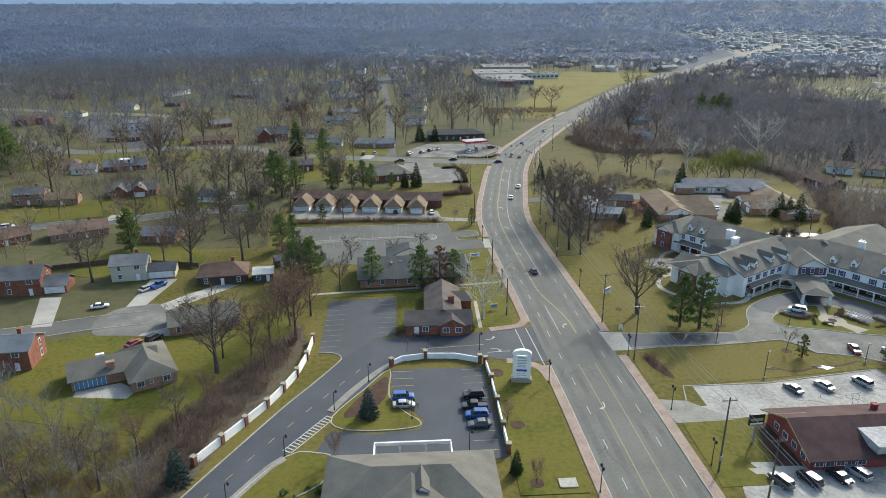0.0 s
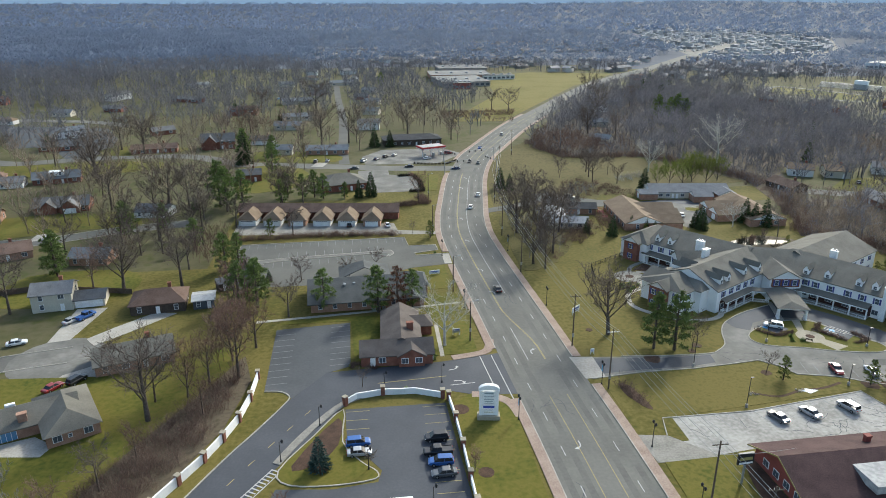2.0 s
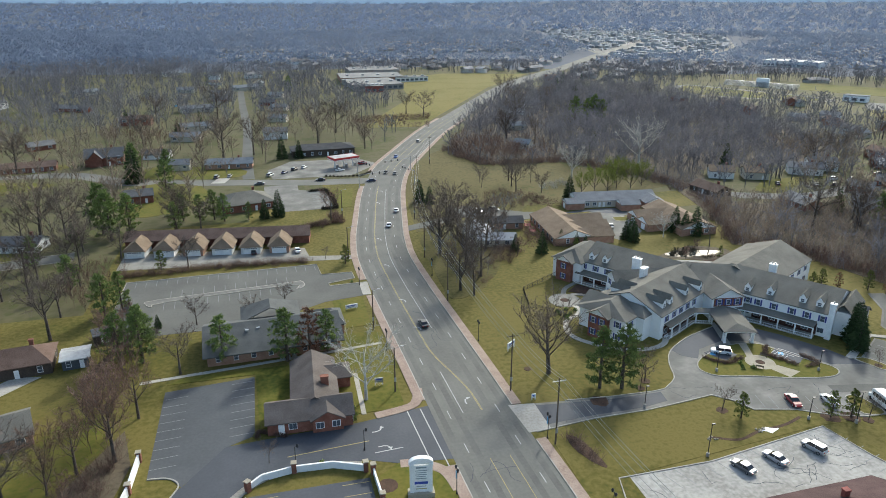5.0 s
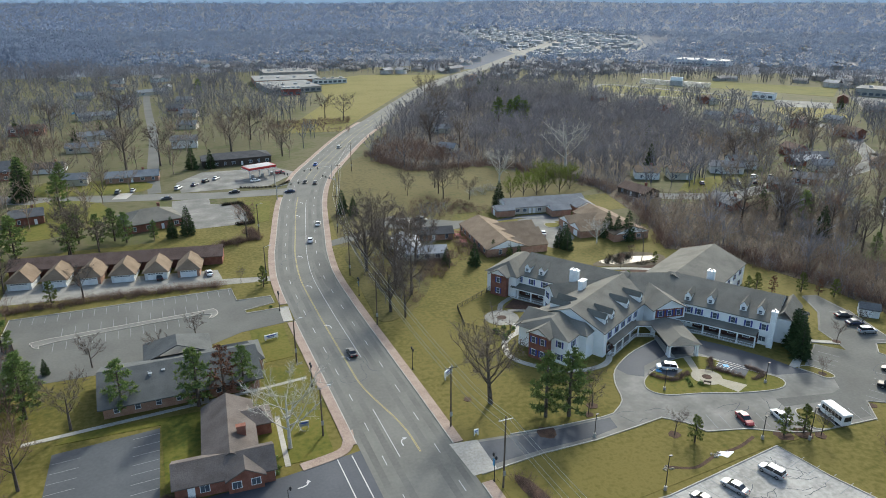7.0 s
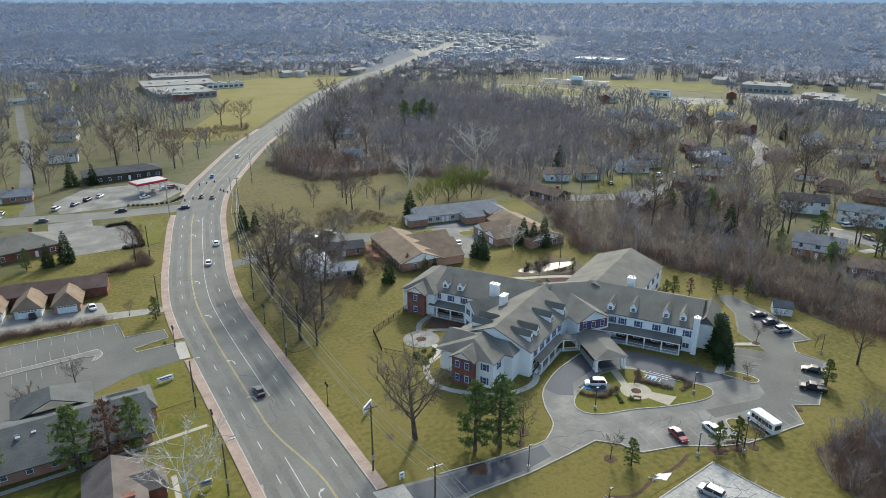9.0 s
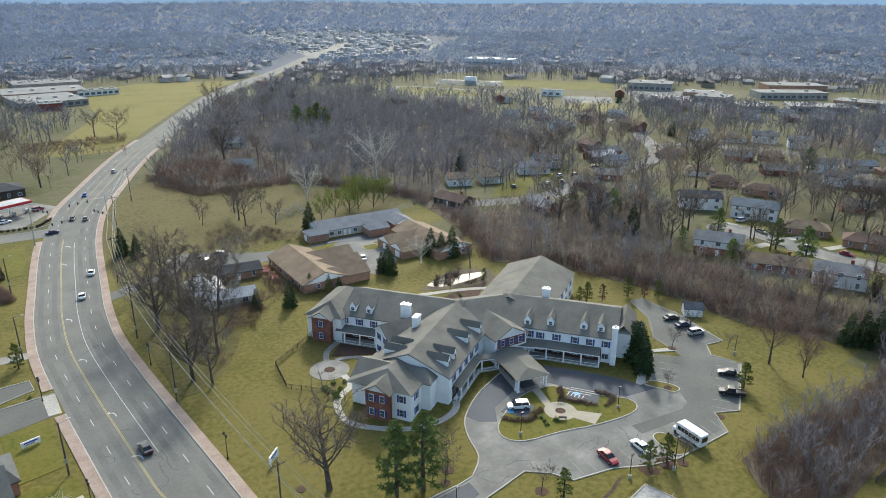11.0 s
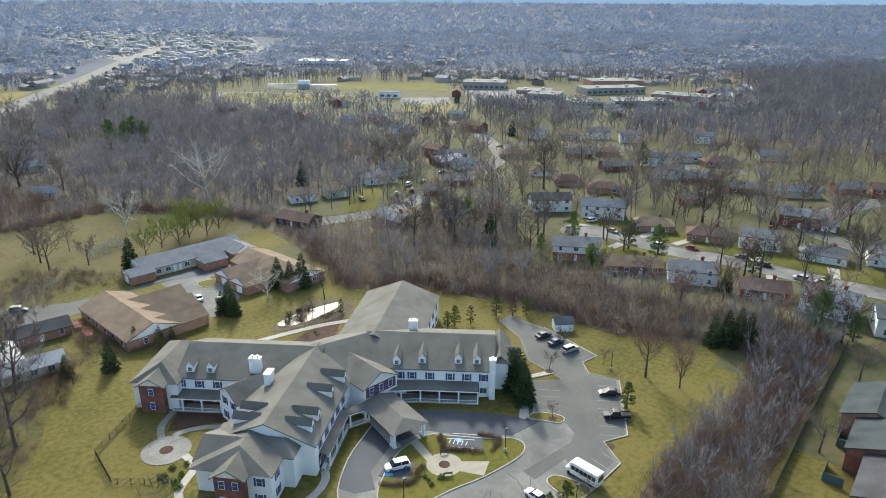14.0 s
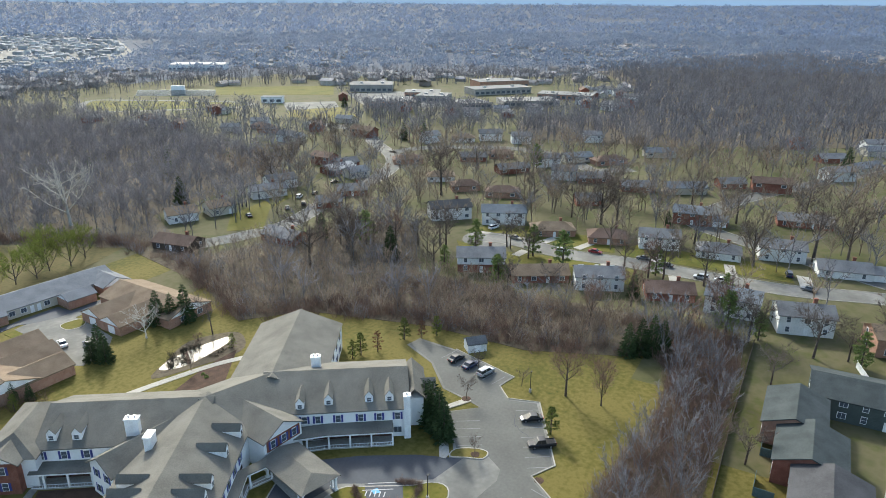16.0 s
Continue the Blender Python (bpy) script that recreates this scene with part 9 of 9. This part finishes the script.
rest = np.concatenate([gardens[62:], clear(scatter([(176, 246), (240, 234), (300, 242), (336, 266), (300, 300), (200, 300)], 120), 7), clear(scatter([(215, -20), (480, -30), (480, 330), (290, 330)], 420))])
stamp(BIGW, rest[:len(rest) // 2], 11, 17, "garden_trees", THICKET, "brown bare garden trees among the houses", "woods")
stamp(BIGW, rest[len(rest) // 2:], 11, 18, "garden_trees", WOODS, "bare garden trees among farther houses", "woods")
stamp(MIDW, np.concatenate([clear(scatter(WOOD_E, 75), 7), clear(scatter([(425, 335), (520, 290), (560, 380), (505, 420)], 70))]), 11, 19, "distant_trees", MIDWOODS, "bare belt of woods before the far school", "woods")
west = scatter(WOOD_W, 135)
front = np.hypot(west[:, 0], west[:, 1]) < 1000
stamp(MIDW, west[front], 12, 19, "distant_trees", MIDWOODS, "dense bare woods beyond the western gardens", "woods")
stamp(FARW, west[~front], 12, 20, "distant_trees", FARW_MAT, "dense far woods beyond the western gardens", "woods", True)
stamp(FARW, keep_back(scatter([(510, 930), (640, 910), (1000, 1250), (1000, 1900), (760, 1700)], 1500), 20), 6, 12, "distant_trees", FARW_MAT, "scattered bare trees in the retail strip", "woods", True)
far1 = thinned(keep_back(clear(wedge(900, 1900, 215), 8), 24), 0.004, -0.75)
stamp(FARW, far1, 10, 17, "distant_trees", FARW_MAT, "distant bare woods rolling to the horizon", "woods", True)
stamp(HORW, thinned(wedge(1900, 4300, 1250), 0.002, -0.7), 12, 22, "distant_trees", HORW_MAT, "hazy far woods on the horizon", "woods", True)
greens = keep_back(np.concatenate([clear(wedge(480, 1500, 18000), 8), clear(scatter([(140, 480), (103, 391), (150, 340), (210, 330), (320, 340), (330, 560), (290, 640)], 4200), 8)]), 50)
FIRS = [conifer(12, 2.6, 11, 8, 0.04, 0.25, 0.15, 3)[1].arrays() for _ in range(4)]
stamp([(v / 12, f) for v, f in FIRS], greens, 8, 15, "distant_conifers", FIRN, "dark conifers dotted through the suburbs", "woods", True)


def far_from_line(p, d):
    return p[far_from(p, ROADPTS, d)]


def boxes(pts, sizes, turns, heights, rise, name, label, category, colours):
    """Far buildings in one piece: walls and roofs as two materials."""
    vs, fs, mi, n = [], [], [], 0
    for (x, y), (lx, ly), a, h in zip(pts, sizes, turns, heights):
        z, c, s = relief(x, y), math.cos(a), math.sin(a)
        q = [(-lx, -ly, -1), (lx, -ly, -1), (lx, ly, -1), (-lx, ly, -1), (-lx, -ly, h), (lx, -ly, h), (lx, ly, h), (-lx, ly, h), (-lx, 0, h + rise), (lx, 0, h + rise)]
        e = 0.5
        q += [(-lx - e, -ly - e, h - 0.1), (lx + e, -ly - e, h - 0.1), (lx + e, 0, h + rise + 0.15), (-lx - e, 0, h + rise + 0.15), (lx + e, ly + e, h - 0.1), (-lx - e, ly + e, h - 0.1)]
        vs += [(x + u * c - v * s, y + u * s + v * c, w + z) for u, v, w in q]
        f = [(0, 1, 5), (0, 5, 4), (1, 2, 6), (1, 6, 5), (2, 3, 7), (2, 7, 6), (3, 0, 4), (3, 4, 7), (4, 7, 8), (5, 9, 6), (10, 11, 12), (10, 12, 13), (13, 12, 14), (13, 14, 15)]
        fs += [tuple(i + n for i in t) for t in f]
        mi += [0] * 10 + [1] * 4
        n += len(q)
    me = tri_mesh(name, np.array(vs), np.array(fs), colours)
    me.polygons.foreach_set("material_index", np.array(mi, dtype=np.int32))
    return tagged(new(name, me), label, category, "", "stuff")


def town(name, lo, hi):
    """Walls or roofs whose lightness differs from building to building."""
    m = material(name, [lo, hi], 0.02, 0.5, 0.85, 0, island=True, objvar=0.45)
    return m


TOWNW, TOWNR = town("town_walls", (0.34, 0.27, 0.22), (0.58, 0.55, 0.52)), town("town_roofs", (0.13, 0.125, 0.125), (0.26, 0.255, 0.26))
FARHOUSE = FARHOUSE[np.argsort(np.hypot(FARHOUSE[:, 0] - 60, FARHOUSE[:, 1] - 60))]
for k, (x, y) in enumerate(FARHOUSE[:110]):
    copy_thing(PATTERNS[(3, 1, 0, 3, 4, 2)[k % 6]], pose(x, y, 0, 0, 0, (8, 96, 30, 118)[k % 4] + 7 * math.sin(k)))
FARHOUSE = FARHOUSE[110:]
n = len(FARHOUSE)
boxes(FARHOUSE, np.stack([rng.uniform(5.5, 9, n), rng.uniform(3.6, 5, n)], 1), rng.choice([0.1, 1.67, 0.5, 2.0], n) + rng.normal(0, 0.1, n), rng.choice([2.8, 3.0, 4.8], n), 2.2, "distant_houses", "distant suburban houses among the trees", "houses", [TOWNW, TOWNR])
MALLW, MALLR = town("shop_walls", (0.28, 0.29, 0.30), (0.5, 0.5, 0.5)), town("shop_roofs", (0.16, 0.165, 0.175), (0.34, 0.345, 0.35))
CARTOPS = town("distant_car_paint", (0.12, 0.12, 0.125), (0.6, 0.61, 0.62))
RETAIL = [(495, 925), (600, 905), (810, 1112), (1220, 1705), (925, 2400), (640, 1500)]
mall = far_from_line(scatter(RETAIL, 800), 18)
n = len(mall)
boxes(mall, np.stack([rng.uniform(3.5, 10, n), rng.uniform(3, 5.5, n)], 1), rng.choice([0.65, 2.2], n), rng.uniform(3, 7, n), 0.4, "distant_shops", "distant retail strip with pale flat roofs", "shops", [MALLW, MALLR])
sheet("parking_far", [(485, 925), (600, 895), (820, 1105), (1110, 1540), (900, 1900), (640, 1500)], 0.05 + relief(1110, 1540), LOTC, "grey far parking of the retail strip", "parking", deep=30)
autos = far_from_line(scatter(RETAIL, 190), 14)
n = len(autos)
boxes(autos, np.stack([np.full(n, 2.3), np.full(n, 0.95)], 1), rng.choice([0.65, 2.2], n), np.full(n, 1.5), 0.3, "distant_cars", "rows of distant parked cars", "cars", [CARTOPS, CARTOPS])
# the stadium field and the school beside it
sheet("field", [(361, 566), (405, 632), (444, 568), (474, 502), (447, 479), (415, 505)], 0.05, LAWN, "bright green sports field", "field")
sheet("field", [(531, 607), (604, 514), (546, 469), (491, 561)], 0.05, LAWN, "green practice field by the far school", "field")
sheet("field", [(424, 417), (452, 370), (485, 416), (452, 440)], 0.05, PLAYF, "tawny grass strip beside the school lot", "field")
sheet("parking_school", [(451, 442), (485, 416), (512, 441), (482, 474)], 0.055, LOTC, "pale school parking", "parking")
sheet("parking_school", [(500, 400), (530, 340), (560, 350), (600, 430), (560, 465)], 0.045, LOTC, "worn pale pavement between the school buildings", "parking")
track = rounded([(368, 568), (405, 622), (428, 590), (466, 505), (447, 486), (418, 508)], True, 5)
bm = bmesh.new()
ribbon(bm, track, -3, 3, 0.03, 0.08, True)
tagged(part("running_track", bm, LOTC, None, "pale oval running track"), "", "track", "", "structure")


def flat_block(f, depth, h, wall, label, name="school", roof=SCHOOLROOF, units=2):
    """A flat-roofed block behind its front wall's line, with a parapet, a row of windows and roof units."""
    x, y, turn, length = by_front(*f)
    b = base(name, pose(x, y, relief(x, y), 0, 0, turn), label, "building", "far school buildings")
    bm = bmesh.new()
    box(bm, -length / 2, 0, -0.5, length / 2, depth, h)
    part("wall", bm, wall, b)
    bm = bmesh.new()
    box(bm, -length / 2 - 0.3, -0.3, h, length / 2 + 0.3, depth + 0.3, h + 0.35)
    part("roof", bm, roof, b)
    n = max(2, int(length / 5))
    for k in range(n):
        bm = bmesh.new()
        xx = -length / 2 + (k + 0.5) * length / n
        box(bm, xx - 1.7, -0.08, 1.1, xx + 1.7, 0.02, min(h - 0.8, 3.2))
        part("window", bm, GLASS, b)
    for k in range(units):
        bm = bmesh.new()
        xx = (k + 0.5) / units * length - length / 2
        box(bm, xx - 1.4, depth * 0.4, h + 0.35, xx + 1.6, depth * 0.4 + 2.4, h + 1.6)
        part("roof_unit", bm, GREYM, b)


for f, dp, h, wl, lb in (((571, 469, 592, 434), 30, 6.5, BLOCKW, "tall pale school hall with a flat roof"), ((497, 396, 515.5, 365), 32, 4.4, TANBRICK, "low school block with a wide flat roof"), ((546, 380, 554, 354), 26, 5, BLOCKW, "pale-walled school block with a flat roof"), ((524, 321, 544, 306), 26, 4.4, BLOCKW, "low pale school wing beside bare woods"),
                         ((554, 300, 584, 262), 26, 4.4, BLOCKW, "long cream school wing with a flat roof"), ((607, 353, 653, 316), 24, 5.5, BLOCKW, "long two-storey school wing with a pale roof"), ((656, 372, 695, 336), 28, 6.8, TANBRICK, "tall rear school block with a flat roof"), ((618, 296, 626, 248), 24, 4.4, TANBRICK, "brick school wing with a broad flat roof"),
                         ((560, 400, 575, 372), 22, 5, TANBRICK, "low brick school link block")):
    flat_block(f, dp, h, wl, lb)
flat_block((629, 791, 664, 733), 30, 7, WHITE, "long white-roofed hall beyond the sports field", "hall", PALEROOF, 3)
flat_block((470, 487, 479, 471.5), 9, 5, SIDING, "small white and blue pavilion at the track", "pavilion", SH_BLUE, 0)
stand = base("grandstand", axis(447, 618, 37, -61), "long grey metal grandstand by the track", "grandstand", "far school buildings")
for k in range(6):
    bm = bmesh.new()
    box(bm, 0, k * 1.3, 0.2 + k * 0.75, 71, k * 1.3 + 1.25, 0.6 + k * 0.75)
    part("bench", bm, GREYM, stand)
bm = bmesh.new()
box(bm, 30, 7.9, 0, 42, 11, 8)
part("press_box", bm, SIDING, stand, "white press box")
for f, dp, h, wl, lb in (((79, 664, 128, 668), 60, 4.5, BLOCKW, "broad low school block with a pale flat roof"), ((88, 648, 105, 646), 16, 5.5, REDW, "dark red brick entrance block of the school"), ((74, 730, 140, 728), 50, 5, TANBRICK, "middle school wing with a flat roof"), ((90, 786, 146, 786), 46, 7, BLOCKW, "tall school hall with a flat roof"), ((131, 724, 166, 727), 13, 4.5, WHITE, "long white school annexe beside the field")):
    flat_block(f, dp, h, wl, lb, "school", SCHOOLROOF, 4)
